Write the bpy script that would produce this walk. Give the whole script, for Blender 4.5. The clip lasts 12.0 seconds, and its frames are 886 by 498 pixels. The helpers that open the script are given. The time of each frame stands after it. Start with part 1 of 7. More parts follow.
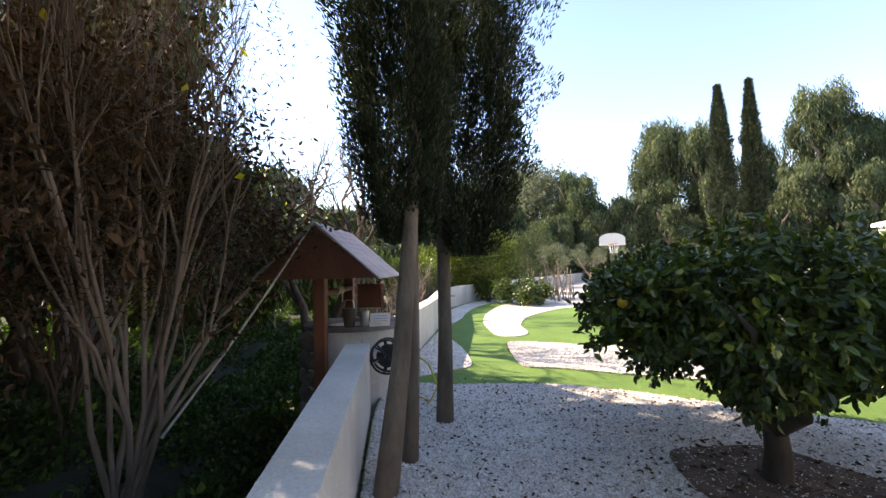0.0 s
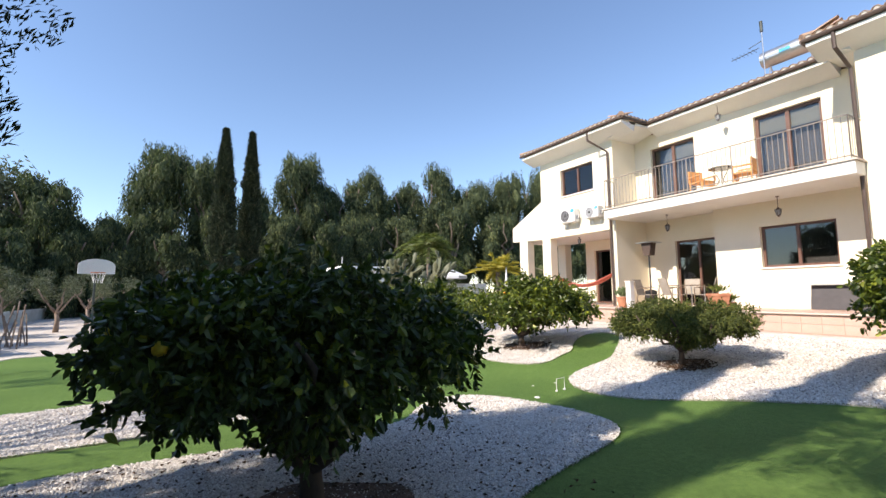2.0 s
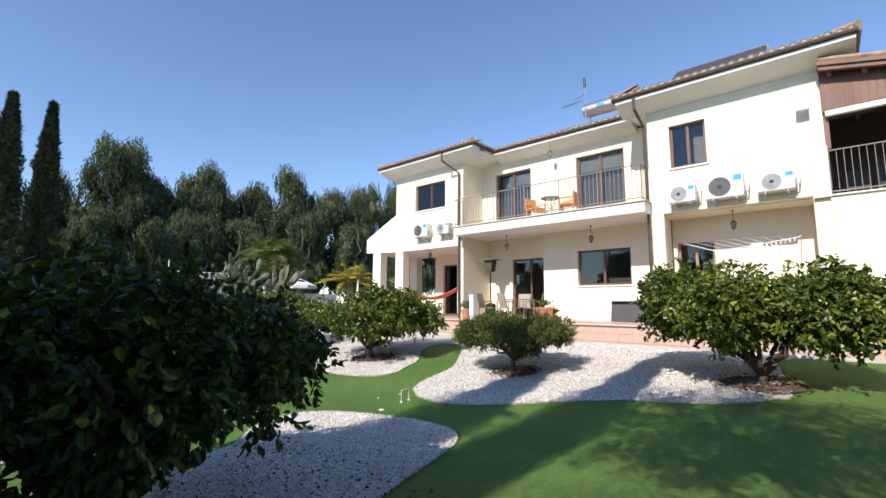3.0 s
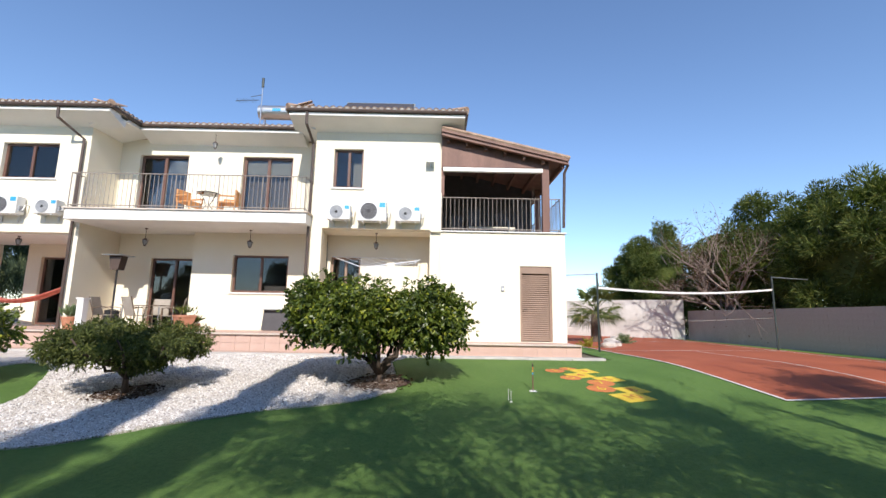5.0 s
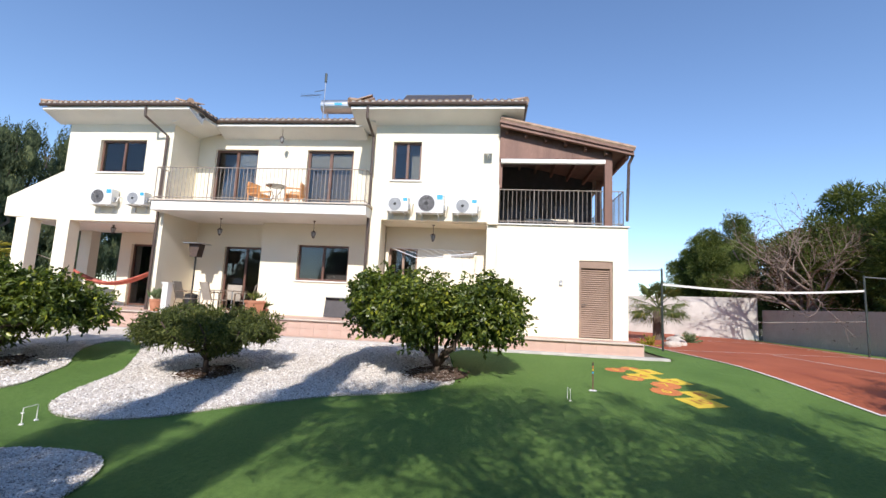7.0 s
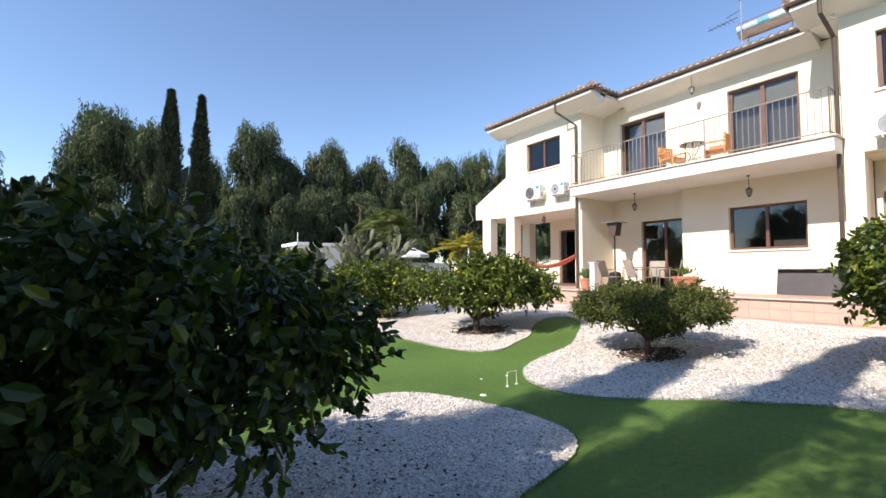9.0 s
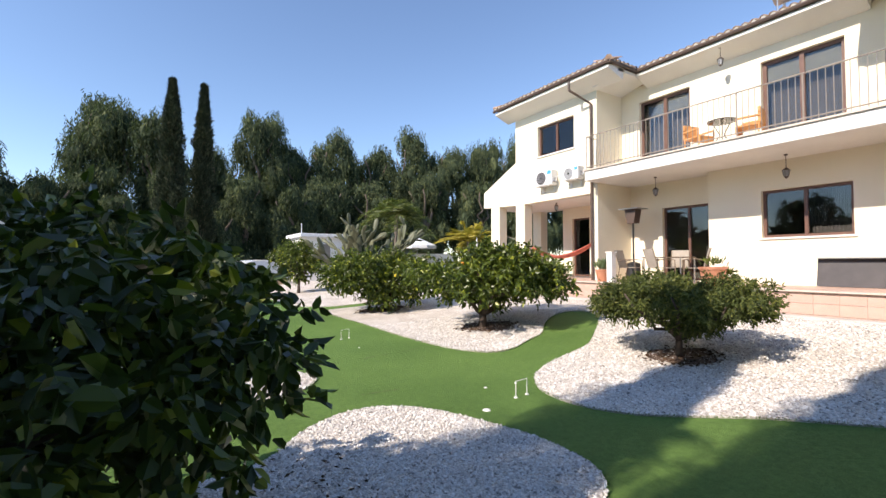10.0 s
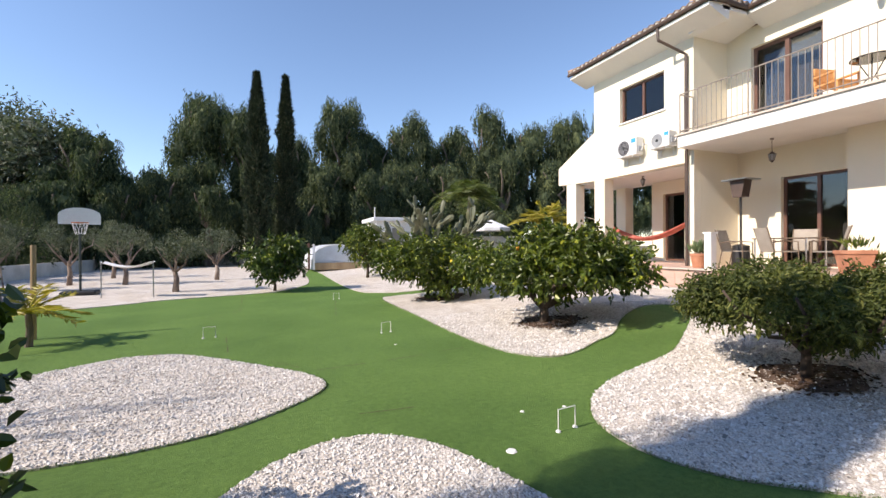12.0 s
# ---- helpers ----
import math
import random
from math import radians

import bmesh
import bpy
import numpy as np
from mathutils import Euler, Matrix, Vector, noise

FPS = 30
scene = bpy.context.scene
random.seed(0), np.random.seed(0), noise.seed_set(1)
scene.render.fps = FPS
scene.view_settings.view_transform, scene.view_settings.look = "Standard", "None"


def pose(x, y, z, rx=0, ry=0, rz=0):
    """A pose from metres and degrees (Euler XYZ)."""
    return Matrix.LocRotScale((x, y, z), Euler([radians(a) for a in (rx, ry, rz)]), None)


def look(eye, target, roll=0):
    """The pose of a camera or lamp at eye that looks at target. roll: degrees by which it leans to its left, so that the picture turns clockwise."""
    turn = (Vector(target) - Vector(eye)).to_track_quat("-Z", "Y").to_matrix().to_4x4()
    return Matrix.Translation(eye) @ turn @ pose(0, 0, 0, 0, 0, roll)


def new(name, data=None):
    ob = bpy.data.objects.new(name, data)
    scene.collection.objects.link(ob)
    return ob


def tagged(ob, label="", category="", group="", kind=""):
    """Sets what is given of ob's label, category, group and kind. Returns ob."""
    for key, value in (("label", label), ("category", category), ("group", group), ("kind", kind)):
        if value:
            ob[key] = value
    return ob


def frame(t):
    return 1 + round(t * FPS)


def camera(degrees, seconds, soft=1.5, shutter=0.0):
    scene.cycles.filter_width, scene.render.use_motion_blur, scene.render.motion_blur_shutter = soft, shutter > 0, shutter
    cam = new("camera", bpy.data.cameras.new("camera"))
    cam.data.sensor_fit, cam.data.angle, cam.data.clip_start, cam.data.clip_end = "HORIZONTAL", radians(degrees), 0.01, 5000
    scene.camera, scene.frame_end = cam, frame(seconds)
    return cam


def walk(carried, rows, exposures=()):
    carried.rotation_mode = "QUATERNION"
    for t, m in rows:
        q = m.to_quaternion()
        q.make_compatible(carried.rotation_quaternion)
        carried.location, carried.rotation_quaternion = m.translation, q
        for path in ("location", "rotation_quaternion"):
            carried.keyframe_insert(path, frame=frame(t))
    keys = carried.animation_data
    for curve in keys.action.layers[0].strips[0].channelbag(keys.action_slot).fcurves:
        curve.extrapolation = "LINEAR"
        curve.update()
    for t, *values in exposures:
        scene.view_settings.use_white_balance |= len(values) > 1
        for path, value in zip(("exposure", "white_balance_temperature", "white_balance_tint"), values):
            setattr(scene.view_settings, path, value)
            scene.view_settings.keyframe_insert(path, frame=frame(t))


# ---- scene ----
cam = camera(90.2, 12.0)
METRES, EYE, TILT, LEAN, TURN = 4.2, 1.5, 0.0, 0.0, 29.4
PATH = [
    (0, (-0.016, -0.21, 1.597), (-1.007, 1.524, 1.681), -1.4),
    (0.5, (-0.123, 0.008, 1.561), (-0.789, 1.891, 1.666), -1.3),
    (1, (-0.161, 0.182, 1.543), (-0.346, 2.168, 1.681), -1.2),
    (1.5, (-0.328, 0.443, 1.562), (0.254, 2.348, 1.737), -0.9),
    (2, (-0.373, 0.489, 1.584), (0.625, 2.211, 1.78), -0.7),
    (2.5, (-0.344, 0.533, 1.589), (0.945, 2.046, 1.809), -0.2),
    (3, (-0.31, 0.528, 1.579), (1.188, 1.83, 1.823), 0.2),
    (3.5, (-0.26, 0.501, 1.582), (1.515, 1.384, 1.848), 0.1),
    (5.5, (0.032, 0.296, 1.531), (1.996, 0.075, 1.842), 1.4),
    (6, (0.036, 0.273, 1.555), (1.976, -0.107, 1.856), 1.6),
    (6.5, (0.062, 0.315, 1.543), (2.002, -0.08, 1.828), 1.6),
    (7, (-0.038, 0.458, 1.625), (1.934, 0.676, 1.872), 2.7),
    (7.5, (0.016, 0.445, 1.617), (1.72, 1.473, 1.822), 2.2),
    (9.5, (0.954, 1.678, 1.54), (2.051, 3.348, 1.634), 0.0),
    (10, (1.318, 1.996, 1.534), (2.401, 3.676, 1.601), -0.0),
    (10.5, (1.684, 2.239, 1.515), (2.832, 3.876, 1.539), 0.2),
    (11, (1.992, 2.409, 1.535), (3.144, 4.044, 1.528), -0.3),
    (11.5, (2.26, 2.521, 1.571), (3.179, 4.298, 1.555), -0.9),
    (12, (2.483, 2.721, 1.585), (3.231, 4.576, 1.574), -0.4),
]
walk(cam, [(t, look(eye, target, roll)) for t, eye, target, roll in PATH], [(0.0, 1.74, 8400, 20), (1.0, 1.28, 8100, 17), (1.8, 0.73, 7300, 15), (2.5, 0.38, 6800, 14), (3.5, 0.25, 6500, 13), (7.5, 0.25, 6450, 14), (9.5, 0.52, 7000, 15), (12.0, 0.42, 7050, 16)])

# ---- world, sun ----
SUN = Vector((-0.997, -0.072, 0.0)).normalized() * math.cos(radians(37)) + Vector((0, 0, math.sin(radians(37))))
world = bpy.data.worlds.new("world")
scene.world = world
world.use_nodes = True
wn = world.node_tree.nodes
sky = wn.new("ShaderNodeTexSky")
sky.sky_type, sky.sun_disc = "NISHITA", False
sky.sun_elevation, sky.sun_rotation = radians(37), math.atan2(SUN.x, SUN.y)
sky.air_density, sky.dust_density, sky.ozone_density = 1.0, 0.05, 4.6
wn["Background"].inputs[1].default_value = 0.168
world.node_tree.links.new(sky.outputs[0], wn["Background"].inputs[0])
sun = new("sun", bpy.data.lights.new("sun", "SUN"))
sun.data.energy, sun.data.angle, sun.data.color = 4.9, radians(0.55), (1.0, 0.95, 0.87)
sun.matrix_world = look(SUN * 60, (0, 0, 0))


# ---- materials ----
def mat(name, rough=0.8, metal=0.0):
    m = bpy.data.materials.new(name)
    m.use_nodes = True
    b = m.node_tree.nodes["Principled BSDF"]
    b.inputs["Roughness"].default_value, b.inputs["Metallic"].default_value = rough, metal
    return m, m.node_tree.nodes, m.node_tree.links, b


def coords(n, l, scale=(1, 1, 1)):
    tc, mp = n.new("ShaderNodeTexCoord"), n.new("ShaderNodeMapping")
    mp.inputs["Scale"].default_value = scale
    l.new(tc.outputs["Object"], mp.inputs[0])
    return mp.outputs[0]


def ramp(n, l, source, stops):
    r = n.new("ShaderNodeValToRGB")
    e = r.color_ramp.elements
    while len(e) < len(stops):
        e.new(0.5)
    for k, (p, c) in enumerate(stops):
        e[k].position, e[k].color = p, (*c, 1)
    l.new(source, r.inputs[0])
    return r.outputs[0]


def noise_out(n, l, vec, scale, detail=4, rough=0.55):
    t = n.new("ShaderNodeTexNoise")
    t.inputs["Scale"].default_value, t.inputs["Detail"].default_value, t.inputs["Roughness"].default_value = scale, detail, rough
    l.new(vec, t.inputs["Vector"])
    return t.outputs[0]


def mixc(n, l, fac, a, b, mode="MIX"):
    m = n.new("ShaderNodeMix")
    m.data_type, m.blend_type = "RGBA", mode
    for s, v in ((0, fac), (6, a), (7, b)):
        if isinstance(v, (int, float)):
            m.inputs[s].default_value = v
        elif isinstance(v, tuple):
            m.inputs[s].default_value = (*v, 1)
        else:
            l.new(v, m.inputs[s])
    return m.outputs[2]


def bump(n, l, b, height, strength, dist):
    k = n.new("ShaderNodeBump")
    k.inputs["Strength"].default_value, k.inputs["Distance"].default_value = strength, dist
    l.new(height, k.inputs["Height"])
    l.new(k.outputs[0], b.inputs["Normal"])


def surface(name, dark, light, scale=3.0, fine=60.0, rough=0.85, relief=0.004, metal=0.0, strength=0.5, stretch=(1, 1, 1)):
    """A plain procedural surface: broad stains between two colours, fine grain, small relief."""
    m, n, l, b = mat(name, rough, metal)
    v = coords(n, l, stretch)
    broad = ramp(n, l, noise_out(n, l, v, scale, 5), [(0.3, dark), (0.7, light)])
    grain = ramp(n, l, noise_out(n, l, v, fine, 3), [(0.25, (0.8, 0.8, 0.8)), (0.75, (1.1, 1.1, 1.1))])
    l.new(mixc(n, l, 1.0, broad, grain, "MULTIPLY"), b.inputs["Base Color"])
    if relief:
        bump(n, l, b, noise_out(n, l, v, fine, 4), strength, relief)
    return m


def foliage(name, dark, light, accent=None, rough=0.5, trans=0.25, spec=0.5):
    m, n, l, b = mat(name, rough)
    b.inputs["Specular IOR Level"].default_value = spec
    gm = n.new("ShaderNodeNewGeometry")
    stops = [(0.0, dark), (0.85, light)] + ([(0.97, accent)] if accent else [])
    c = ramp(n, l, gm.outputs["Random Per Island"], stops)
    big = ramp(n, l, noise_out(n, l, coords(n, l), 0.9, 3), [(0.3, (0.7, 0.75, 0.75)), (0.7, (1.2, 1.15, 1.0))])
    c = mixc(n, l, 1.0, c, big, "MULTIPLY")
    l.new(c, b.inputs["Base Color"])
    t = n.new("ShaderNodeBsdfTranslucent")
    l.new(mixc(n, l, 1.0, c, (1.1, 1.35, 0.5), "MULTIPLY"), t.inputs[0])
    s = n.new("ShaderNodeMixShader")
    s.inputs[0].default_value = trans
    l.new(b.outputs[0], s.inputs[1]), l.new(t.outputs[0], s.inputs[2])
    l.new(s.outputs[0], n["Material Output"].inputs[0])
    return m


PLASTER = surface("plaster", (0.80, 0.73, 0.565), (0.87, 0.80, 0.645), 0.7, 120, 0.9, 0.002, strength=0.4)
WHITE = surface("white_paint", (0.76, 0.74, 0.70), (0.84, 0.82, 0.78), 1.2, 90, 0.7, 0.001)
RENDERW = surface("garden_wall_render", (0.50, 0.47, 0.42), (0.72, 0.69, 0.63), 1.1, 55, 0.92, 0.006)
BLOCKW = surface("block_wall_render", (0.42, 0.36, 0.29), (0.52, 0.46, 0.38), 1.0, 50, 0.92, 0.004)
STONE = surface("rough_stone", (0.10, 0.09, 0.08), (0.26, 0.24, 0.21), 2.5, 30, 0.95, 0.02)
PLINTH = surface("grey_stone", (0.38, 0.36, 0.33), (0.58, 0.55, 0.50), 1.6, 40, 0.9, 0.006)
TILEP = surface("pink_floor_tile", (0.50, 0.33, 0.26), (0.62, 0.43, 0.35), 1.3, 70, 0.6, 0.001)
GROUT = surface("grout", (0.46, 0.33, 0.27), (0.54, 0.40, 0.33), 2, 60, 0.95, 0.001)
NOSE = surface("stone_nosing", (0.55, 0.46, 0.38), (0.66, 0.57, 0.48), 2, 60, 0.6, 0.001)
BROWN = surface("brown_aluminium", (0.115, 0.055, 0.038), (0.16, 0.08, 0.056), 3, 90, 0.45, 0.0005)
DKBROWN = surface("dark_gutter_metal", (0.06, 0.04, 0.033), (0.10, 0.066, 0.05), 3, 90, 0.5, 0.0005)
SHUTTER = surface("shutter_slat_brown", (0.26, 0.17, 0.12), (0.34, 0.23, 0.165), 2, 90, 0.5, 0.0005)
WOODR = surface("red_brown_wood", (0.10, 0.032, 0.018), (0.21, 0.075, 0.04), 2.2, 40, 0.55, 0.002, stretch=(1, 1, 0.2))
WOODV = surface("veranda_wood", (0.14, 0.065, 0.045), (0.23, 0.115, 0.08), 2.2, 50, 0.6, 0.002, stretch=(1, 1, 0.2))
POST = surface("weathered_pine_post", (0.30, 0.20, 0.11), (0.46, 0.33, 0.19), 3, 40, 0.8, 0.003, stretch=(1, 1, 0.2))
RAIL = surface("railing_metal", (0.24, 0.20, 0.165), (0.33, 0.28, 0.235), 3, 80, 0.5, 0.0005)
ROOFT = surface("clay_roof_tile", (0.23, 0.145, 0.10), (0.47, 0.33, 0.235), 5.0, 30, 0.85, 0.004)
ROOFW = surface("pale_shingle", (0.42, 0.33, 0.33), (0.58, 0.48, 0.47), 3, 50, 0.8, 0.003)
ACW = surface("air_conditioner_casing", (0.70, 0.69, 0.66), (0.78, 0.77, 0.74), 2, 90, 0.45, 0.0005)
GRILLE = surface("grey_fan_grille", (0.30, 0.31, 0.32), (0.42, 0.43, 0.44), 6, 60, 0.6, 0.001)
BLACK = surface("black_plastic", (0.012, 0.012, 0.013), (0.03, 0.03, 0.03), 5, 90, 0.45, 0.0005)
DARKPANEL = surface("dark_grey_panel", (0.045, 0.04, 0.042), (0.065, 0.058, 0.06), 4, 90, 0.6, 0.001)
STEEL = surface("galvanised_steel", (0.45, 0.46, 0.47), (0.60, 0.61, 0.62), 4, 80, 0.35, 0.0005, 0.9)
DARKPOLE = surface("dark_painted_steel", (0.02, 0.03, 0.028), (0.05, 0.065, 0.06), 4, 80, 0.5, 0.0005)
ORANGE = surface("orange_rattan", (0.62, 0.27, 0.085), (0.78, 0.38, 0.14), 12, 120, 0.6, 0.002)
WICKER = surface("brown_chair_weave", (0.11, 0.075, 0.05), (0.22, 0.16, 0.11), 14, 120, 0.7, 0.002)
TERRA = surface("terracotta", (0.42, 0.17, 0.09), (0.58, 0.27, 0.16), 3, 60, 0.85, 0.002)
CLOTHW = surface("white_canvas", (0.74, 0.74, 0.74), (0.84, 0.84, 0.85), 3, 140, 0.9, 0.001)
BARK = surface("grey_brown_bark", (0.10, 0.075, 0.055), (0.24, 0.19, 0.15), 5, 35, 0.95, 0.012, strength=0.9, stretch=(1, 1, 0.25))
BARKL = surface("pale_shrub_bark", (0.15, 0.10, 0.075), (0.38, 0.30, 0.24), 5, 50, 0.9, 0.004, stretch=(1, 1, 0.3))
BARKD = surface("dark_citrus_bark", (0.045, 0.032, 0.024), (0.12, 0.088, 0.066), 6, 50, 0.95, 0.005, stretch=(1, 1, 0.3))
# near black, so that gaps between the ivy leaves come out dark
SOILD = surface("near_black_soil", (0.012, 0.014, 0.007), (0.03, 0.032, 0.016), 6, 45, 0.98, 0.02, strength=1.0)
SOIL = surface("mulch_soil", (0.055, 0.034, 0.023), (0.16, 0.10, 0.07), 6, 45, 0.98, 0.02, strength=1.0)
EARTH = surface("dry_earth", (0.10, 0.085, 0.05), (0.20, 0.165, 0.105), 0.5, 12, 0.98, 0.02)
LINE = surface("court_line_paint", (0.62, 0.58, 0.52), (0.78, 0.74, 0.68), 3, 60, 0.8, 0.001)
YELLOW = surface("yellow_turf_paint", (0.62, 0.42, 0.03), (0.80, 0.60, 0.06), 5, 120, 0.9, 0.006)
REDP = surface("orange_turf_paint", (0.52, 0.14, 0.04), (0.66, 0.24, 0.07), 5, 120, 0.9, 0.006)
NETM = surface("net_tape", (0.66, 0.65, 0.62), (0.78, 0.77, 0.74), 5, 120, 0.8, 0.001)
ROPE = surface("grey_rope", (0.34, 0.31, 0.26), (0.50, 0.46, 0.40), 20, 200, 0.9, 0.001)
HAMM = surface("red_hammock_cloth", (0.42, 0.05, 0.035), (0.62, 0.24, 0.18), 16, 120, 0.9, 0.002, stretch=(0.3, 1, 1))
POLY = surface("greenhouse_film", (0.50, 0.53, 0.56), (0.66, 0.70, 0.74), 1.5, 40, 0.35, 0.004)
BLUE = surface("blue_sticker", (0.03, 0.30, 0.55), (0.05, 0.40, 0.66), 8, 90, 0.5, 0)
LEMON = surface("lemon_peel", (0.72, 0.50, 0.03), (0.85, 0.64, 0.06), 8, 90, 0.5, 0.002)
ORANGEF = surface("orange_peel", (0.75, 0.26, 0.02), (0.88, 0.36, 0.03), 8, 90, 0.5, 0.002)
SHEER = surface("mauve_grey_curtain", (0.20, 0.165, 0.155), (0.29, 0.24, 0.225), 3, 60, 0.9, 0.004, stretch=(1, 12, 0.2))
MORTAR = surface("roof_mortar", (0.52, 0.47, 0.42), (0.68, 0.63, 0.57), 6, 60, 0.95, 0.003)
SHADENET = surface("teal_shade_net", (0.01, 0.16, 0.13), (0.03, 0.26, 0.21), 6, 120, 0.9, 0.002)
# plaster toned down: the dimness indoors is put into the colour
INSIDE = surface("room_plaster_painted_dim", (0.22, 0.20, 0.17), (0.30, 0.27, 0.23), 1, 40, 0.9, 0)
CURTAIN = surface("pale_curtain", (0.46, 0.42, 0.36), (0.58, 0.54, 0.47), 3, 60, 0.9, 0.004, stretch=(1, 12, 0.2))

L_LEMON = foliage("lemon_leaf", (0.024, 0.044, 0.012), (0.085, 0.130, 0.026), (0.22, 0.25, 0.03), 0.38, 0.2, 0.5)
L_CITRUS = foliage("citrus_leaf", (0.036, 0.060, 0.012), (0.135, 0.175, 0.026), (0.32, 0.34, 0.04), 0.4, 0.25, 0.5)
L_FINE = foliage("fine_leaf", (0.045, 0.065, 0.02), (0.13, 0.15, 0.04), (0.22, 0.22, 0.06), 0.55, 0.25, 0.3)
L_CYP = foliage("cypress_spray", (0.022, 0.032, 0.020), (0.050, 0.066, 0.040), (0.11, 0.11, 0.075), 0.8, 0.06, 0.15)
L_PEPPER = foliage("pepper_tree_leaf", (0.036, 0.054, 0.032), (0.10, 0.128, 0.068), (0.20, 0.22, 0.10), 0.7, 0.2, 0.2)
L_PINE = foliage("olive_leaf", (0.075, 0.090, 0.060), (0.16, 0.18, 0.13), (0.24, 0.26, 0.2), 0.6, 0.15, 0.3)
L_HEDGE = foliage("hedge_leaf", (0.040, 0.062, 0.014), (0.125, 0.155, 0.038), (0.25, 0.26, 0.07), 0.6, 0.3, 0.25)
L_IVY = foliage("ground_ivy_leaf", (0.020, 0.045, 0.010), (0.05, 0.10, 0.022), (0.12, 0.19, 0.04), 0.5, 0.3, 0.35)
L_QUEEN = foliage("queen_palm_frond", (0.07, 0.095, 0.025), (0.15, 0.18, 0.05), (0.24, 0.25, 0.08), 0.5, 0.3, 0.4)
L_PALM = foliage("palm_frond", (0.06, 0.085, 0.025), (0.14, 0.17, 0.045), (0.28, 0.25, 0.06), 0.5, 0.25, 0.4)
L_YPALM = foliage("yellow_palm_frond", (0.26, 0.21, 0.03), (0.46, 0.38, 0.06), (0.5, 0.42, 0.1), 0.5, 0.3, 0.4)
L_BANANA = foliage("pale_rosette_leaf", (0.10, 0.14, 0.07), (0.20, 0.26, 0.14), (0.3, 0.34, 0.2), 0.45, 0.2, 0.4)
CACTUS = foliage("cactus_pad_skin", (0.036, 0.048, 0.027), (0.075, 0.092, 0.05), (0.13, 0.135, 0.085), 0.55, 0.0, 0.4)
L_BROWN = foliage("withered_brown_leaf", (0.045, 0.026, 0.017), (0.115, 0.07, 0.045), None, 0.85, 0.1, 0.1)
BARKB = surface("brown_twig_bark", (0.07, 0.045, 0.032), (0.17, 0.12, 0.09), 5, 50, 0.9, 0.003, stretch=(1, 1, 0.3))
# darker copy of the pale shrub bark, with the stems' shade in its colour
BARKM = surface("shrub_bark_darkened_for_shade", (0.11, 0.075, 0.055), (0.27, 0.205, 0.16), 5, 50, 0.9, 0.004, stretch=(1, 1, 0.3))
L_YELLOW = foliage("autumn_leaf", (0.50, 0.36, 0.03), (0.66, 0.50, 0.06), None, 0.5, 0.5, 0.3)
L_DRY = foliage("dry_twig_leaf", (0.16, 0.12, 0.07), (0.26, 0.21, 0.13), None, 0.8, 0.2, 0.1)


def turf_material():
    m, n, l, b = mat("artificial_turf", 0.85)
    b.inputs["Specular IOR Level"].default_value = 0.2
    v = coords(n, l)
    broad = ramp(n, l, noise_out(n, l, v, 0.6, 4), [(0.3, (0.098, 0.188, 0.048)), (0.7, (0.142, 0.250, 0.066))])
    mid = ramp(n, l, noise_out(n, l, v, 16, 6, 0.8), [(0.3, (0.66, 0.70, 0.64)), (0.7, (1.28, 1.22, 1.2))])
    fine = noise_out(n, l, v, 160, 3, 0.8)
    fc = ramp(n, l, fine, [(0.3, (0.45, 0.5, 0.45)), (0.7, (1.5, 1.4, 1.3))])
    c = mixc(n, l, 1.0, mixc(n, l, 1.0, broad, mid, "MULTIPLY"), fc, "MULTIPLY")
    l.new(c, b.inputs["Base Color"])
    bump(n, l, b, fine, 0.9, 0.012)
    return m


def gravel_material():
    m, n, l, b = mat("white_gravel", 0.85)
    v = coords(n, l)
    vo = n.new("ShaderNodeTexVoronoi")
    vo.inputs["Scale"].default_value = 70
    l.new(v, vo.inputs["Vector"])
    stone = ramp(n, l, vo.outputs["Color"], [(0.0, (0.50, 0.47, 0.43)), (0.5, (0.74, 0.70, 0.65)), (1.0, (0.86, 0.83, 0.79))])
    gap = ramp(n, l, vo.outputs["Distance"], [(0.35, (1, 1, 1)), (0.75, (0.6, 0.55, 0.5))])
    c = mixc(n, l, 1.0, stone, gap, "MULTIPLY")
    stain = ramp(n, l, noise_out(n, l, v, 1.7, 5), [(0.35, (0.82, 0.78, 0.74)), (0.65, (1.05, 1.04, 1.03))])
    l.new(mixc(n, l, 1.0, c, stain, "MULTIPLY"), b.inputs["Base Color"])
    inv = n.new("ShaderNodeMath")
    inv.operation = "SUBTRACT"
    inv.inputs[0].default_value = 1.0
    l.new(vo.outputs["Distance"], inv.inputs[1])
    bump(n, l, b, inv.outputs[0], 0.7, 0.007)
    return m


def chip_material():
    m, n, l, b = mat("gravel_chip", 0.8)
    gm = n.new("ShaderNodeNewGeometry")
    c = ramp(n, l, gm.outputs["Random Per Island"], [(0.0, (0.22, 0.20, 0.18)), (0.2, (0.50, 0.46, 0.42)), (1.0, (0.82, 0.79, 0.75))])
    l.new(c, b.inputs["Base Color"])
    return m


def court_material():
    m, n, l, b = mat("clay_court", 0.9)
    v = coords(n, l)
    c = ramp(n, l, noise_out(n, l, v, 0.8, 6), [(0.3, (0.30, 0.068, 0.026)), (0.7, (0.40, 0.102, 0.040))])
    f = ramp(n, l, noise_out(n, l, v, 90, 3), [(0.3, (0.8, 0.8, 0.8)), (0.7, (1.15, 1.15, 1.15))])
    l.new(mixc(n, l, 1.0, c, f, "MULTIPLY"), b.inputs["Base Color"])
    bump(n, l, b, noise_out(n, l, v, 90, 3), 0.5, 0.004)
    return m


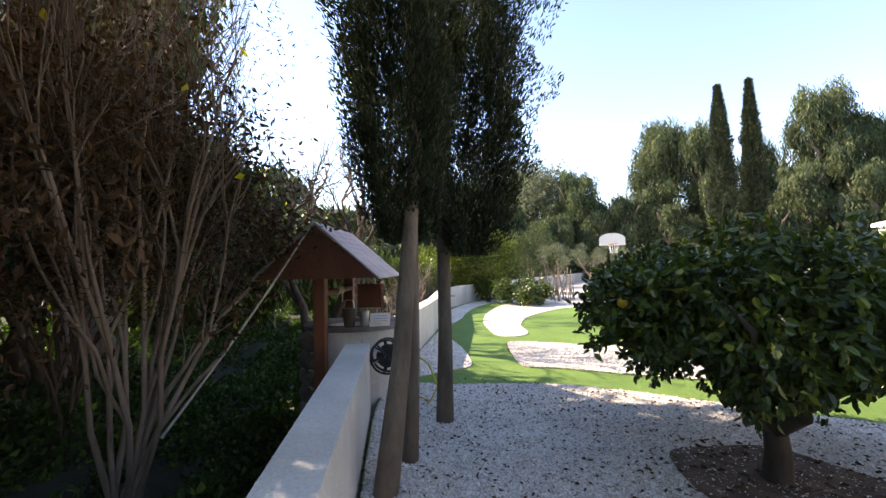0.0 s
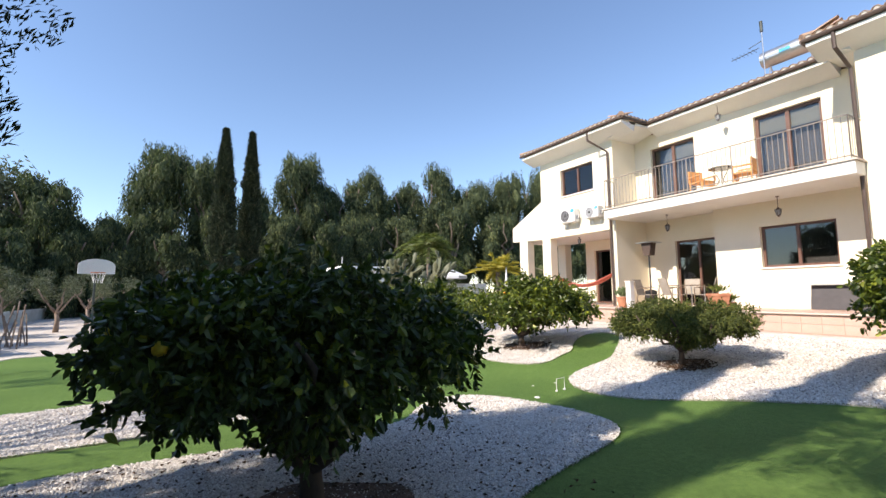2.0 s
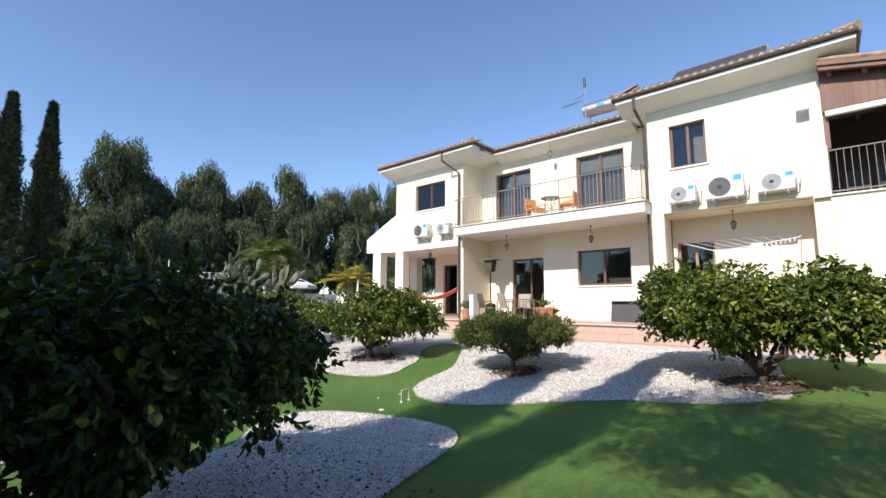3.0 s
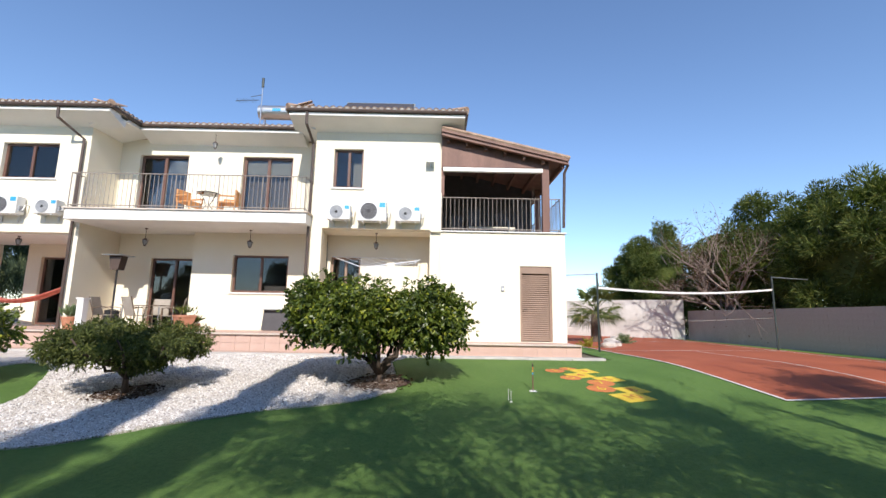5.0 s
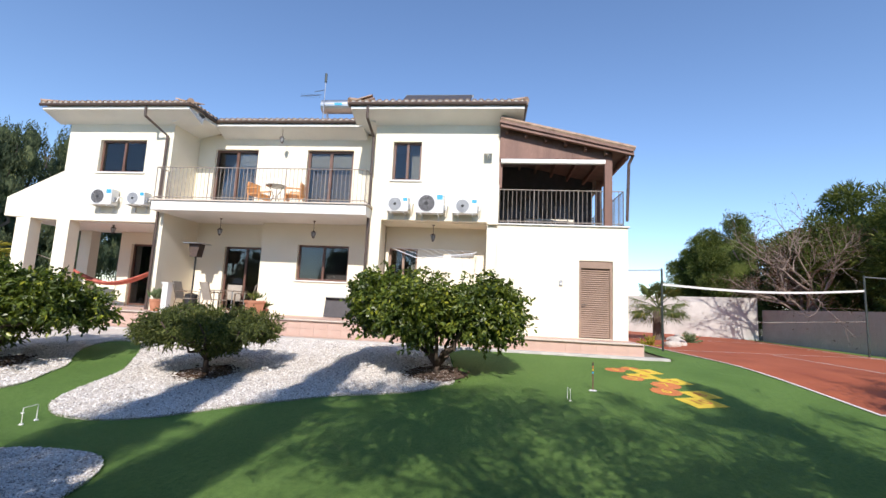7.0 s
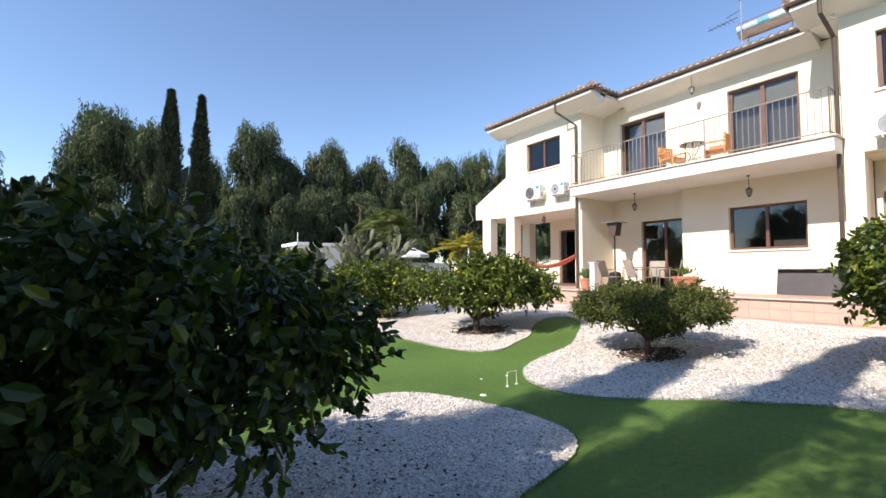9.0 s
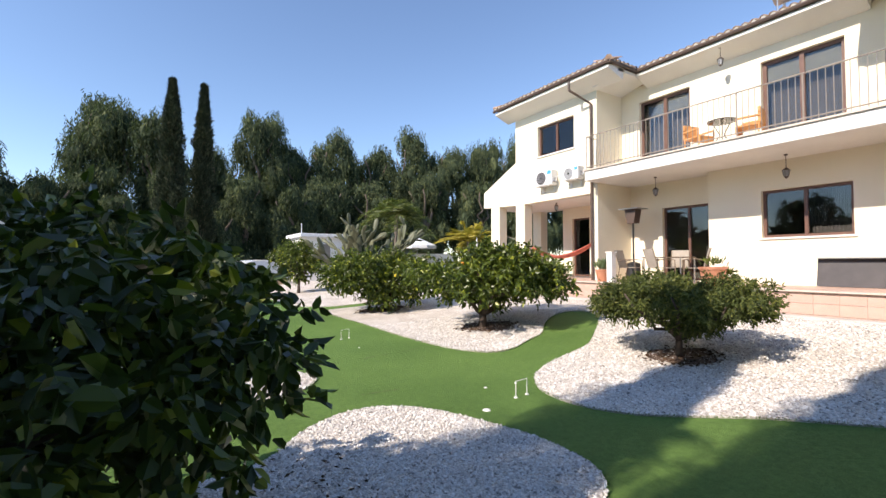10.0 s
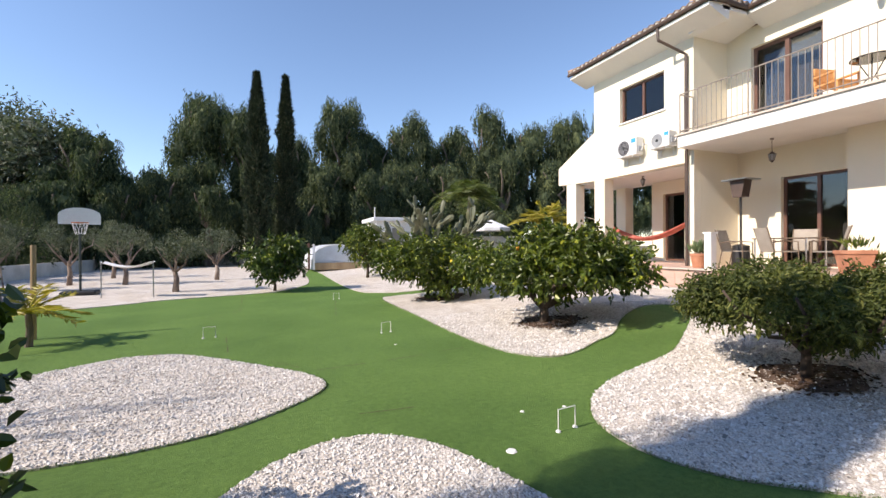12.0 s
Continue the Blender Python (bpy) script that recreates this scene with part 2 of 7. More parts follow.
def glass_material():
    m, n, l, b = mat("window_glass", 0.02)
    g, t, s, f = n.new("ShaderNodeBsdfGlossy"), n.new("ShaderNodeBsdfTransparent"), n.new("ShaderNodeMixShader"), n.new("ShaderNodeFresnel")
    g.inputs["Roughness"].default_value, t.inputs[0].default_value = 0.02, (0.55, 0.58, 0.58, 1)
    f.inputs[0].default_value = 1.72
    l.new(f.outputs[0], s.inputs[0]), l.new(t.outputs[0], s.inputs[1]), l.new(g.outputs[0], s.inputs[2])
    l.new(s.outputs[0], n["Material Output"].inputs[0])
    return m


TURF, GRAVEL, CHIP, COURT, GLASS = turf_material(), gravel_material(), chip_material(), court_material(), glass_material()


# ---- mesh helpers ----
def g(x):
    t = min(1.0, max(0.0, (x - 5) / 7.5))
    return 0.45 * t * t * (3 - 2 * t)


def box(bm, x0, x1, y0, y1, z0, z1):
    v = [bm.verts.new((x, y, z)) for z in (z0, z1) for x, y in ((x0, y0), (x1, y0), (x1, y1), (x0, y1))]
    for f in ((3, 2, 1, 0), (4, 5, 6, 7), (0, 1, 5, 4), (1, 2, 6, 5), (2, 3, 7, 6), (3, 0, 4, 7)):
        bm.faces.new([v[k] for k in f])


def prism(bm, pts, axis, a, b):
    """A flat outline pushed from a to b along an axis."""
    def at(p, s):
        return {"x": (s, p[0], p[1]), "y": (p[0], s, p[1]), "z": (p[0], p[1], s)}[axis]
    lo, hi = [bm.verts.new(at(p, a)) for p in pts], [bm.verts.new(at(p, b)) for p in pts]
    bm.faces.new(lo[::-1]), bm.faces.new(hi)
    for k in range(len(pts)):
        j = (k + 1) % len(pts)
        bm.faces.new((lo[k], lo[j], hi[j], hi[k]))


def tube(bm, pts, radii, sides=8, cap=True):
    """A tapered tube through points."""
    pts = [Vector(p) for p in pts]
    if not hasattr(radii, "__len__"):
        radii = [radii] * len(pts)
    rings, ref = [], None
    for k, p in enumerate(pts):
        d = (pts[min(k + 1, len(pts) - 1)] - pts[max(k - 1, 0)]).normalized()
        if ref is None:
            ref = Vector((1, 0, 0)) if abs(d.x) < 0.8 else Vector((0, 1, 0))
        u = (ref - d * ref.dot(d)).normalized()
        w = d.cross(u)
        ref = u
        rings.append([bm.verts.new(p + (u * math.cos(a) + w * math.sin(a)) * radii[k]) for a in [2 * math.pi * i / sides for i in range(sides)]])
    for r, s in zip(rings, rings[1:]):
        for i in range(sides):
            j = (i + 1) % sides
            bm.faces.new((r[i], r[j], s[j], s[i]))
    if cap and sides > 2:
        bm.faces.new(rings[0][::-1]), bm.faces.new(rings[-1])


def finish(name, bm, material, smooth=False, bevel=0.0):
    bmesh.ops.recalc_face_normals(bm, faces=bm.faces)
    if bevel:
        bmesh.ops.bevel(bm, geom=bm.edges[:], offset=bevel, segments=1, affect="EDGES")
    me = bpy.data.meshes.new(name)
    bm.to_mesh(me)
    bm.free()
    me.materials.append(material)
    if smooth:
        me.polygons.foreach_set("use_smooth", [True] * len(me.polygons))
    return me


def part(name, bm, material, parent, label="", smooth=False, bevel=0.0):
    ob = new(name, finish(name, bm, material, smooth, bevel))
    ob.parent = parent
    if label:
        tagged(ob, label)
    return ob


def boxes(name, rows, material, parent, label="", bevel=0.0):
    bm = bmesh.new()
    for r in rows:
        box(bm, *r)
    return part(name, bm, material, parent, label, bevel=bevel)


def structure(name, bm, material, label="", smooth=False, bevel=0.0):
    ob = new(name, finish(name, bm, material, smooth, bevel))
    return tagged(ob, label, kind="structure")


def thing(name, label, category, group="", at=(0, 0, 0)):
    ob = new(name)
    ob.empty_display_size = 0.2
    ob.location = at
    return tagged(ob, label, category, group)


def raw_mesh(name, verts, faces, material, smooth=False):
    """verts (n, 3) and faces (m, k) as arrays, written fast."""
    me = bpy.data.meshes.new(name)
    k = faces.shape[1]
    me.vertices.add(len(verts)), me.loops.add(faces.size), me.polygons.add(len(faces))
    me.vertices.foreach_set("co", np.ascontiguousarray(verts, np.float32).ravel())
    me.loops.foreach_set("vertex_index", np.ascontiguousarray(faces, np.int32).ravel())
    me.polygons.foreach_set("loop_start", np.arange(0, faces.size, k, dtype=np.int32))
    me.polygons.foreach_set("use_smooth", np.full(len(faces), smooth))
    me.update(calc_edges=True)
    me.materials.append(material)
    return me


def unit(v):
    return v / np.maximum(np.linalg.norm(v, axis=-1, keepdims=True), 1e-9)


def leaf_arrays(rng, pts, way, length, width, fold=0.25):
    """Folded diamond leaves at pts, pointing along way."""
    n = len(pts)
    way = unit(way)
    side = unit(np.cross(way, rng.normal(size=(n, 3))))
    up = np.cross(side, way)
    ln = (length * rng.uniform(0.65, 1.25, n))[:, None]
    wd = (width * rng.uniform(0.7, 1.2, n))[:, None]
    mid = pts + way * ln * 0.45
    a = pts
    b = mid + side * wd / 2 + up * wd * fold
    c = pts + way * ln
    d = mid - side * wd / 2 + up * wd * fold
    verts = np.stack([a, b, c, d], 1).reshape(-1, 3)
    i = np.arange(n)[:, None] * 4
    faces = np.concatenate([i + [0, 1, 2], i + [0, 2, 3]], 1).reshape(-1, 3)
    return verts, faces


def oval_arrays(rng, pts, way, length, width, fold=0.2):
    """Oval leaves folded along the midrib."""
    n = len(pts)
    way = unit(way)
    side = unit(np.cross(way, rng.normal(size=(n, 3))))
    up = np.cross(side, way)
    ln = (length * rng.uniform(0.65, 1.25, n))[:, None]
    wd = (width * rng.uniform(0.75, 1.2, n))[:, None]
    curl = -up * ln * rng.uniform(0.0, 0.25, n)[:, None]
    rows = [pts]
    for s, w in ((0.28, 0.46), (0.7, 0.42)):
        rows.append(pts + way * ln * s + side * wd * w + up * wd * fold + curl * s * s)
    rows.append(pts + way * ln + curl)
    for s, w in ((0.7, 0.42), (0.28, 0.46)):
        rows.append(pts + way * ln * s - side * wd * w + up * wd * fold + curl * s * s)
    verts = np.stack(rows, 1).reshape(-1, 3)
    i = np.arange(n)[:, None] * 6
    return verts, np.concatenate([i + [0, 1, 2, 3], i + [0, 3, 4, 5]], 1).reshape(-1, 4)


def blob_points(rng, blobs, n, inner=0.35):
    """Points near the skins of ellipsoids (x, y, z, rx, ry, rz), and their ways outward."""
    b = np.array(blobs, float)
    area = (b[:, 3] * b[:, 4] * b[:, 5]) ** (2 / 3)
    pick = rng.choice(len(b), n, p=area / area.sum())
    d = unit(rng.normal(size=(n, 3)))
    lump = 1 + 0.13 * np.sin(d[:, 0] * 7 + b[pick, 0] * 3) * np.cos(d[:, 1] * 6 + b[pick, 1] * 5) + 0.1 * np.sin(d[:, 2] * 9 + pick)
    r = np.where(rng.random(n) < inner, rng.uniform(0.3, 0.9, n), rng.uniform(0.86, 1.06, n)) * lump
    return b[pick, :3] + d * r[:, None] * b[pick, 3:], d


def crown(name, parent, rng, blobs, n, length, width, material, droop=0.2, inner=0.35, label="", oval=False):
    per = 11 if oval else 1
    p, d = blob_points(rng, blobs, n // per, inner)
    way = d * (1 - droop) + rng.normal(size=p.shape) * 0.55
    way[:, 2] -= droop * 1.6
    if oval:
        # leaves sit in sprays along short twigs, so that gaps stay between the sprays
        along = np.tile(np.linspace(-0.5, 1, per), len(p))[:, None] * length * 1.6
        twig = unit(way)
        p = np.repeat(p, per, 0) + np.repeat(twig, per, 0) * along
        n = len(p)
        p = p + rng.normal(size=(n, 3)) * length * 0.18
        way = np.repeat(twig, per, 0) * 0.75 + rng.normal(size=(n, 3)) * 0.6
        way[:, 2] -= droop * 1.1
    v, f = (oval_arrays if oval else leaf_arrays)(rng, p, way, length, width)
    ob = new(name, raw_mesh(name, v, f, material))
    ob.parent = parent
    if label:
        tagged(ob, label)
    return ob


def limbs(bm, rng, base, tips, r0, r1, bend=0.12, sides=7, steps=5):
    for tip in tips:
        a, b = np.array(base, float), np.array(tip, float)
        pts = []
        for k in range(steps + 1):
            t = k / steps
            p = a * (1 - t) + b * t
            if 0 < k < steps:
                p = p + rng.normal(size=3) * bend * np.linalg.norm(b - a) * 0.35
            pts.append(p)
        tube(bm, pts, [r0 + (r1 - r0) * (k / steps) for k in range(steps + 1)], sides)


# ---- ground ----
def smooth_ring(pts, per=6):
    out, n = [], len(pts)
    for k in range(n):
        p0, p1, p2, p3 = (Vector(pts[(k + j) % n]) for j in (-1, 0, 1, 2))
        for i in range(per):
            t = i / per
            out.append(0.5 * (2 * p1 + (p2 - p0) * t + (2 * p0 - 5 * p1 + 4 * p2 - p3) * t * t + (3 * p1 - p0 - 3 * p2 + p3) * t ** 3))
    return [(p.x, p.y) for p in out]


def laid(name, ring, material, lift, label, skirt=0.0, floor=g):
    """A sheet with the outline ring that follows the slope of the garden."""
    bm = bmesh.new()
    edge = [bm.verts.new((x, y, 0)) for x, y in ring]
    bm.faces.new(edge)
    for k in range(1, 20):
        x = 4.6 + k * 0.42
        bmesh.ops.bisect_plane(bm, geom=bm.verts[:] + bm.edges[:] + bm.faces[:], plane_co=(x, 0, 0), plane_no=(1, 0, 0))
    bmesh.ops.triangulate(bm, faces=bm.faces[:])
    for v in bm.verts:
        v.co.z = floor(v.co.x) + lift
    if skirt:
        rim = [e for e in bm.edges if e.is_boundary]
        r = bmesh.ops.extrude_edge_only(bm, edges=rim)
        for v in r["geom"]:
            if isinstance(v, bmesh.types.BMVert):
                v.co.z -= skirt
    bmesh.ops.recalc_face_normals(bm, faces=bm.faces)
    return structure(name, bm, material, label)


bm = bmesh.new()
xs = [-900, -200, -60, -30, -16, -12, -9, -7, -5.5, -4.3, -3, -2, -1, 0, 1, 2, 3, 5, 7, 9, 11, 12.6, 16, 30, 60, 200, 900]
ys = [-900, -200, -60, -20, -12, -8, -6, -4, -3, -2, -1, 0, 1, 2, 3, 4, 5, 6, 8, 10, 12, 15, 20, 30, 50, 100, 300, 900]


def inside_wall(x, y):
    pts = [(6.4, -9.0), (3.0, -4.35), (-3.85, 4.6), (-6.1, 9.9), (-8.7, 14.8), (-9.4, 20), (-9.4, 901)]
    if y < -9:
        return x > 6.4
    for (xa, ya), (xb, yb) in zip(pts, pts[1:]):
        if ya <= y <= yb:
            return x > xa + (xb - xa) * (y - ya) / (yb - ya) - 0.02
    return True


def base_height(x, y):
    return g(x) - 0.04 if inside_wall(x, y) else -0.55


grid = [[bm.verts.new((x, y, base_height(x, y))) for x in xs] for y in ys]
for a, b in zip(grid, grid[1:]):
    for k in range(len(xs) - 1):
        bm.faces.new((a[k], a[k + 1], b[k + 1], b[k]))
structure("ground", bm, EARTH, "dry brown earth round the garden")

turf_ring = [(2.95, -4.3), (-3.8, 4.75), (-6.0, 9.8), (-8.45, 14.7), (-9.2, 20), (-9.2, 47), (12.3, 47), (12.3, 17.6), (12.3, -4.4), (30, -4.4), (30, -14.0), (6.4, -14.0), (6.4, -9.0)]
laid("turf", turf_ring, TURF, 0.0, "green artificial turf laid in strips")

BED_A = [(-3.3, 3.9), (-3.45, 4.85), (-2.94, 5.07), (-2.3, 5.42), (-1.6, 5.68), (-0.8, 5.7), (0.5, 5.6), (1.52, 5.54), (2.04, 5.66), (2.4, 6.05), (2.8, 6.33), (3.1, 6.39),
         (3.4, 6.32), (3.75, 5.98), (4.0, 5.39), (4.15, 4.8), (4.1, 4.2), (3.8, 3.88), (3.4, 3.72), (2.5, 3.48), (1.9, 3.27), (1.0, 2.8), (0.35, 2.1), (0.1, 1.2), (0.5, 0.0), (0.4, -0.9), (-0.5, 0.1)]
BED_B = [(3.12, 8.01), (2.9, 8.5), (2.1, 9.45), (1.4, 10.15), (0.8, 10.34), (0.3, 10.15), (-0.6, 9.4), (-1.5, 8.85), (-2.4, 8.72), (-3.1, 8.7), (-3.45, 8.5), (-3.35, 8.1), (-2.75, 6.95),
         (-2.4, 6.5), (-1.9, 6.6), (-0.9, 6.62), (0.5, 6.73), (1.4, 6.76), (2.1, 6.93), (2.6, 7.25), (3.0, 7.65)]
BED_W = [(-3.75, 5.2), (-3.4, 5.8), (-3.22, 6.16), (-3.5, 6.74), (-4.2, 7.7), (-4.9, 8.5), (-5.55, 9.2), (-5.1, 8.0), (-4.3, 6.1)]
BED_N = [(-5.47, 11.6), (-5.0, 10.7), (-4.5, 9.9), (-4.1, 9.35), (-3.75, 9.2), (-3.5, 9.45), (-3.55, 9.96), (-4.1, 11.0), (-4.45, 12.2), (-4.6, 13.5), (-4.3, 16.0), (-3.4, 16.4), (-1.45, 17.5),
         (-0.28, 18.4), (1.8, 19.1), (2.8, 19.6), (3.75, 21.3), (4.3, 23.5), (4.6, 29), (5.0, 46), (-9.0, 46.5), (-8.6, 20), (-7.2, 18.5), (-6.8, 15.9), (-6.25, 13.6)]
BED_S = [(-6.0, 10.4), (-6.38, 11.97), (-6.98, 13.5), (-7.6, 15.6), (-8, 18), (-8.9, 19), (-8.2, 14.8), (-6.6, 11.3)]
BED_C = [(12.15, 1.5), (11, 1.41), (8.53, 1.06), (8.1, 1.25), (7.71, 1.54), (7.35, 2.1), (7.0, 2.95), (6.7, 3.35), (6.25, 3.94), (5.75, 4.4), (5.35, 4.8), (5.15, 5.3), (5.2, 5.8), (5.4, 6.15),
         (5.72, 6.46), (6.27, 6.75), (6.97, 6.95), (7.6, 7.12), (8.4, 7.6), (9.12, 8.08), (9.9, 8.7), (10.2, 9.3), (10.0, 9.65), (9.4, 9.55), (8.62, 9.09), (7.8, 8.4), (7.15, 8.12), (6.6, 7.87),
         (6.2, 7.85), (5.9, 8.15), (5.72, 8.8), (5.64, 10.2), (5.68, 12.2), (5.72, 15.6), (6.2, 16.15), (7.1, 16.1), (9, 16.1), (12.0, 16.2), (12.2, 12), (12.2, 6)]
BED_E = [(5.45, 19.4), (6.1, 17.4), (7.2, 16.9), (9, 16.9), (12.0, 17.2), (12.2, 30), (12, 46), (6, 46), (5.6, 29.7)]
BEDS = [smooth_ring(b) for b in (BED_A, BED_B, BED_W, BED_N, BED_S, BED_C, BED_E)]
for ring in BEDS:
    laid("gravel_bed", ring, GRAVEL, 0.018, "bed of loose white gravel let into the turf", 0.03)

# court
court_ring = [(8.04, -5.86), (14.3, -5.45), (30, -4.6), (30, -13.7), (8.95, -12.6)]
laid("clay_court", court_ring, COURT, 0.012, "orange-red clay sports court")
for ring in ([(8.0, -5.9), (30, -4.62), (30, -4.55), (8.0, -5.83)], [(8.0, -5.9), (8.07, -5.9), (9.0, -12.6), (8.93, -12.6)], [(15.6, -5.4), (15.66, -5.4), (17.0, -13.0), (16.94, -13.0)],
             [(8.5, -9.2), (15.9, -8.9), (15.9, -8.85), (8.5, -9.15)], [(8.9, -12.2), (24, -12.9), (24, -12.84), (8.9, -12.14)], [(21.6, -5.1), (21.66, -5.1), (23.0, -13.0), (22.94, -13.0)]):
    laid("court_line", ring, LINE, 0.018, "thin white painted court line")

# garden walls
def wall_run(name, pts, thick, z0, z1, material, label):
    bm = bmesh.new()
    pts = [Vector(p) for p in pts]
    left = []
    for k, p in enumerate(pts):
        d = (pts[min(k + 1, len(pts) - 1)] - pts[max(k - 1, 0)]).normalized()
        left.append(p + Vector((-d.y, d.x)) * thick)
    for k in range(len(pts) - 1):
        q = [pts[k], pts[k + 1], left[k + 1], left[k]]
        prism(bm, [(v.x, v.y) for v in q], "z", z0, z1)
    return structure(name, bm, material, label)


wall_run("garden_wall", [(6.4, -9.0), (3.02, -4.95), (2.6, -4.33), (-3.3, 3.79)], 0.27, -0.7, 0.75, RENDERW, "low cream rendered garden wall, weathered")
wall_run("garden_wall", [(-3.85, 5.0), (-5.99, 9.9), (-8.5, 14.75), (-9.2, 20), (-9.3, 47)], 0.27, -0.7, 0.78, RENDERW, "low cream rendered garden wall, weathered")
wall_run("boundary_wall", [(12.3, 47.0), (-9.3, 47.0)], -0.25, -0.3, 1.15, BLOCKW, "grey rendered wall at the end of the garden")
wall_run("boundary_wall", [(6.0, -13.75), (26.0, -14.35)], -0.25, -0.3, 2.1, BLOCKW, "beige block wall behind the court")
wall_run("boundary_wall", [(26.0, -14.1), (30.0, -8.0), (40, -7.0)], -0.25, -0.3, 2.75, RENDERW, "white rendered wall beyond the court")

# ---- terrace ----
TERR, TERL = 0.82, 1.0
bm = bmesh.new()
box(bm, 12.24, 20, 0.19, 17.6, 0.1, TERL - 0.03)
box(bm, 12.24, 20, -3.6, 0.19, 0.1, TERR - 0.03)
structure("terrace", bm, GROUT, "raised terrace body with tiled riser")
bm = bmesh.new()
box(bm, 11.95, 12.24, -4.15, 17.9, 0.0, 0.5)
structure("terrace_plinth", bm, PLINTH, "weathered grey stone plinth along the terrace", bevel=0.012)


# ---- house ----
villa = thing("villa", "two-storey cream villa with brown windows and clay tile roof", "house", at=(16, 6, 0.8))


def own(ob):
    """Keeps a part where it is while it hangs from the villa."""
    ob.parent = villa
    ob.matrix_parent_inverse = Matrix.Translation(villa.location).inverted()
    return ob


def wall_x(bm, x0, x1, y0, y1, z0, z1, holes=()):
    """One connected wall with openings through it."""
    yy = sorted({y0, y1, *[h[0] for h in holes], *[h[1] for h in holes]})
    zz = sorted({z0, z1, *[h[2] for h in holes], *[h[3] for h in holes]})
    solid = {(j, k) for j in range(len(yy) - 1) for k in range(len(zz) - 1)
             if not any(h[0] <= yy[j] and yy[j + 1] <= h[1] and h[2] <= zz[k] and zz[k + 1] <= h[3] for h in holes)}
    made = {}

    def vert(s, j, k):
        if (s, j, k) not in made:
            made[s, j, k] = bm.verts.new(((x0, x1)[s], yy[j], zz[k]))
        return made[s, j, k]

    for j, k in solid:
        bm.faces.new([vert(0, *q) for q in ((j, k), (j, k + 1), (j + 1, k + 1), (j + 1, k))])
        bm.faces.new([vert(1, *q) for q in ((j, k), (j + 1, k), (j + 1, k + 1), (j, k + 1))])
        for near, a, b in (((j - 1, k), (j, k), (j, k + 1)), ((j + 1, k), (j + 1, k), (j + 1, k + 1)), ((j, k - 1), (j, k), (j + 1, k)), ((j, k + 1), (j, k + 1), (j + 1, k + 1))):
            if near not in solid:
                bm.faces.new([vert(0, *a), vert(0, *b), vert(1, *b), vert(1, *a)])


def wall_part(name, *rows):
    for r in rows:
        bm = bmesh.new()
        wall_x(bm, *r[:6], holes=r[6] if len(r) > 6 else ())
        own(part(name, bm, PLASTER, None))


WT = 7.5
WIN_A, WIN_C = (12.42, 14.18, 5.62, 6.78), (2.79, 3.72, 5.5, 6.78)
DOOR_1, DOOR_2 = (9.1, 10.78, 4.6, 6.95), (5.48, 7.21, 4.6, 6.95)
WIN_G, DOOR_G = (5.39, 7.25, 2.22, 3.47), (8.66, 10.3, 1.02, 3.38)
DOOR_R = (2.95, 3.95, 1.02, 3.45)
DOOR_S = (-3.12, -2.15, 0.83, 3.1)
# right wing: upper wall, its back recess below, and side
wall_part("wall", (13.5, 13.75, 0.3, 4.32, 4.2, WT, [WIN_C]), (13.5, 13.75, 3.98, 4.32, 0.8, 4.2), (13.75, 14.6, 4.07, 4.32, 0.8, WT))
wall_part("wall", (14.7, 14.95, 0.3, 4.07, 0.8, 4.2, [DOOR_R]), (13.75, 14.7, 0.3, 0.55, 0.8, 4.2), (13.5, 13.75, 0.3, 0.62, 0.8, 4.2))
bm = bmesh.new()
box(bm, 13.75, 14.95, 0.55, 4.07, 4.18, 4.4)
own(part("recess_ceiling", bm, PLASTER, None))
# centre
wall_part("wall", (14.85, 15.1, 4.32, 11.45, 4.6, WT, [DOOR_1, DOOR_2]))
wall_part("wall", (14.8, 15.05, 4.32, 8.6, 0.8, 4.25, [WIN_G]), (15.05, 15.3, 8.35, 8.6, 0.8, 4.25))
wall_part("wall", (15.3, 15.55, 8.35, 11.45, 0.8, 4.25, [DOOR_G]))
# left wing
wall_part("wall", (13.5, 13.75, 11.45, 15.42, 3.9, WT, [WIN_A]), (13.752, 15.3, 11.45, 11.7, 0.8, WT), (13.5, 13.75, 11.45, 11.7, 0.8, 3.9))
bm = bmesh.new()
prism(bm, [(15.42, 5.64), (17.5, 4.66), (17.5, 4.0), (15.42, 3.9)], "x", 13.5, 13.75)
own(part("sloping_parapet", bm, PLASTER, None))
wall_part("porch_pillar", (13.5, 13.9, 14.92, 15.42, 0.8, 3.9))
wall_part("porch_pillar", (13.5, 13.9, 16.45, 17.0, 0.8, 3.95))
wall_part("wall", (15.9, 16.15, 11.7, 15.1, 0.8, 3.9, [(13.72, 14.6, 1.02, 3.42)]), (13.75, 20, 15.17, 15.42, 3.9, WT))
wall_part("wall", (16.15, 16.4, 14.9, 15.1, 0.8, 3.9), (16.0, 16.4, 16.5, 17.0, 0.8, 3.9))
bm = bmesh.new()
box(bm, 13.75, 20, 11.7, 15.42, 3.88, 4.1)
box(bm, 13.75, 16.4, 15.42, 17.2, 3.9, 4.1)
own(part("porch_ceiling", bm, WHITE, None))
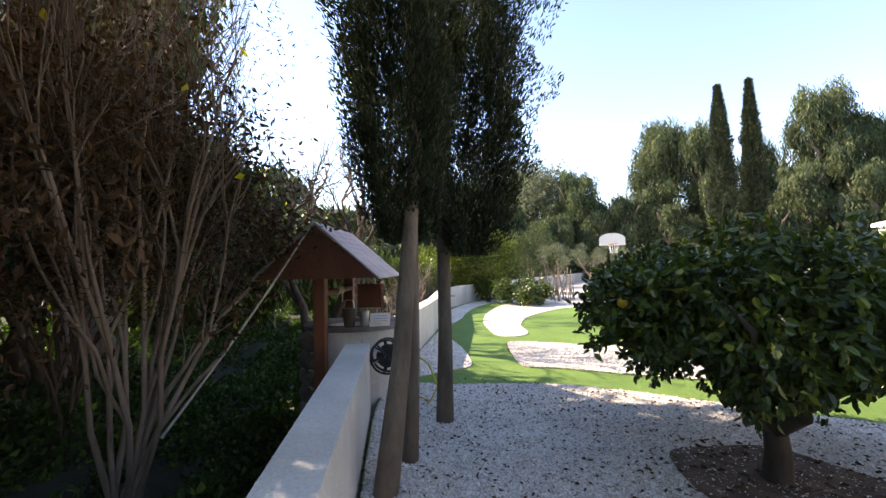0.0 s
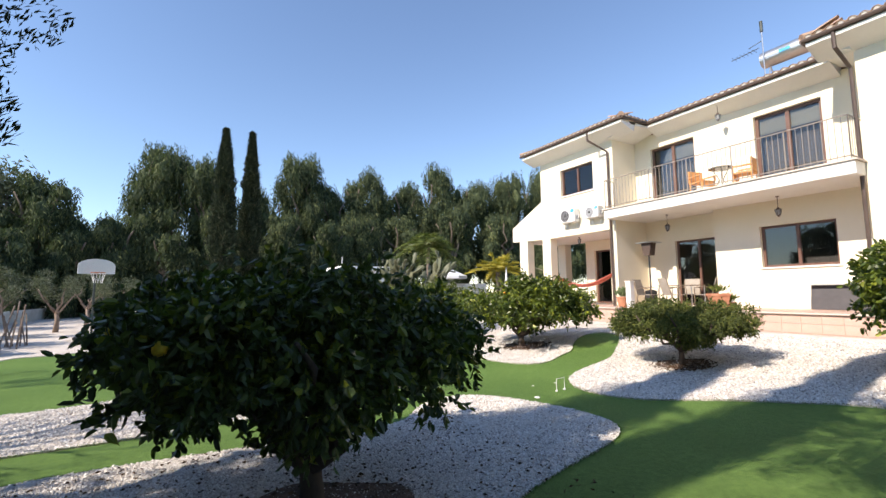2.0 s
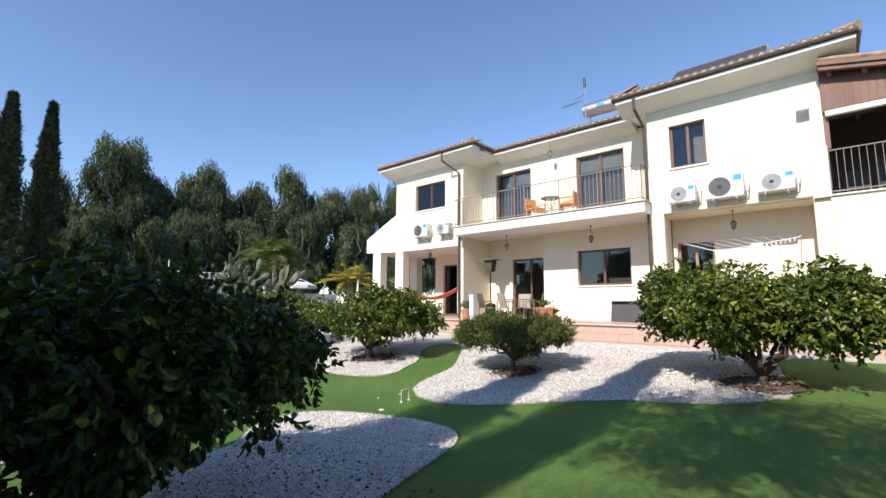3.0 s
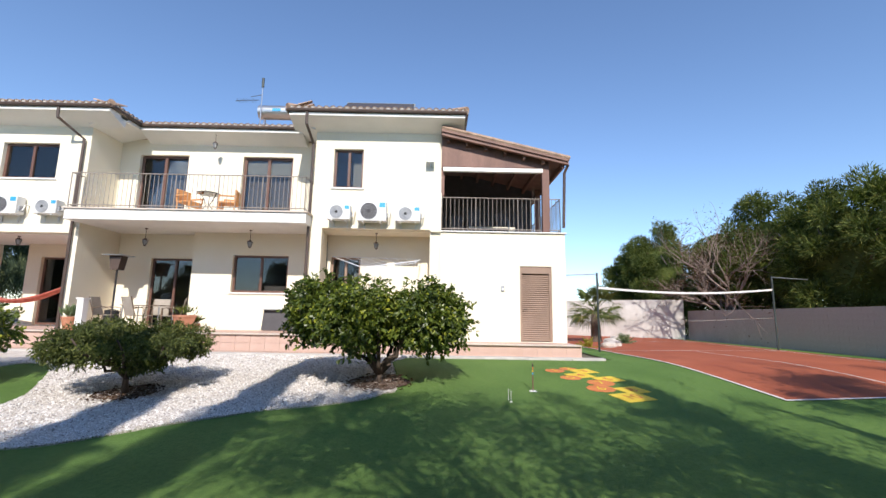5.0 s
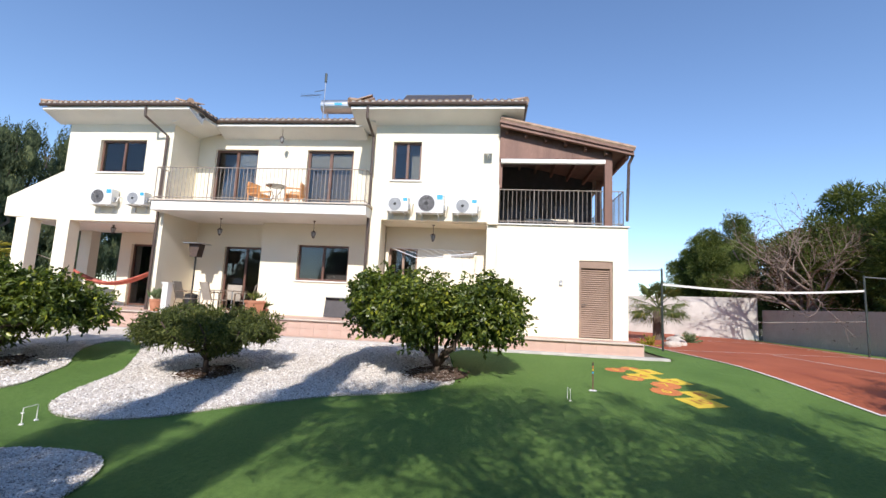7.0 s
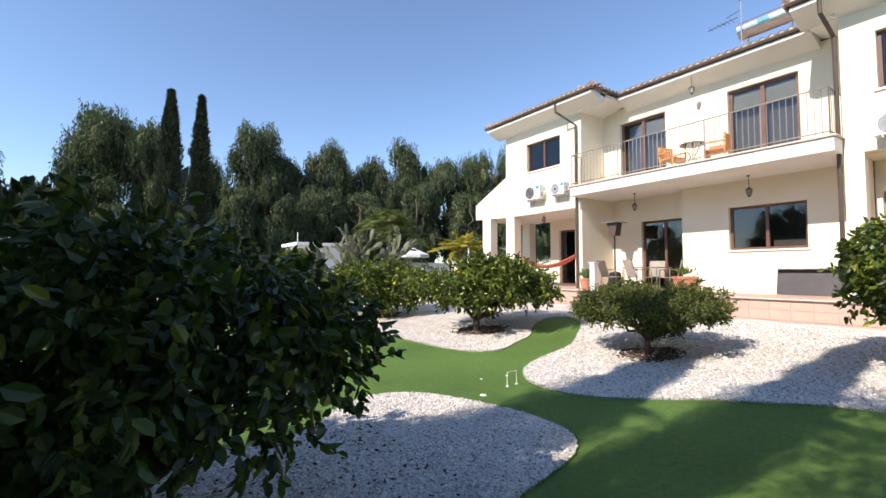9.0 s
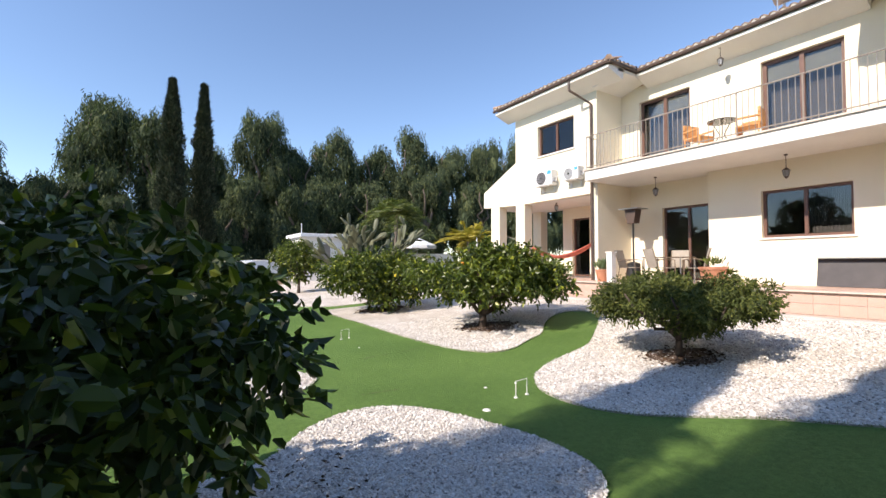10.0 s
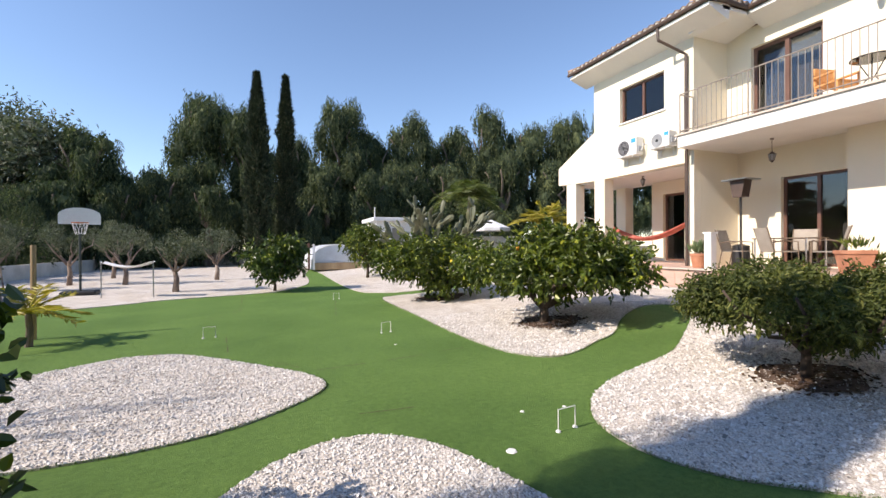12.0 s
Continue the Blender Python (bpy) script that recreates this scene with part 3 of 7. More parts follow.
# block under the veranda
wall_part("wall", (13.4, 13.65, -3.55, 0.3, 0.8, 4.12, [DOOR_S]), (13.65, 20, -3.55, -3.3, 0.1, 4.12), (13.38, 13.66, 0.28, 0.6, 4.12, 5.36))
bm = bmesh.new()
box(bm, 13.65, 20, -3.3, 0.3, 3.95, 4.12)
own(part("veranda_floor", bm, PLINTH, None))
bm = bmesh.new()
box(bm, 13.34, 13.72, -3.6, 0.28, 4.12, 4.16)
own(part("coping", bm, WHITE, None, bevel=0.008))
# rear walls that close the house
wall_part("rear_wall", (20, 20.25, -3.6, 15.42, 0.1, WT), (13.75, 20, 0.3, 0.5, 4.12, WT))
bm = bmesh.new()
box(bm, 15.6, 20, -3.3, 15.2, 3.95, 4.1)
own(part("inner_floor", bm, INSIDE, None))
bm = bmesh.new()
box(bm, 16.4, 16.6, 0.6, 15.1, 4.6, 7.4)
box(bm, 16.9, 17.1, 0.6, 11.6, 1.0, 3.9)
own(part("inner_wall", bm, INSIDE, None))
# balcony
bm = bmesh.new()
box(bm, 12.93, 14.85, 4.33, 11.5, 4.22, 4.54)
box(bm, 14.85, 15.4, 8.6, 11.45, 4.22, 4.54)
own(part("balcony_slab", bm, WHITE, None, "white-edged balcony slab", bevel=0.01))
bm = bmesh.new()
box(bm, 12.88, 14.84, 4.28, 11.55, 4.54, 4.58)
own(part("balcony_edge", bm, NOSE, None))


def railing(name, runs, z0, z1, material, gap=0.13, post=1.3):
    bm = bmesh.new()
    for (xa, ya), (xb, yb) in runs:
        for z in (z0 + 0.09, z1):
            tube(bm, [(xa, ya, z), (xb, yb, z)], 0.016, 6)
    rail = own(part(name, bm, material, None))
    meshes = []
    for r in (0.008, 0.016):
        bm = bmesh.new()
        tube(bm, [(0, 0, z0), (0, 0, z1)], r, 6)
        meshes.append(finish("baluster", bm, material))
    for (xa, ya), (xb, yb) in runs:
        k = int(math.hypot(xb - xa, yb - ya) / gap)
        for i in range(k + 1):
            big = i % max(1, round(post / gap)) == 0
            ob = new("post" if big else "baluster", meshes[big])
            ob.parent = rail
            ob.location = (xa + (xb - xa) * i / k, ya + (yb - ya) * i / k, 0)
    return rail


railing("balcony_railing", [((12.97, 4.4), (12.97, 11.45)), ((12.97, 4.4), (13.95, 4.4)), ((12.97, 11.45), (13.48, 11.45))], 4.58, 5.66, RAIL)
railing("veranda_railing", [((13.5, -3.45), (13.5, 0.26)), ((13.5, -3.45), (19.5, -3.45))], 4.16, 5.25, RAIL)


# windows and doors: frame, panes, sill
BLIND = False


def opening(name, x, hole, panes=2, material=BROWN, depth=0.12, sill=True, curtain=0.42, label="", bars=0.07, cloth=None):
    y0, y1, z0, z1 = hole
    bm = bmesh.new()
    f = bars
    box(bm, x, x + 0.07, y0, y1, z1 - f, z1), box(bm, x, x + 0.07, y0, y1, z0, z0 + f)
    box(bm, x, x + 0.07, y0, y0 + f, z0 + f, z1 - f), box(bm, x, x + 0.07, y1 - f, y1, z0 + f, z1 - f)
    for k in range(1, panes):
        c = y0 + (y1 - y0) * k / panes
        box(bm, x - 0.01, x + 0.08, c - f * 0.55, c + f * 0.55, z0 + f, z1 - f)
    frame_ = own(part(name, bm, material, None, label))
    w = (y1 - y0) / panes
    for k in range(panes):
        bm = bmesh.new()
        box(bm, x + 0.03, x + 0.04, y0 + k * w + f * 0.7, y0 + (k + 1) * w - f * 0.7, z0 + f, z1 - f)
        p = part("pane", bm, GLASS, frame_, "dark reflecting window glass")
        p.visible_shadow = False
        p.matrix_parent_inverse = Matrix.Identity(4)
    if curtain:
        bm = bmesh.new()
        n = 26
        for k in range(n):
            a, b = y0 + (y1 - y0) * k / n * curtain, y0 + (y1 - y0) * (k + 1) / n * curtain
            box(bm, x + 0.32 + 0.02 * (k % 2), x + 0.34 + 0.02 * (k % 2), a, b, z0 + 0.05, z1)
        part("curtain", bm, cloth or CURTAIN, frame_, "drawn curtain behind the glass")
    if BLIND:
        bm = bmesh.new()
        for k in range(9):
            z = z1 - f - 0.055 * (k + 1)
            box(bm, x + 0.09, x + 0.105, y0 + f, y1 - f, z, z + 0.05)
        part("roller_blind", bm, CURTAIN, frame_, "pale roller blind lowered a little")
    if sill:
        bm = bmesh.new()
        box(bm, x - depth - 0.05, x, y0 - 0.06, y1 + 0.06, z0 - 0.045, z0 - 0.002)
        part("sill", bm, WHITE, frame_, "pale stone sill")
    return frame_


opening("window", 13.62, WIN_A, label="brown aluminium sliding window", curtain=0.8, cloth=SHEER)
opening("window", 13.62, WIN_C, label="brown aluminium sliding window")
opening("window", 14.92, WIN_G, label="brown aluminium sliding window", curtain=0.5, cloth=SHEER)
BLIND = True
opening("balcony_door", 14.97, DOOR_1, sill=False, curtain=1.0, cloth=SHEER, bars=0.09, label="tall brown sliding balcony door")
opening("balcony_door", 14.97, DOOR_2, sill=False, curtain=1.0, cloth=SHEER, bars=0.09, label="tall brown sliding balcony door")
BLIND = False
opening("terrace_door", 15.42, DOOR_G, sill=False, curtain=0.3, cloth=SHEER, label="brown sliding terrace door with dark glass")
opening("back_door", 14.82, DOOR_R, sill=False, material=SHUTTER, label="light brown glazed back door")
opening("porch_door", 16.02, (13.72, 14.6, 1.02, 3.42), 1, sill=False, curtain=0, label="dark brown porch door")

# side door with slats
bm = bmesh.new()
y0, y1, z0, z1 = DOOR_S
box(bm, 13.44, 13.52, y0, y0 + 0.07, z0, z1), box(bm, 13.44, 13.52, y1 - 0.07, y1, z0, z1), box(bm, 13.43, 13.54, y0 + 0.07, y1 - 0.07, z1 - 0.22, z1)
sdoor = own(part("side_door", bm, SHUTTER, None, "brown louvred metal side door, closed"))
k = 0
z = z0 + 0.03
while z < z1 - 0.26:
    bm = bmesh.new()
    prism(bm, [(13.48, z), (13.51, z + 0.045), (13.5, z + 0.055), (13.47, z + 0.012)], "y", y0 + 0.07, y1 - 0.07)
    part("slat", bm, SHUTTER, sdoor)
    z += 0.062
bm = bmesh.new()
box(bm, 13.515, 13.53, y0 + 0.07, y1 - 0.07, z0, z1 - 0.22)
part("door_panel", bm, BROWN, sdoor)
bm = bmesh.new()
tube(bm, [(13.44, y1 - 0.1, 1.8), (13.4, y1 - 0.1, 1.8), (13.4, y1 - 0.22, 1.8)], 0.012, 6)
part("handle", bm, BLACK, sdoor, "black lever handle")

# ---- roof ----
PITCH = math.tan(radians(17))
EZ = 7.77


def roof_face(bm, pts):
    """pts: (x, y, metres in from the eave)."""
    v = [bm.verts.new((x, y, EZ + d * PITCH)) for x, y, d in pts]
    bm.faces.new(v)


bm = bmesh.new()
for pts in ([(12.75, -0.45, 0), (12.75, 5.06, 0), (15.5, 2.3, 2.75)], [(12.75, 5.06, 0), (14.15, 5.06, 0), (16.9, 2.3, 2.75), (15.5, 2.3, 2.75)],
            [(12.75, -0.45, 0), (15.5, 2.3, 2.75), (16.9, 2.3, 2.75), (19.07, 4.47, 4.92), (24, -0.45, 0)],
            [(14.15, 5.06, 0), (14.15, 10.4, 0), (16.9, 13.15, 2.75), (19.07, 10.98, 4.92), (19.07, 4.47, 4.92), (16.9, 2.3, 2.75)],
            [(12.75, 10.4, 0), (12.75, 15.9, 0), (15.5, 13.15, 2.75)], [(12.75, 10.4, 0), (15.5, 13.15, 2.75), (16.9, 13.15, 2.75), (14.15, 10.4, 0)],
            [(12.75, 15.9, 0), (24, 15.9, 0), (19.07, 10.98, 4.92), (16.9, 13.15, 2.75), (15.5, 13.15, 2.75)],
            [(24, -0.45, 0), (19.07, 4.47, 4.92), (19.07, 10.98, 4.92), (24, 15.9, 0)]):
    roof_face(bm, pts)
roof = own(part("roof", bm, ROOFT, None, "weathered orange-brown clay tile roof"))
md = roof.modifiers.new("thick", "SOLIDIFY")
md.thickness, md.offset = 0.04, -1

EAVES = [((12.75, -0.45), (12.75, 5.06), (1, 0)), ((14.15, 5.06), (14.15, 10.4), (1, 0)), ((12.75, 10.4), (12.75, 15.9), (1, 0)), ((12.75, 5.06), (14.15, 5.06), (0, -1)),
         ((14.15, 10.4), (12.75, 10.4), (0, 1)), ((24, -0.45), (12.75, -0.45), (0, 1))]
bm = bmesh.new()
for (xa, ya), (xb, yb), (ix, iy) in EAVES:
    n = math.hypot(xb - xa, yb - ya)
    tube(bm, [(xa, ya, EZ - 0.04), (xb, yb, EZ - 0.04)], 0.055, 8)
own(part("gutter", bm, DKBROWN, None, "dark brown metal gutter"))
for outline, axis, a, b in (([(12.8, EZ - 0.1), (12.8, EZ - 0.19), (13.5, 7.33), (13.6, EZ)], "y", -0.4, 5.0), ([(14.2, EZ - 0.1), (14.2, EZ - 0.19), (14.85, 7.33), (15, EZ)], "y", 5.0, 10.46),
                           ([(12.8, EZ - 0.1), (12.8, EZ - 0.19), (13.5, 7.33), (13.6, EZ)], "y", 10.46, 15.85), ([(-0.4, EZ - 0.1), (-0.4, EZ - 0.19), (0.3, 7.33), (0.4, EZ)], "x", 13.51, 20),
                           ([(15.85, EZ - 0.1), (15.85, EZ - 0.19), (15.42, 7.33), (15.3, EZ)], "x", 13.51, 20), ([(4.32, 7.335), (5.0, EZ - 0.19), (5.0, EZ - 0.1), (4.32, EZ)], "x", 13.3, 14.84),
                           ([(10.46, EZ - 0.19), (11.45, 7.335), (11.45, EZ), (10.46, EZ - 0.1)], "x", 13.3, 14.84)):
    bm = bmesh.new()
    prism(bm, outline, axis, a, b)
    own(part("soffit", bm, WHITE, None, "white boxed eaves"))


def drainpipe(pts):
    bm = bmesh.new()
    tube(bm, pts, 0.045, 8)
    own(part("drainpipe", bm, DKBROWN, None, "dark brown drainpipe"))


drainpipe([(12.78, 4.45, EZ - 0.08), (12.8, 4.45, 7.3), (13.42, 4.38, 6.9), (13.42, 4.38, 1.0)])
drainpipe([(12.78, 12.0, EZ - 0.08), (12.8, 12.0, 7.35), (13.42, 11.62, 6.9), (13.42, 11.62, 1.0)])
drainpipe([(13.2, -3.66, 6.3), (13.3, -3.56, 6.05), (13.3, -3.5, 4.3)])

# veranda roof over the block
bm = bmesh.new()
prism(bm, [(0.32, 7.26), (-3.62, 6.36), (-3.62, 6.46), (0.32, 7.38)], "x", 13.05, 18.5)
own(part("veranda_roof", bm, WOODV, None))
bm = bmesh.new()
prism(bm, [(0.3, 7.24), (-3.1, 6.46), (-3.1, 6.2), (0.3, 6.2)], "x", 13.42, 13.5)
own(part("gable_board", bm, WOODV, None, "brown boarded gable"))
bm = bmesh.new()
prism(bm, [(0.3, 7.29), (-3.65, 6.38), (-3.65, 6.26), (0.3, 7.15)], "x", 13.1, 13.22)
box(bm, 13.38, 13.56, -3.1, -2.88, 4.16, 6.4), box(bm, 16.3, 16.5, -3.5, -3.3, 4.16, 6.4), box(bm, 13.5, 13.62, 0.2, 0.3, 5.3, 7.1)
for k in range(7):
    yy_ = 0.1 - k * 0.6
    zz_ = 7.2 - (0.3 - yy_) * 0.228
    box(bm, 13.22, 18.4, yy_ - 0.04, yy_ + 0.04, zz_ - 0.14, zz_)
own(part("veranda_frame", bm, WOODV, None, "brown stained veranda posts and rafters"))
bm = bmesh.new()
box(bm, 13.36, 13.5, -2.9, 0.25, 6.08, 6.2)
own(part("awning_box", bm, WHITE, None, "rolled-up white awning"))

# ---- trees ----
def citrus(name, label, base, blobs, n, length, width, material, tips, r0=0.07, seed=1, fruit=None, count=0, fork=0.5):
    rng = np.random.default_rng(seed)
    t = thing(name, label, "tree", "citrus trees in the gravel beds")
    bm = bmesh.new()
    b = np.array(base, float)
    top = b + [0, 0, fork]
    tube(bm, [b - [0, 0, 0.05], b + [0.02, 0.01, fork * 0.5], top], [r0 * 1.25, r0, r0 * 0.85], 10)
    limbs(bm, rng, top - [0, 0, 0.05], tips, r0 * 0.7, 0.012)
    part("trunk", bm, BARKD, t, smooth=True)
    crown("crown", t, rng, blobs, n, length, width, material, 0.25, 0.45, oval=True)
    for k in range(count):
        p, d = blob_points(rng, blobs, 1, 0)
        bm = bmesh.new()
        bmesh.ops.create_icosphere(bm, subdivisions=2, radius=0.037)
        for v in bm.verts:
            v.co = Vector((v.co.x, v.co.y, v.co.z * 1.15)) + Vector(p[0] * 0.97 + np.array(base) * 0.03)
        part("fruit", bm, fruit, t, smooth=True)
    return t


def lumps(rng, c, r, n, size):
    """Blobs spread over a flattened ellipsoid."""
    out = [(*c, *(np.array(r) * 0.72))]
    for k in range(n):
        d = unit(rng.normal(size=3))
        s = size * rng.uniform(0.75, 1.25)
        out.append((*(np.array(c) + d * (np.array(r) - s * 0.7)), s, s, s * 0.85))
    return out


def tip_ring(c, r, n, z, rng):
    return [(c[0] + r * math.cos(a), c[1] + r * math.sin(a), z + rng.uniform(-0.15, 0.2)) for a in [2 * math.pi * (k + 0.3) / n for k in range(n)]]


rg = np.random.default_rng(5)
citrus("lemon_tree", "broad dark green lemon tree with a few lemons standing in gravel", (0.42, 3.75, 0.0), lumps(rg, (0.42, 4.22, 1.2), (1.38, 1.42, 0.64), 34, 0.3) + [(0.42 + 1.0 * math.cos(a), 4.1 + 0.92 * math.sin(a), 1.43 + 0.06 * math.sin(a * 3), 0.3, 0.3, 0.22) for a in np.arange(0, 6.2, 0.7)], 26000, 0.072, 0.043, L_LEMON,
       tip_ring((0.42, 3.8), 0.9, 9, 1.2, rg), 0.085, 11, LEMON, 7, 0.42)
citrus("citrus_tree", "low rounded citrus tree with glossy leaves in gravel before the terrace", (8.94, 1.47, g(8.94)), lumps(rg, (8.95, 2.12, 1.53), (1.45, 1.14, 0.72), 26, 0.5) + lumps(rg, (9.05, 0.66, 1.48), (1.15, 0.84, 0.72), 18, 0.42), 34000, 0.10, 0.055, L_CITRUS,
       tip_ring((8.94, 1.47), 0.8, 8, 1.5, rg), 0.075, 12, None, 0, 0.2)
citrus("citrus_tree", "rounded citrus tree with one ripe orange on white gravel", (7.41, 9.82, g(7.41)), lumps(rg, (7.7, 9.85, 1.3), (1.85, 1.7, 0.62), 26, 0.42), 17000, 0.11, 0.055, L_CITRUS,
       tip_ring((7.5, 9.82), 0.9, 7, 1.2, rg), 0.085, 13, ORANGEF, 2, 0.35)
citrus("citrus_tree", "citrus tree with yellowish green leaves touching its neighbour", (7.3, 14.6, g(7.3)), lumps(rg, (7.0, 14.5, 1.1), (1.75, 1.5, 0.85), 26, 0.45), 15000, 0.11, 0.055, L_CITRUS,
       tip_ring((7.2, 14.6), 0.9, 7, 1.0, rg), 0.085, 14, LEMON, 8, 0.25)
citrus("pomegranate_tree", "small open tree with fine leaves on white gravel", (7.85, 5.65, g(7.85)), lumps(rg, (7.95, 5.72, 0.98), (1.1, 1.3, 0.4), 34, 0.28), 36000, 0.06, 0.022, L_FINE,
       tip_ring((7.9, 5.7), 1.1, 11, 1.05, rg), 0.05, 15, None, 0, 0.32)
citrus("citrus_tree", "young citrus tree beside the greenhouse", (7.1, 24.0, g(7.1)), lumps(rg, (7.0, 24.0, 1.75), (1.2, 1.2, 1.0), 16, 0.4), 6000, 0.14, 0.07, L_CITRUS,
       tip_ring((7.0, 24), 0.6, 6, 1.6, rg), 0.07, 16, None, 0, 0.7)
citrus("loquat_tree", "small dark broad-leaved tree at the turf's far edge", (2.8, 20.0, 0), lumps(rg, (2.8, 20, 1.15), (1.0, 1.0, 0.85), 14, 0.35), 5000, 0.17, 0.07, L_LEMON,
       tip_ring((2.8, 20), 0.5, 6, 1.0, rg), 0.05, 17, None, 0, 0.35)
citrus("shrub", "low dark evergreen shrub in the gravel", (-6.2, 17.2, 0), lumps(rg, (-6.2, 17.2, 0.65), (1.15, 1.1, 0.5), 12, 0.3), 4000, 0.15, 0.06, L_LEMON,
       tip_ring((-6.2, 17.2), 0.5, 6, 0.6, rg), 0.05, 18, None, 0, 0.15)


def cypress(base, tops, spread, z0, z1, n, seed, label, size=0.16, shift=(0, 0), lean=0.0):
    rng = np.random.default_rng(seed)
    t = thing("cypress_tree", label, "tree")
    bm = bmesh.new()
    for bx, by, tx, ty, r in tops:
        tube(bm, [(bx, by, base - 0.05), (bx * 0.6 + tx * 0.4 + 0.02, by * 0.6 + ty * 0.4, base + 0.9), (tx, ty, z0 + 0.9), (tx, ty, z1 * 0.7)], [r * 1.3, r, r * 0.8, 0.03], 12)
    part("trunk", bm, BARK, t, smooth=True)
    cx, cy = np.mean([q[2] for q in tops]) + shift[0], np.mean([q[3] for q in tops]) + shift[1]
    h = rng.uniform(0, 1, n) ** 0.85
    a = rng.uniform(0, 2 * np.pi, n)
    prof = spread * np.clip(np.minimum(0.35 + h * 6, 1) * (1 - h ** 3.0), 0.03, 1)
    lump = 1 + 0.24 * np.sin(a * 4 + h * 17) + 0.18 * np.sin(a * 7 - h * 33) + 0.55 * (np.sin(a * 3 + h * 47) * np.sin(h * 29 + a) > 0.72)
    r = prof * lump * np.sqrt(rng.uniform(0.15, 1, n))
    p = np.stack([cx + r * np.cos(a), cy + lean * h + r * np.sin(a), z0 + h * (z1 - z0)], 1)
    way = np.stack([np.cos(a) * 0.6, np.sin(a) * 0.6, np.full(n, 1.0)], 1) + rng.normal(size=(n, 3)) * 0.45
    v, f = leaf_arrays(rng, p, way, size, size * 0.24)
    c = new("crown", raw_mesh("crown", v, f, L_CYP))
    c.parent = t
    return t


cypress(0, [(-1.97, 2.3, -2.12, 3.03, 0.072), (-2.12, 2.84, -2.14, 3.0, 0.055)], 0.46, 1.8, 10.6, 150000, 21, "tall dark cypress with a leaning bare trunk beside the garden wall", size=0.07, shift=(-0.1, -0.03), lean=-0.5)
cypress(0, [(-2.33, 3.79, -2.32, 3.82, 0.072)], 0.58, 1.7, 8.9, 130000, 22, "tall dark cypress with a straight bare trunk in the gravel", size=0.07, shift=(0.22, 0.12), lean=0.65)
cypress(0, [(2.0, 40.3, 2.0, 40.3, 0.25)], 0.8, 0.5, 15.2, 24000, 23, "slender tall cypress among the pepper trees", size=0.36)
cypress(0, [(4.2, 42, 4.2, 42, 0.25)], 0.72, 0.5, 15.8, 24000, 24, "slender tall cypress among the pepper trees", size=0.36)


def weeping(x, y, h, w, seed, n=8000, z=0.0, leaf=0.75, material=None, label="large weeping pepper tree with hanging foliage", name="pepper_tree", wide=0.16):
    rng = np.random.default_rng(seed)
    t = thing(name, label, "tree", "tall trees round the garden")
    bm = bmesh.new()
    limbs(bm, rng, (x, y, z), [(x, y, h * 0.55)], 0.4, 0.25)
    limbs(bm, rng, (x, y, h * 0.45), [(x + w * 0.6 * math.cos(a), y + w * 0.6 * math.sin(a), h * 0.82) for a in (0.4, 1.7, 3.0, 4.1, 5.4)], 0.2, 0.05)
    part("trunk", bm, BARK, t, smooth=True)
    k = 26
    q = np.sqrt(rng.uniform(0.02, 1, k))
    a = rng.uniform(0, 2 * np.pi, k)
    up = rng.uniform(0.28, 1, k)
    wide_at = w * np.sqrt(np.clip(1.06 - ((up - 0.45) / 0.62) ** 2, 0.05, 1)) * 0.8
    c = np.stack([x + q * np.cos(a) * wide_at, y + q * np.sin(a) * wide_at, z + h * up * 0.93], 1)
    blobs = [(*p_, w * s_, w * s_, h * 0.085 * rng.uniform(0.8, 1.3)) for p_, s_ in zip(c, rng.uniform(0.22, 0.36, k))]
    drops = 9
    m = n // drops
    p, d = blob_points(rng, blobs, m, 0.1)
    p[:, 2] = np.maximum(p[:, 2], z + 0.6)
    # strands hang from the skins of the clumps
    step = np.tile(np.arange(drops), m) * np.repeat(rng.uniform(0.5, 1.3, m), drops)
    p = np.repeat(p, drops, 0) + np.stack([rng.normal(size=m * drops) * 0.07, rng.normal(size=m * drops) * 0.07, -step * leaf * 0.42], 1)
    p[:, 2] = np.maximum(p[:, 2], z + 0.3)
    way = np.stack([rng.normal(size=len(p)) * 0.5, rng.normal(size=len(p)) * 0.5, np.full(len(p), -1.0)], 1)
    v, f = leaf_arrays(rng, p, way, leaf, wide)
    cr = new("crown", raw_mesh("crown", v, f, material or L_PEPPER))
    cr.parent = t
    bm = bmesh.new()
    for q in blobs:
        r = bmesh.ops.create_icosphere(bm, subdivisions=2, radius=1.0)
        for v_ in r["verts"]:
            s = 0.56 + 0.2 * noise.noise(v_.co * 2 + Vector(q[:3]))
            v_.co = Vector((q[0] + v_.co.x * q[3] * s, q[1] + v_.co.y * q[4] * s, q[2] - h * 0.03 + v_.co.z * q[5] * s * 1.15))
    part("inner_foliage", bm, L_PEPPER if material is None else material, t, "dense shaded foliage inside the crown")
    return t


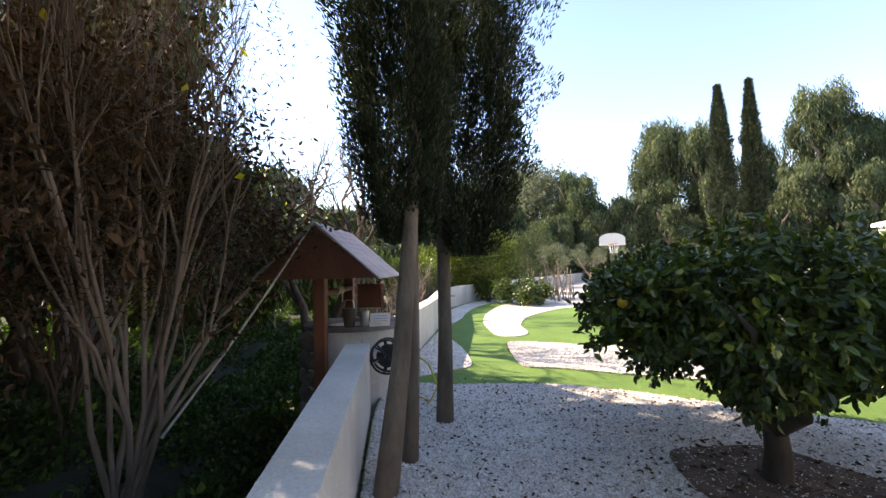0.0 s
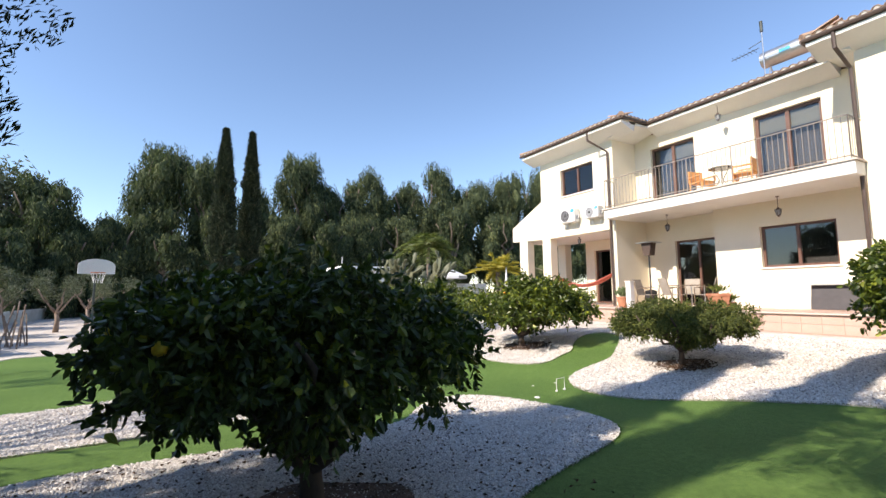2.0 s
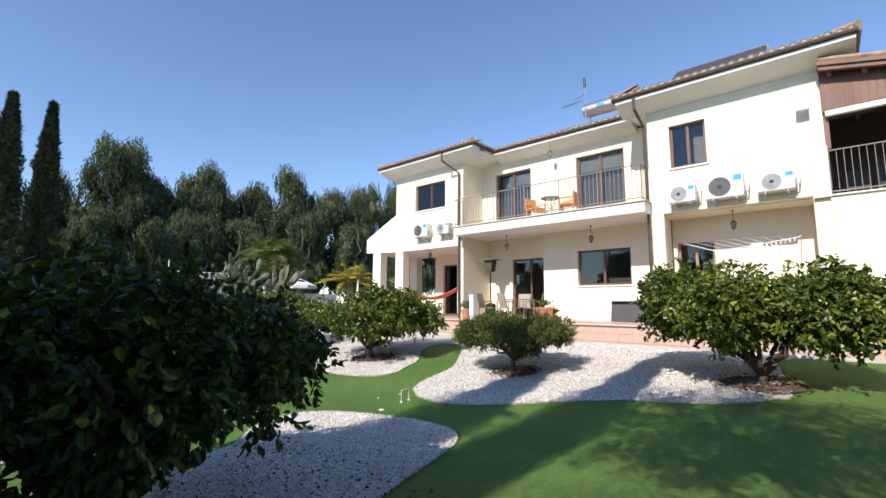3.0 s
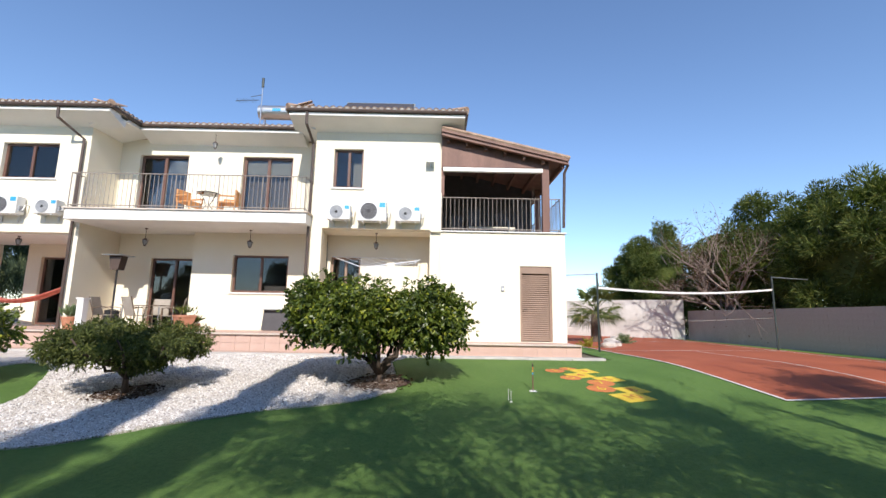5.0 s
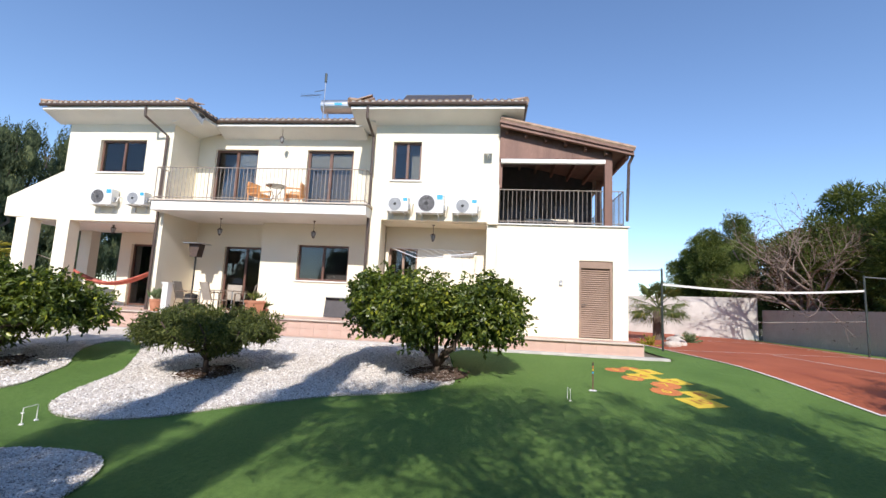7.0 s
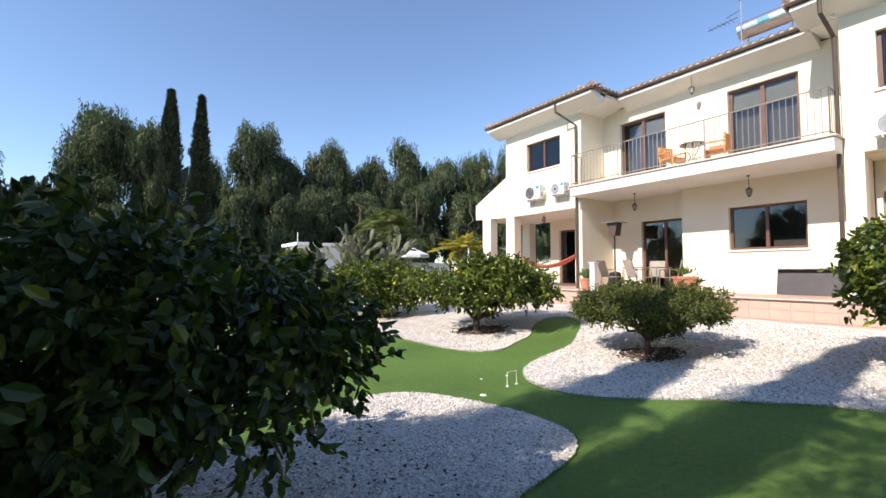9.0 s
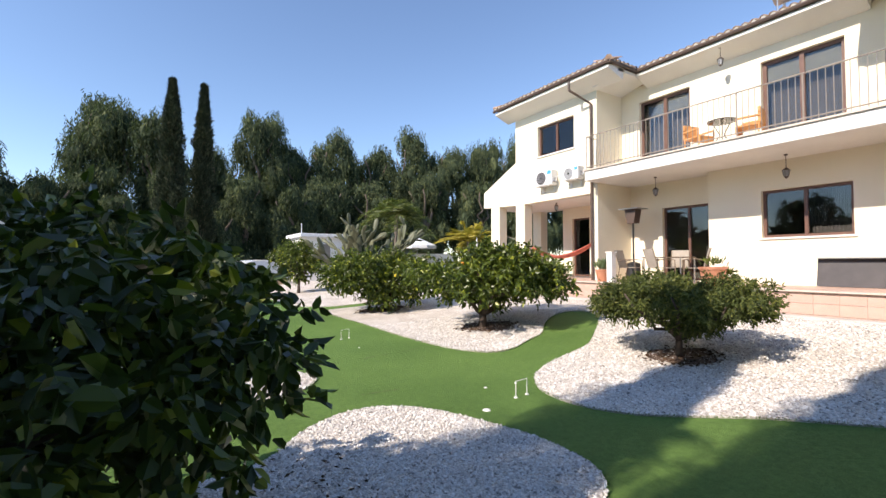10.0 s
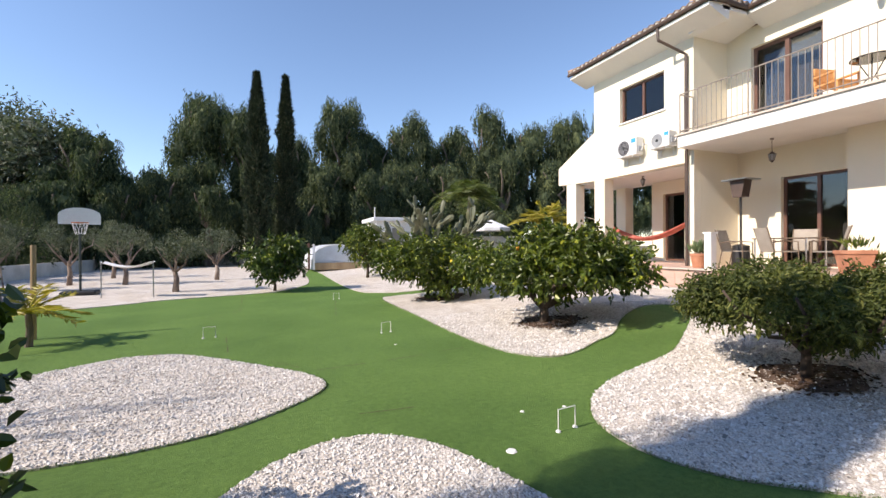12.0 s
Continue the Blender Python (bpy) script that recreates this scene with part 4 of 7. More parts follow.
back = [(-13.5, 53, 10.5, 4.0), (-10.5, 46, 11.5, 3.6), (-7.5, 53, 9.5, 3.6), (-2.2, 50, 17, 3.9), (1.2, 48, 15, 3.2), (-5.5, 46, 8.5, 3.0), (6.5, 50, 12, 3.0), (9.8, 49, 16.0, 3.0), (13.5, 50, 13, 3.2), (17.5, 50, 15, 3.4),
        (22, 50, 14.5, 3.8), (26.5, 49, 16.5, 4.0), (31, 48, 16, 4.2), (36, 46, 16, 4.4), (41, 45, 17, 4.6), (47, 42, 16, 4.6), (15.5, 46, 9, 3.0), (20, 45.5, 9, 3.2), (8, 46.0, 8.5, 2.6), (26, 44, 10, 3.2), (32, 42, 10, 3.4),
        (3.2, 46.5, 8, 2.6), (-2.0, 45.5, 7.5, 2.6), (38, 40, 11, 3.6), (12, 44.8, 7.5, 2.6), (-8.2, 44.5, 7.0, 2.6), (-12, 42, 6.5, 2.8), (5.6, 44.2, 6.5, 2.4)]
for k, (x, y, h, w) in enumerate(back):
    weeping(x, y, h + (1.5 if x > 6 else 0), w, 100 + k, n=23000, leaf=0.42, wide=0.09)

# hedge trees behind the court
for k, (x, y, z, rx, ry, rz) in enumerate([(12.5, -17.2, 3.4, 3.2, 2.6, 3.3), (17.5, -16.8, 3.9, 3.2, 2.4, 3.8), (22.5, -17.0, 4.2, 2.8, 2.4, 4.1), (8, -18.0, 3.2, 3.0, 2.6, 3.6), (33, -16.5, 4.4, 3.2, 2.6, 4.4), (27.6, -17.6, 3.6, 2.6, 2.2, 3.3), (36.0, -15.8, 3.9, 2.6, 2.4, 3.8), (3.5, -18.5, 3, 3.0, 2.6, 3.6)]):
    rk = np.random.default_rng(200 + k)
    t = thing("feathery_tree", "dense green feathery tree behind the court wall", "tree", "tall trees round the garden")
    bm = bmesh.new()
    limbs(bm, rk, (x, y, 0), [(x + rx * 0.6 * math.cos(a), y + ry * 0.6 * math.sin(a), z + rz * 0.4) for a in (0.3, 1.4, 2.6, 3.9, 5.1)], 0.14, 0.03)
    part("trunk", bm, BARKL, t, smooth=True)
    bl = lumps(rk, (x, y, z), (rx, ry, rz), 46, 0.62)
    crown("crown", t, rk, bl, 46000, 0.27, 0.045, L_HEDGE, -0.08, 0.5)
    bm = bmesh.new()
    r = bmesh.ops.create_icosphere(bm, subdivisions=3, radius=1.0)
    for v_ in r["verts"]:
        s = 0.58 + 0.14 * noise.noise(v_.co * 2 + Vector((k, 0, 0)))
        v_.co = Vector((x + v_.co.x * rx * s, y + v_.co.y * ry * s, z + v_.co.z * rz * s))
    part("inner_foliage", bm, L_HEDGE, t, "dense shaded foliage inside the crown")

# ---- growth beyond the garden wall ----
def scatter_leaves(name, label, rng, n, place, length, width, material, up=0.5, category="ground cover"):
    p = place(n)
    way = rng.normal(size=(n, 3)) * 0.8
    way[:, 2] += up
    v, f = leaf_arrays(rng, p, way, length, width)
    return tagged(new(name, raw_mesh(name, v, f, material)), label, category, kind="stuff")


def wall_x_at(y):
    """The garden wall's outer face."""
    return np.interp(y, [-9, -4.5, 3.9, 4.8, 9.9, 14.8, 20], [6.0, 2.7, -3.65, -4.6, -6.35, -8.9, -9.6])


rng = np.random.default_rng(31)


def ivy_place(n):
    y = rng.uniform(-7, 15, n)
    d = rng.uniform(0, 1, n) ** 1.3 * 9.5
    x = wall_x_at(y) - d
    lump = 0.16 * np.sin(x * 2.3) * np.cos(y * 1.9) + 0.1 * np.sin(x * 5.1 + y * 3.7)
    return np.stack([x, y, -0.45 + 0.17 * np.clip(d - 1.5, 0, 6) + lump * np.clip(d, 0, 1) + rng.uniform(-0.12, 0.1, n)], 1)


scatter_leaves("ivy_ground_cover", "dark green ground ivy covering the bank outside the wall", rng, 170000, ivy_place, 0.085, 0.065, L_IVY)
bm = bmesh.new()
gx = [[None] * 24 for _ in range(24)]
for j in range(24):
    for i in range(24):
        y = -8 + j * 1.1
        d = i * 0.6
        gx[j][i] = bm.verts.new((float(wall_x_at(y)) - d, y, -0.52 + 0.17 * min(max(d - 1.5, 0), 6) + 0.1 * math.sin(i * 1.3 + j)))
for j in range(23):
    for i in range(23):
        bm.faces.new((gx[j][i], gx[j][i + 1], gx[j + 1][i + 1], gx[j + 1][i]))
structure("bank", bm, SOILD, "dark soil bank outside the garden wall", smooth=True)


LIMIT = None


def branching(bm, rng, p, d, length, r, level, tips, sides=5, split=3, spread=0.45, up=0.1):
    pts, rad = [np.array(p)], [r]
    d = np.array(d, float)
    k = 4
    if LIMIT and not LIMIT(pts[0], length):
        return
    for i in range(k):
        d = unit(d + rng.normal(size=3) * 0.14 + np.array([0, 0, up]) * 0.3)
        pts.append(pts[-1] + d * length / k)
        rad.append(r * (1 - 0.12 * (i + 1)))
    if LIMIT:
        clear = [bool(LIMIT(q, 0)) for q in pts]
        if not all(clear):
            cut = clear.index(False)
            if cut > 1:
                tube(bm, pts[:cut], rad[:cut], sides if r > 0.012 else 3, False)
                tips.extend(pts[1:cut])
            return
    tube(bm, pts, rad, sides if r > 0.012 else 3, False)
    if level == 0:
        tips.extend(pts[2:])
        return
    for i in range(split):
        q = pts[-1] if i == 0 else pts[rng.integers(2, k + 1)]
        branching(bm, rng, q, unit(d + rng.normal(size=3) * spread), length * rng.uniform(0.6, 0.85), r * 0.58, level - 1, tips, sides, split, spread, up)


def bare_tree(name, label, base, stems, level, length, r, seed, bark=None, leaf=None, n=0, size=0.08, split=3, spread=0.45, lean=(0, 0, 1), width=0.4, crown_label="", fan=0.32):
    rng = np.random.default_rng(seed)
    t = thing(name, label, "tree")
    bm, tips = bmesh.new(), []
    for k in range(stems):
        a = 2 * math.pi * k / stems + rng.uniform(-0.3, 0.3)
        d = np.array(lean, float) + np.array([math.cos(a), math.sin(a), 0]) * (fan if stems > 1 else 0.02)
        o = np.array(base, float) + np.array([math.cos(a), math.sin(a), 0]) * (r * 2.2 if stems > 1 else 0)
        branching(bm, rng, o, unit(d), length * rng.uniform(0.8, 1.15), r, level, tips, 6, split, spread)
    part("trunk", bm, bark or BARKL, t, smooth=True)
    if n:
        tips = np.array(tips)
        p = tips[rng.integers(0, len(tips), n)] + rng.normal(size=(n, 3)) * size * 1.6
        if LIMIT and leaf is L_FINE:
            p = p[[bool(LIMIT(q, 0.15)) for q in p]]
            n = len(p)
        way = rng.normal(size=(len(p), 3))
        way[:, 2] -= 0.3
        v, f = leaf_arrays(rng, p, way, size, size * width)
        c = new("crown", raw_mesh("crown", v, f, leaf))
        c.parent = t
        if crown_label:
            tagged(c, crown_label)
    return t


t = thing("evergreen_tree", "leafy tree with sunlit yellow-green leaves behind the brown shrub", "tree")
rk = np.random.default_rng(98)
bm = bmesh.new()
limbs(bm, rk, (-7.6, 2.3, -0.3), [(-7.4, 2.0, 4.2), (-7.8, 2.9, 4.6), (-7.5, 1.4, 3.4)], 0.1, 0.03)
part("trunk", bm, BARK, t, smooth=True)
crown("crown", t, rk, lumps(rk, (-7.5, 2.1, 4.3), (1.0, 1.3, 1.7), 26, 0.35), 9000, 0.11, 0.045, L_HEDGE, 0.1, 0.4)
# the many-stemmed shrub over the wall and the dense growth behind it
LIMIT = lambda p, q: p[1] + q * 0.15 < -0.1 - 0.72 * p[0]
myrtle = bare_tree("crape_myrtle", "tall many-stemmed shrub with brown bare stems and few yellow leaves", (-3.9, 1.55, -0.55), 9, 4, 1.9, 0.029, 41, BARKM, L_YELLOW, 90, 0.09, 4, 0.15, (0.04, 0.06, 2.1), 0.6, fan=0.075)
LIMIT = None
r0 = np.random.default_rng(46)
n = 16000
p = np.stack([r0.normal(-4.15, 0.62, n), r0.normal(1.45, 0.6, n), r0.uniform(1.3, 5.2, n)], 1)
v, f = leaf_arrays(r0, p, r0.normal(size=(n, 3)), 0.055, 0.014)
c = tagged(new("twig", raw_mesh("twig", v, f, L_BROWN)), "fine brown twigs and seed heads", kind="stuff")
c.parent = myrtle
for k, (x, y, q) in enumerate([(-5.6, 0.4, 1.75), (-6.0, 1.9, 1.45), (-6.8, 0.8, 2.0), (-6.2, -1.6, 2.0)]):
    bare_tree("bare_shrub", "dense leafless brown shrub in shade", (x, y, -0.2), 9, 4, q, 0.02, 142 + k, BARKB, L_BROWN, 16000, 0.10, 3, 0.34, (0, 0, 1.5))
bare_tree("bare_tree", "leafless dark-branched tree against the sky", (-7.4, 7.0, -0.1), 2, 5, 2.0, 0.12, 44, BARKD, L_YELLOW, 60, 0.08, 3, 0.4, (0.05, 0, 1))
bare_tree("bare_tree", "leafless dark-branched tree against the sky", (-9.5, 10.5, 0.2), 1, 5, 2.1, 0.13, 45, BARKD, None, 0, 0.08, 3, 0.42, (0.05, 0, 1))
for k, (x, y, h, w) in enumerate([(-9.4, 0.2, 6.9, 2.8), (-8.8, 3.5, 9.6, 2.3), (-8.2, -3.5, 6.6, 2.2), (-11, -3, 7.2, 3.0), (-11.5, 6.5, 5.0, 2.6), (-13, 12.5, 4.4, 2.6)]):
    weeping(x, y, h, w, 300 + k, n=12000, leaf=0.3, material=L_LEMON, label="dark evergreen tree in deep shade beyond the wall", name="evergreen_tree", wide=0.12)
for x, y, z, w_, h_ in ((-5.0, 1.34, 2.55, 0.5, 0.22), (-5.0, 1.12, 1.85, 0.35, 0.3)):
    t = thing("shade_net", "torn teal shade netting hanging behind the shrub", "netting")
    rk = np.random.default_rng(int(z * 100))
    bm = bmesh.new()
    cells = [[bm.verts.new((x + 0.1 * math.sin(i * 1.1 + j), y + w_ * (i / 9 - 0.5), z + h_ * (j / 5 - 0.5) + 0.06 * rk.normal())) for i in range(10)] for j in range(6)]
    for p, q in zip(cells, cells[1:]):
        for i in range(9):
            bm.faces.new((p[i], p[i + 1], q[i + 1], q[i]))
    part("cloth", bm, SHADENET, t).modifiers.new("thick", "SOLIDIFY").thickness = 0.004
# trees that shade the lawn, out of sight behind the walk
def clear_of_view(p, q):
    """Behind the walk, or high overhead."""
    behind = p[0] < (0.3 - p[1]) * 0.55 - 0.1 - q * 0.2 and p[1] < -0.35 + 0.12 * max(0, -p[0]) - q * 0.15
    return behind or p[2] - 1.7 > 0.95 * (math.hypot(p[0], p[1] - 0.3) + 0.2)


LIMIT = clear_of_view
rk = np.random.default_rng(97)
t = thing("almond_tree", "wide half-bare tree spreading high over the lawn's edge", "tree")
bm, tips = bmesh.new(), []
fork = (-2.2, -1.0, 3.0)
tube(bm, [(-2.5, -1.5, -0.5), (-2.42, -1.35, 1.4), fork], [0.15, 0.12, 0.1], 9)
for end, way in (((-1.3, -0.7, 3.5), (0.7, -0.1, 0.3)), ((-1.5, -0.1, 4.3), (0.6, 0.5, 0.35)), ((-2.3, 0.1, 4.8), (-0.1, 0.7, 0.4)), ((-1.9, -1.5, 4.3), (0.3, -0.7, 0.5)), ((-1.9, 0.5, 5.4), (0.3, 0.7, 0.3)),
                 ((-0.8, -1.3, 4.0), (0.6, -0.5, 0.4)), ((-1.2, 0.5, 4.9), (0.5, 0.6, 0.3)), ((-0.7, -0.3, 4.2), (0.7, 0.1, 0.4)), ((-2.7, -0.7, 5.2), (-0.2, 0.1, 0.8))):
    limbs(bm, rk, fork, [end], 0.06, 0.034, 0.06)
    for _ in range(3):
        branching(bm, rk, end, unit(np.array(way) + rk.normal(size=3) * 0.3), 1.0, 0.024, 4, tips, 5, 3, 0.6, 0.03)
part("trunk", bm, BARK, t, smooth=True)
tips = np.array(tips)
p = tips[rk.integers(0, len(tips), 26000)] + rk.normal(size=(26000, 3)) * 0.09
p = p[[clear_of_view(q, 0) for q in p]]
v, f = leaf_arrays(rk, p, rk.normal(size=p.shape), 0.085, 0.036)
new("crown", raw_mesh("crown", v, f, L_FINE)).parent = t
for k, (x, y, n, lx, ly) in enumerate([(-1.35, -1.0, 13000, 0.05, 0.1), (-1.9, -2.7, 12000, 0.1, 0.1), (-0.8, -4.4, 9000, 0, 0.05), (2.4, -6.6, 7000, 0, 0), (4.4, -9.6, 7000, 0, 0), (6.4, -12.6, 7000, 0, 0), (-3.4, -4.6, 7000, 0.2, 0.1), (-2.7, -1.35, 13000, 0.1, 0.3)]):
    bare_tree("almond_tree", "half-bare tree that shades the lawn", (x, y, -0.5), 1, 5, 2.45, 0.10, 60 + k, BARK, L_FINE, n, 0.085, 3, 0.62, (lx, ly, 1.15))
LIMIT = None
bare_tree("bare_tree", "leafless brown twiggy tree behind the court wall", (22.8, -15.4, 0), 6, 5, 2.3, 0.11, 90, BARKL, L_BROWN, 5000, 0.12, 3, 0.4, (0, 0, 1.2), fan=0.45)

# conifer beside the lawn near the start
t = thing("juniper_tree", "dark juniper with a reaching side branch over the lawn", "tree")
bm = bmesh.new()
tube(bm, [(2.35, -4.05, -0.05), (2.3, -4.05, 2.0), (2.4, -4.0, 5.5)], [0.12, 0.09, 0.03], 9)
tube(bm, [(2.3, -4.05, 3.4), (2.45, -3.5, 3.65), (2.55, -3.1, 3.62)], [0.03, 0.02, 0.008], 6)
part("trunk", bm, BARK, t, smooth=True)
rj = np.random.default_rng(71)
crown("crown", t, rj, [(2.3, -4.15, 1.6, 0.75, 0.5, 0.75), (2.35, -4.1, 3.9, 0.45, 0.45, 0.7), (2.3, -4.1, 2.6, 0.42, 0.4, 0.35), (2.5, -3.3, 3.62, 0.16, 0.3, 0.12), (2.4, -3.7, 3.7, 0.2, 0.28, 0.16), (2.3, -4.1, 5.0, 0.3, 0.3, 0.7)], 16000, 0.09, 0.025, L_CYP, -0.1, 0.5)

# bushes along the west side of the lawn
for k, (x, y, z, rx, ry, rz, m, n) in enumerate([(-9.2, 19.5, 1.7, 1.7, 2.2, 1.8, L_HEDGE, 14000), (-10.8, 23.5, 1.9, 2.0, 2.4, 2.2, L_HEDGE, 14000), (-11.0, 17.5, 1.2, 1.6, 2.0, 1.6, L_HEDGE, 9000), (-9.9, 15.0, 0.9, 1.2, 1.6, 1.2, L_CITRUS, 7000),
                                                 (-11.0, 29.0, 1.6, 2.0, 3.0, 2.2, L_PEPPER, 12000), (-11.5, 36.0, 2.2, 2.5, 3.5, 3.0, L_PEPPER, 12000)]):
    t = thing("bush", "tall yellow-green bush behind the garden wall" if m is L_HEDGE else "dark green bush behind the garden wall", "bush", at=(0, 0, 0))
    bm = bmesh.new()
    rk = np.random.default_rng(400 + k)
    limbs(bm, rk, (x, y, -0.2), [(x + rx * 0.5 * math.cos(a), y + ry * 0.5 * math.sin(a), z + rz * 0.4) for a in (0.3, 1.5, 2.8, 4.2, 5.3)], 0.05, 0.012)
    part("stem", bm, BARK, t)
    crown("crown", t, rk, lumps(rk, (x, y, z), (rx, ry, rz), 22, 0.55), n, 0.2, 0.05, m, -0.15, 0.4)

# bare canes near the far shrub
t = thing("cut_cane_clump", "clump of bare grey cut stems at the lawn's edge", "plant")
rk = np.random.default_rng(77)
for k in range(26):
    bm = bmesh.new()
    x, y = -5.7 + rk.uniform(-0.9, 0.9), 19.6 + rk.uniform(-0.8, 0.8)
    tube(bm, [(x, y, -0.03), (x + rk.uniform(-0.3, 0.3), y + rk.uniform(-0.2, 0.2), rk.uniform(0.8, 1.5))], 0.022, 5)
    part("cane", bm, BARKL, t)
t = thing("dry_cane_clump", "dry brown canes along the garden wall", "plant")
bm = bmesh.new()
for k in range(150):
    y = rk.uniform(6.5, 16)
    x = float(wall_x_at(y)) - rk.uniform(0.1, 1.2)
    h = rk.uniform(0.9, 1.9)
    tube(bm, [(x, y, -0.4), (x + rk.uniform(-0.2, 0.2), y + rk.uniform(-0.2, 0.2), h * 0.6), (x + rk.uniform(-0.5, 0.5), y + rk.uniform(-0.5, 0.5), h)], 0.009, 4)
part("cane", bm, BARKL, t)

# olives on the far gravel
for k, (x, y, s) in enumerate([(-0.55, 21.2, 1.0), (0.25, 27.2, 1.1), (-3.2, 25.8, 1.1), (-5.4, 26.5, 1.2), (-6.6, 23.5, 1.15), (-5.0, 31, 1.3)]):
    rk = np.random.default_rng(500 + k)
    t = thing("olive_tree", "small grey-green olive tree in white gravel", "tree", "olive trees on the far gravel")
    bm = bmesh.new()
    tube(bm, [(x, y, -0.05), (x + 0.05, y, 0.45 * s), (x, y, 0.75 * s)], [0.12, 0.09, 0.07], 8)
    limbs(bm, rk, (x, y, 0.7 * s), [(x + 0.7 * s * math.cos(a), y + 0.7 * s * math.sin(a), 1.65 * s) for a in (0.2, 1.4, 2.7, 3.9, 5.2)], 0.05, 0.015)
    part("trunk", bm, BARKL, t, smooth=True)
    crown("crown", t, rk, lumps(rk, (x, y, 1.75 * s), (0.85 * s, 0.85 * s, 0.6 * s), 12, 0.26)[1:], 2600, 0.13, 0.03, L_PINE, -0.1, 0.4)

# tall pale tree by the far corner
bare_tree("eucalyptus_tree", "tall airy pale-leaved tree against the sky", (-15.0, 45.5, 0), 1, 5, 6.3, 0.3, 46, BARKL, L_PINE, 20000, 0.5, 3, 0.4, (0, 0, 1.3), 0.3)
for k, (x, y, h, w) in enumerate([(-18, 49, 12.5, 4.0), (-17, 40, 8.5, 3.5), (-22, 44, 12, 4.5)]):
    weeping(x, y, h, w, 320 + k, n=12000)
for k, (x, y, h, w) in enumerate([(-19, 28, 7, 4), (-22, 18, 8, 4), (-24, 8, 9, 4.5), (-20, -6, 9, 4.5), (-14, -14, 9, 4.5), (-4, -19, 8, 4)]):
    weeping(x, y, h, w, 330 + k, n=6000, leaf=0.6, label="broad dark tree in the neighbouring plot", name="garden_tree")

# ---- the well ----
WX, WY = -4.05, 4.45
well = thing("well", "round plastered stone well under a small timber roof", "well", at=(WX, WY, -0.5))


def at_well(name, bm, material, label="", parent=None, smooth=False, bevel=0.0):
    ob = part(name, bm, material, parent or well, label, smooth, bevel)
    if parent is None:
        ob.matrix_parent_inverse = Matrix.Translation(well.location).inverted()
    return ob


def ring_solid(bm, cx, cy, ro, ri, z0, z1, n=40):
    prof = [(ro, z0), (ro, z1), (ri, z1), (ri, z0)]
    rows = [[bm.verts.new((cx + r * math.cos(2 * math.pi * k / n), cy + r * math.sin(2 * math.pi * k / n), z)) for r, z in prof] for k in range(n)]
    for k in range(n):
        a, b = rows[k], rows[(k + 1) % n]
        for i in range(4):
            j = (i + 1) % 4
            bm.faces.new((a[i], b[i], b[j], a[j]))


bm = bmesh.new()
ring_solid(bm, WX, WY, 0.66, 0.46, -0.55, 0.84)
at_well("drum", bm, RENDERW, "cracked cream render on a round well shaft")
bm = bmesh.new()
ring_solid(bm, WX, WY, 0.70, 0.44, 0.84, 0.89)
at_well("rim", bm, STONE, "dark worn stone rim")
rk = np.random.default_rng(81)
for row in range(6):
    for k in range(11):
        a = 2 * math.pi * (k + 0.5 * (row % 2)) / 22 + math.radians(95)
        bm = bmesh.new()
        bmesh.ops.create_icosphere(bm, subdivisions=2, radius=1)
        sx, sz = rk.uniform(0.11, 0.14), rk.uniform(0.09, 0.12)
        for v in bm.verts:
            q = Vector((v.co.x * 0.09, v.co.y * sx, v.co.z * sz)) * (1 + 0.12 * noise.noise(v.co * 2 + Vector((k, row, 0))))
            c_, s_ = math.cos(a), math.sin(a)
            v.co = Vector((WX + 0.68 * c_ + q.x * c_ - q.y * s_, WY + 0.68 * s_ + q.x * s_ + q.y * c_, -0.42 + row * 0.22 + q.z))
        at_well("stone", bm, STONE)
# roof on two posts: the ridge runs away from the path
ux, uy = -0.47, 0.883
nx, ny = 0.883, 0.47


def wp(a, b, z):
    """a along the ridge, b across it."""
    return (WX + ux * a + nx * b, WY + uy * a + ny * b, z)


for b0, tag_ in ((-0.02, ""), (0.02, "")):
    a0 = -0.72 if b0 < 0 else 0.72
    bm = bmesh.new()
    v = [bm.verts.new(wp(a0 + p, -0.28 + q, z)) for z in (-0.5, 1.75) for p, q in ((-0.07, -0.07), (0.07, -0.07), (0.07, 0.07), (-0.07, 0.07))]
    for f in ((3, 2, 1, 0), (4, 5, 6, 7), (0, 1, 5, 4), (1, 2, 6, 5), (2, 3, 7, 6), (3, 0, 4, 7)):
        bm.faces.new([v[q] for q in f])
    at_well("post", bm, WOODR, "red-brown square timber post", bevel=0.008)
APEX, LOW, HALF = 2.16, 1.50, 0.74
for s in (-1, 1):
    for k in range(9):
        t0, t1 = k / 9, (k + 1) / 9 + 0.02
        bm = bmesh.new()
        c0 = -0.28
        q = [(c0 + s * HALF * t0, APEX - (APEX - LOW) * t0 + 0.012), (c0 + s * HALF * t1, APEX - (APEX - LOW) * t1 + 0.022), (c0 + s * HALF * t1, APEX - (APEX - LOW) * t1), (c0 + s * HALF * t0, APEX - (APEX - LOW) * t0 - 0.01)]
        lo = [bm.verts.new(wp(-0.95, b, z)) for b, z in q]
        hi = [bm.verts.new(wp(0.95, b, z)) for b, z in q]
        bm.faces.new(lo[::-1]), bm.faces.new(hi)
        for i in range(4):
            j = (i + 1) % 4
            bm.faces.new((lo[i], lo[j], hi[j], hi[i]))
        at_well("shingle_board", bm, ROOFW)
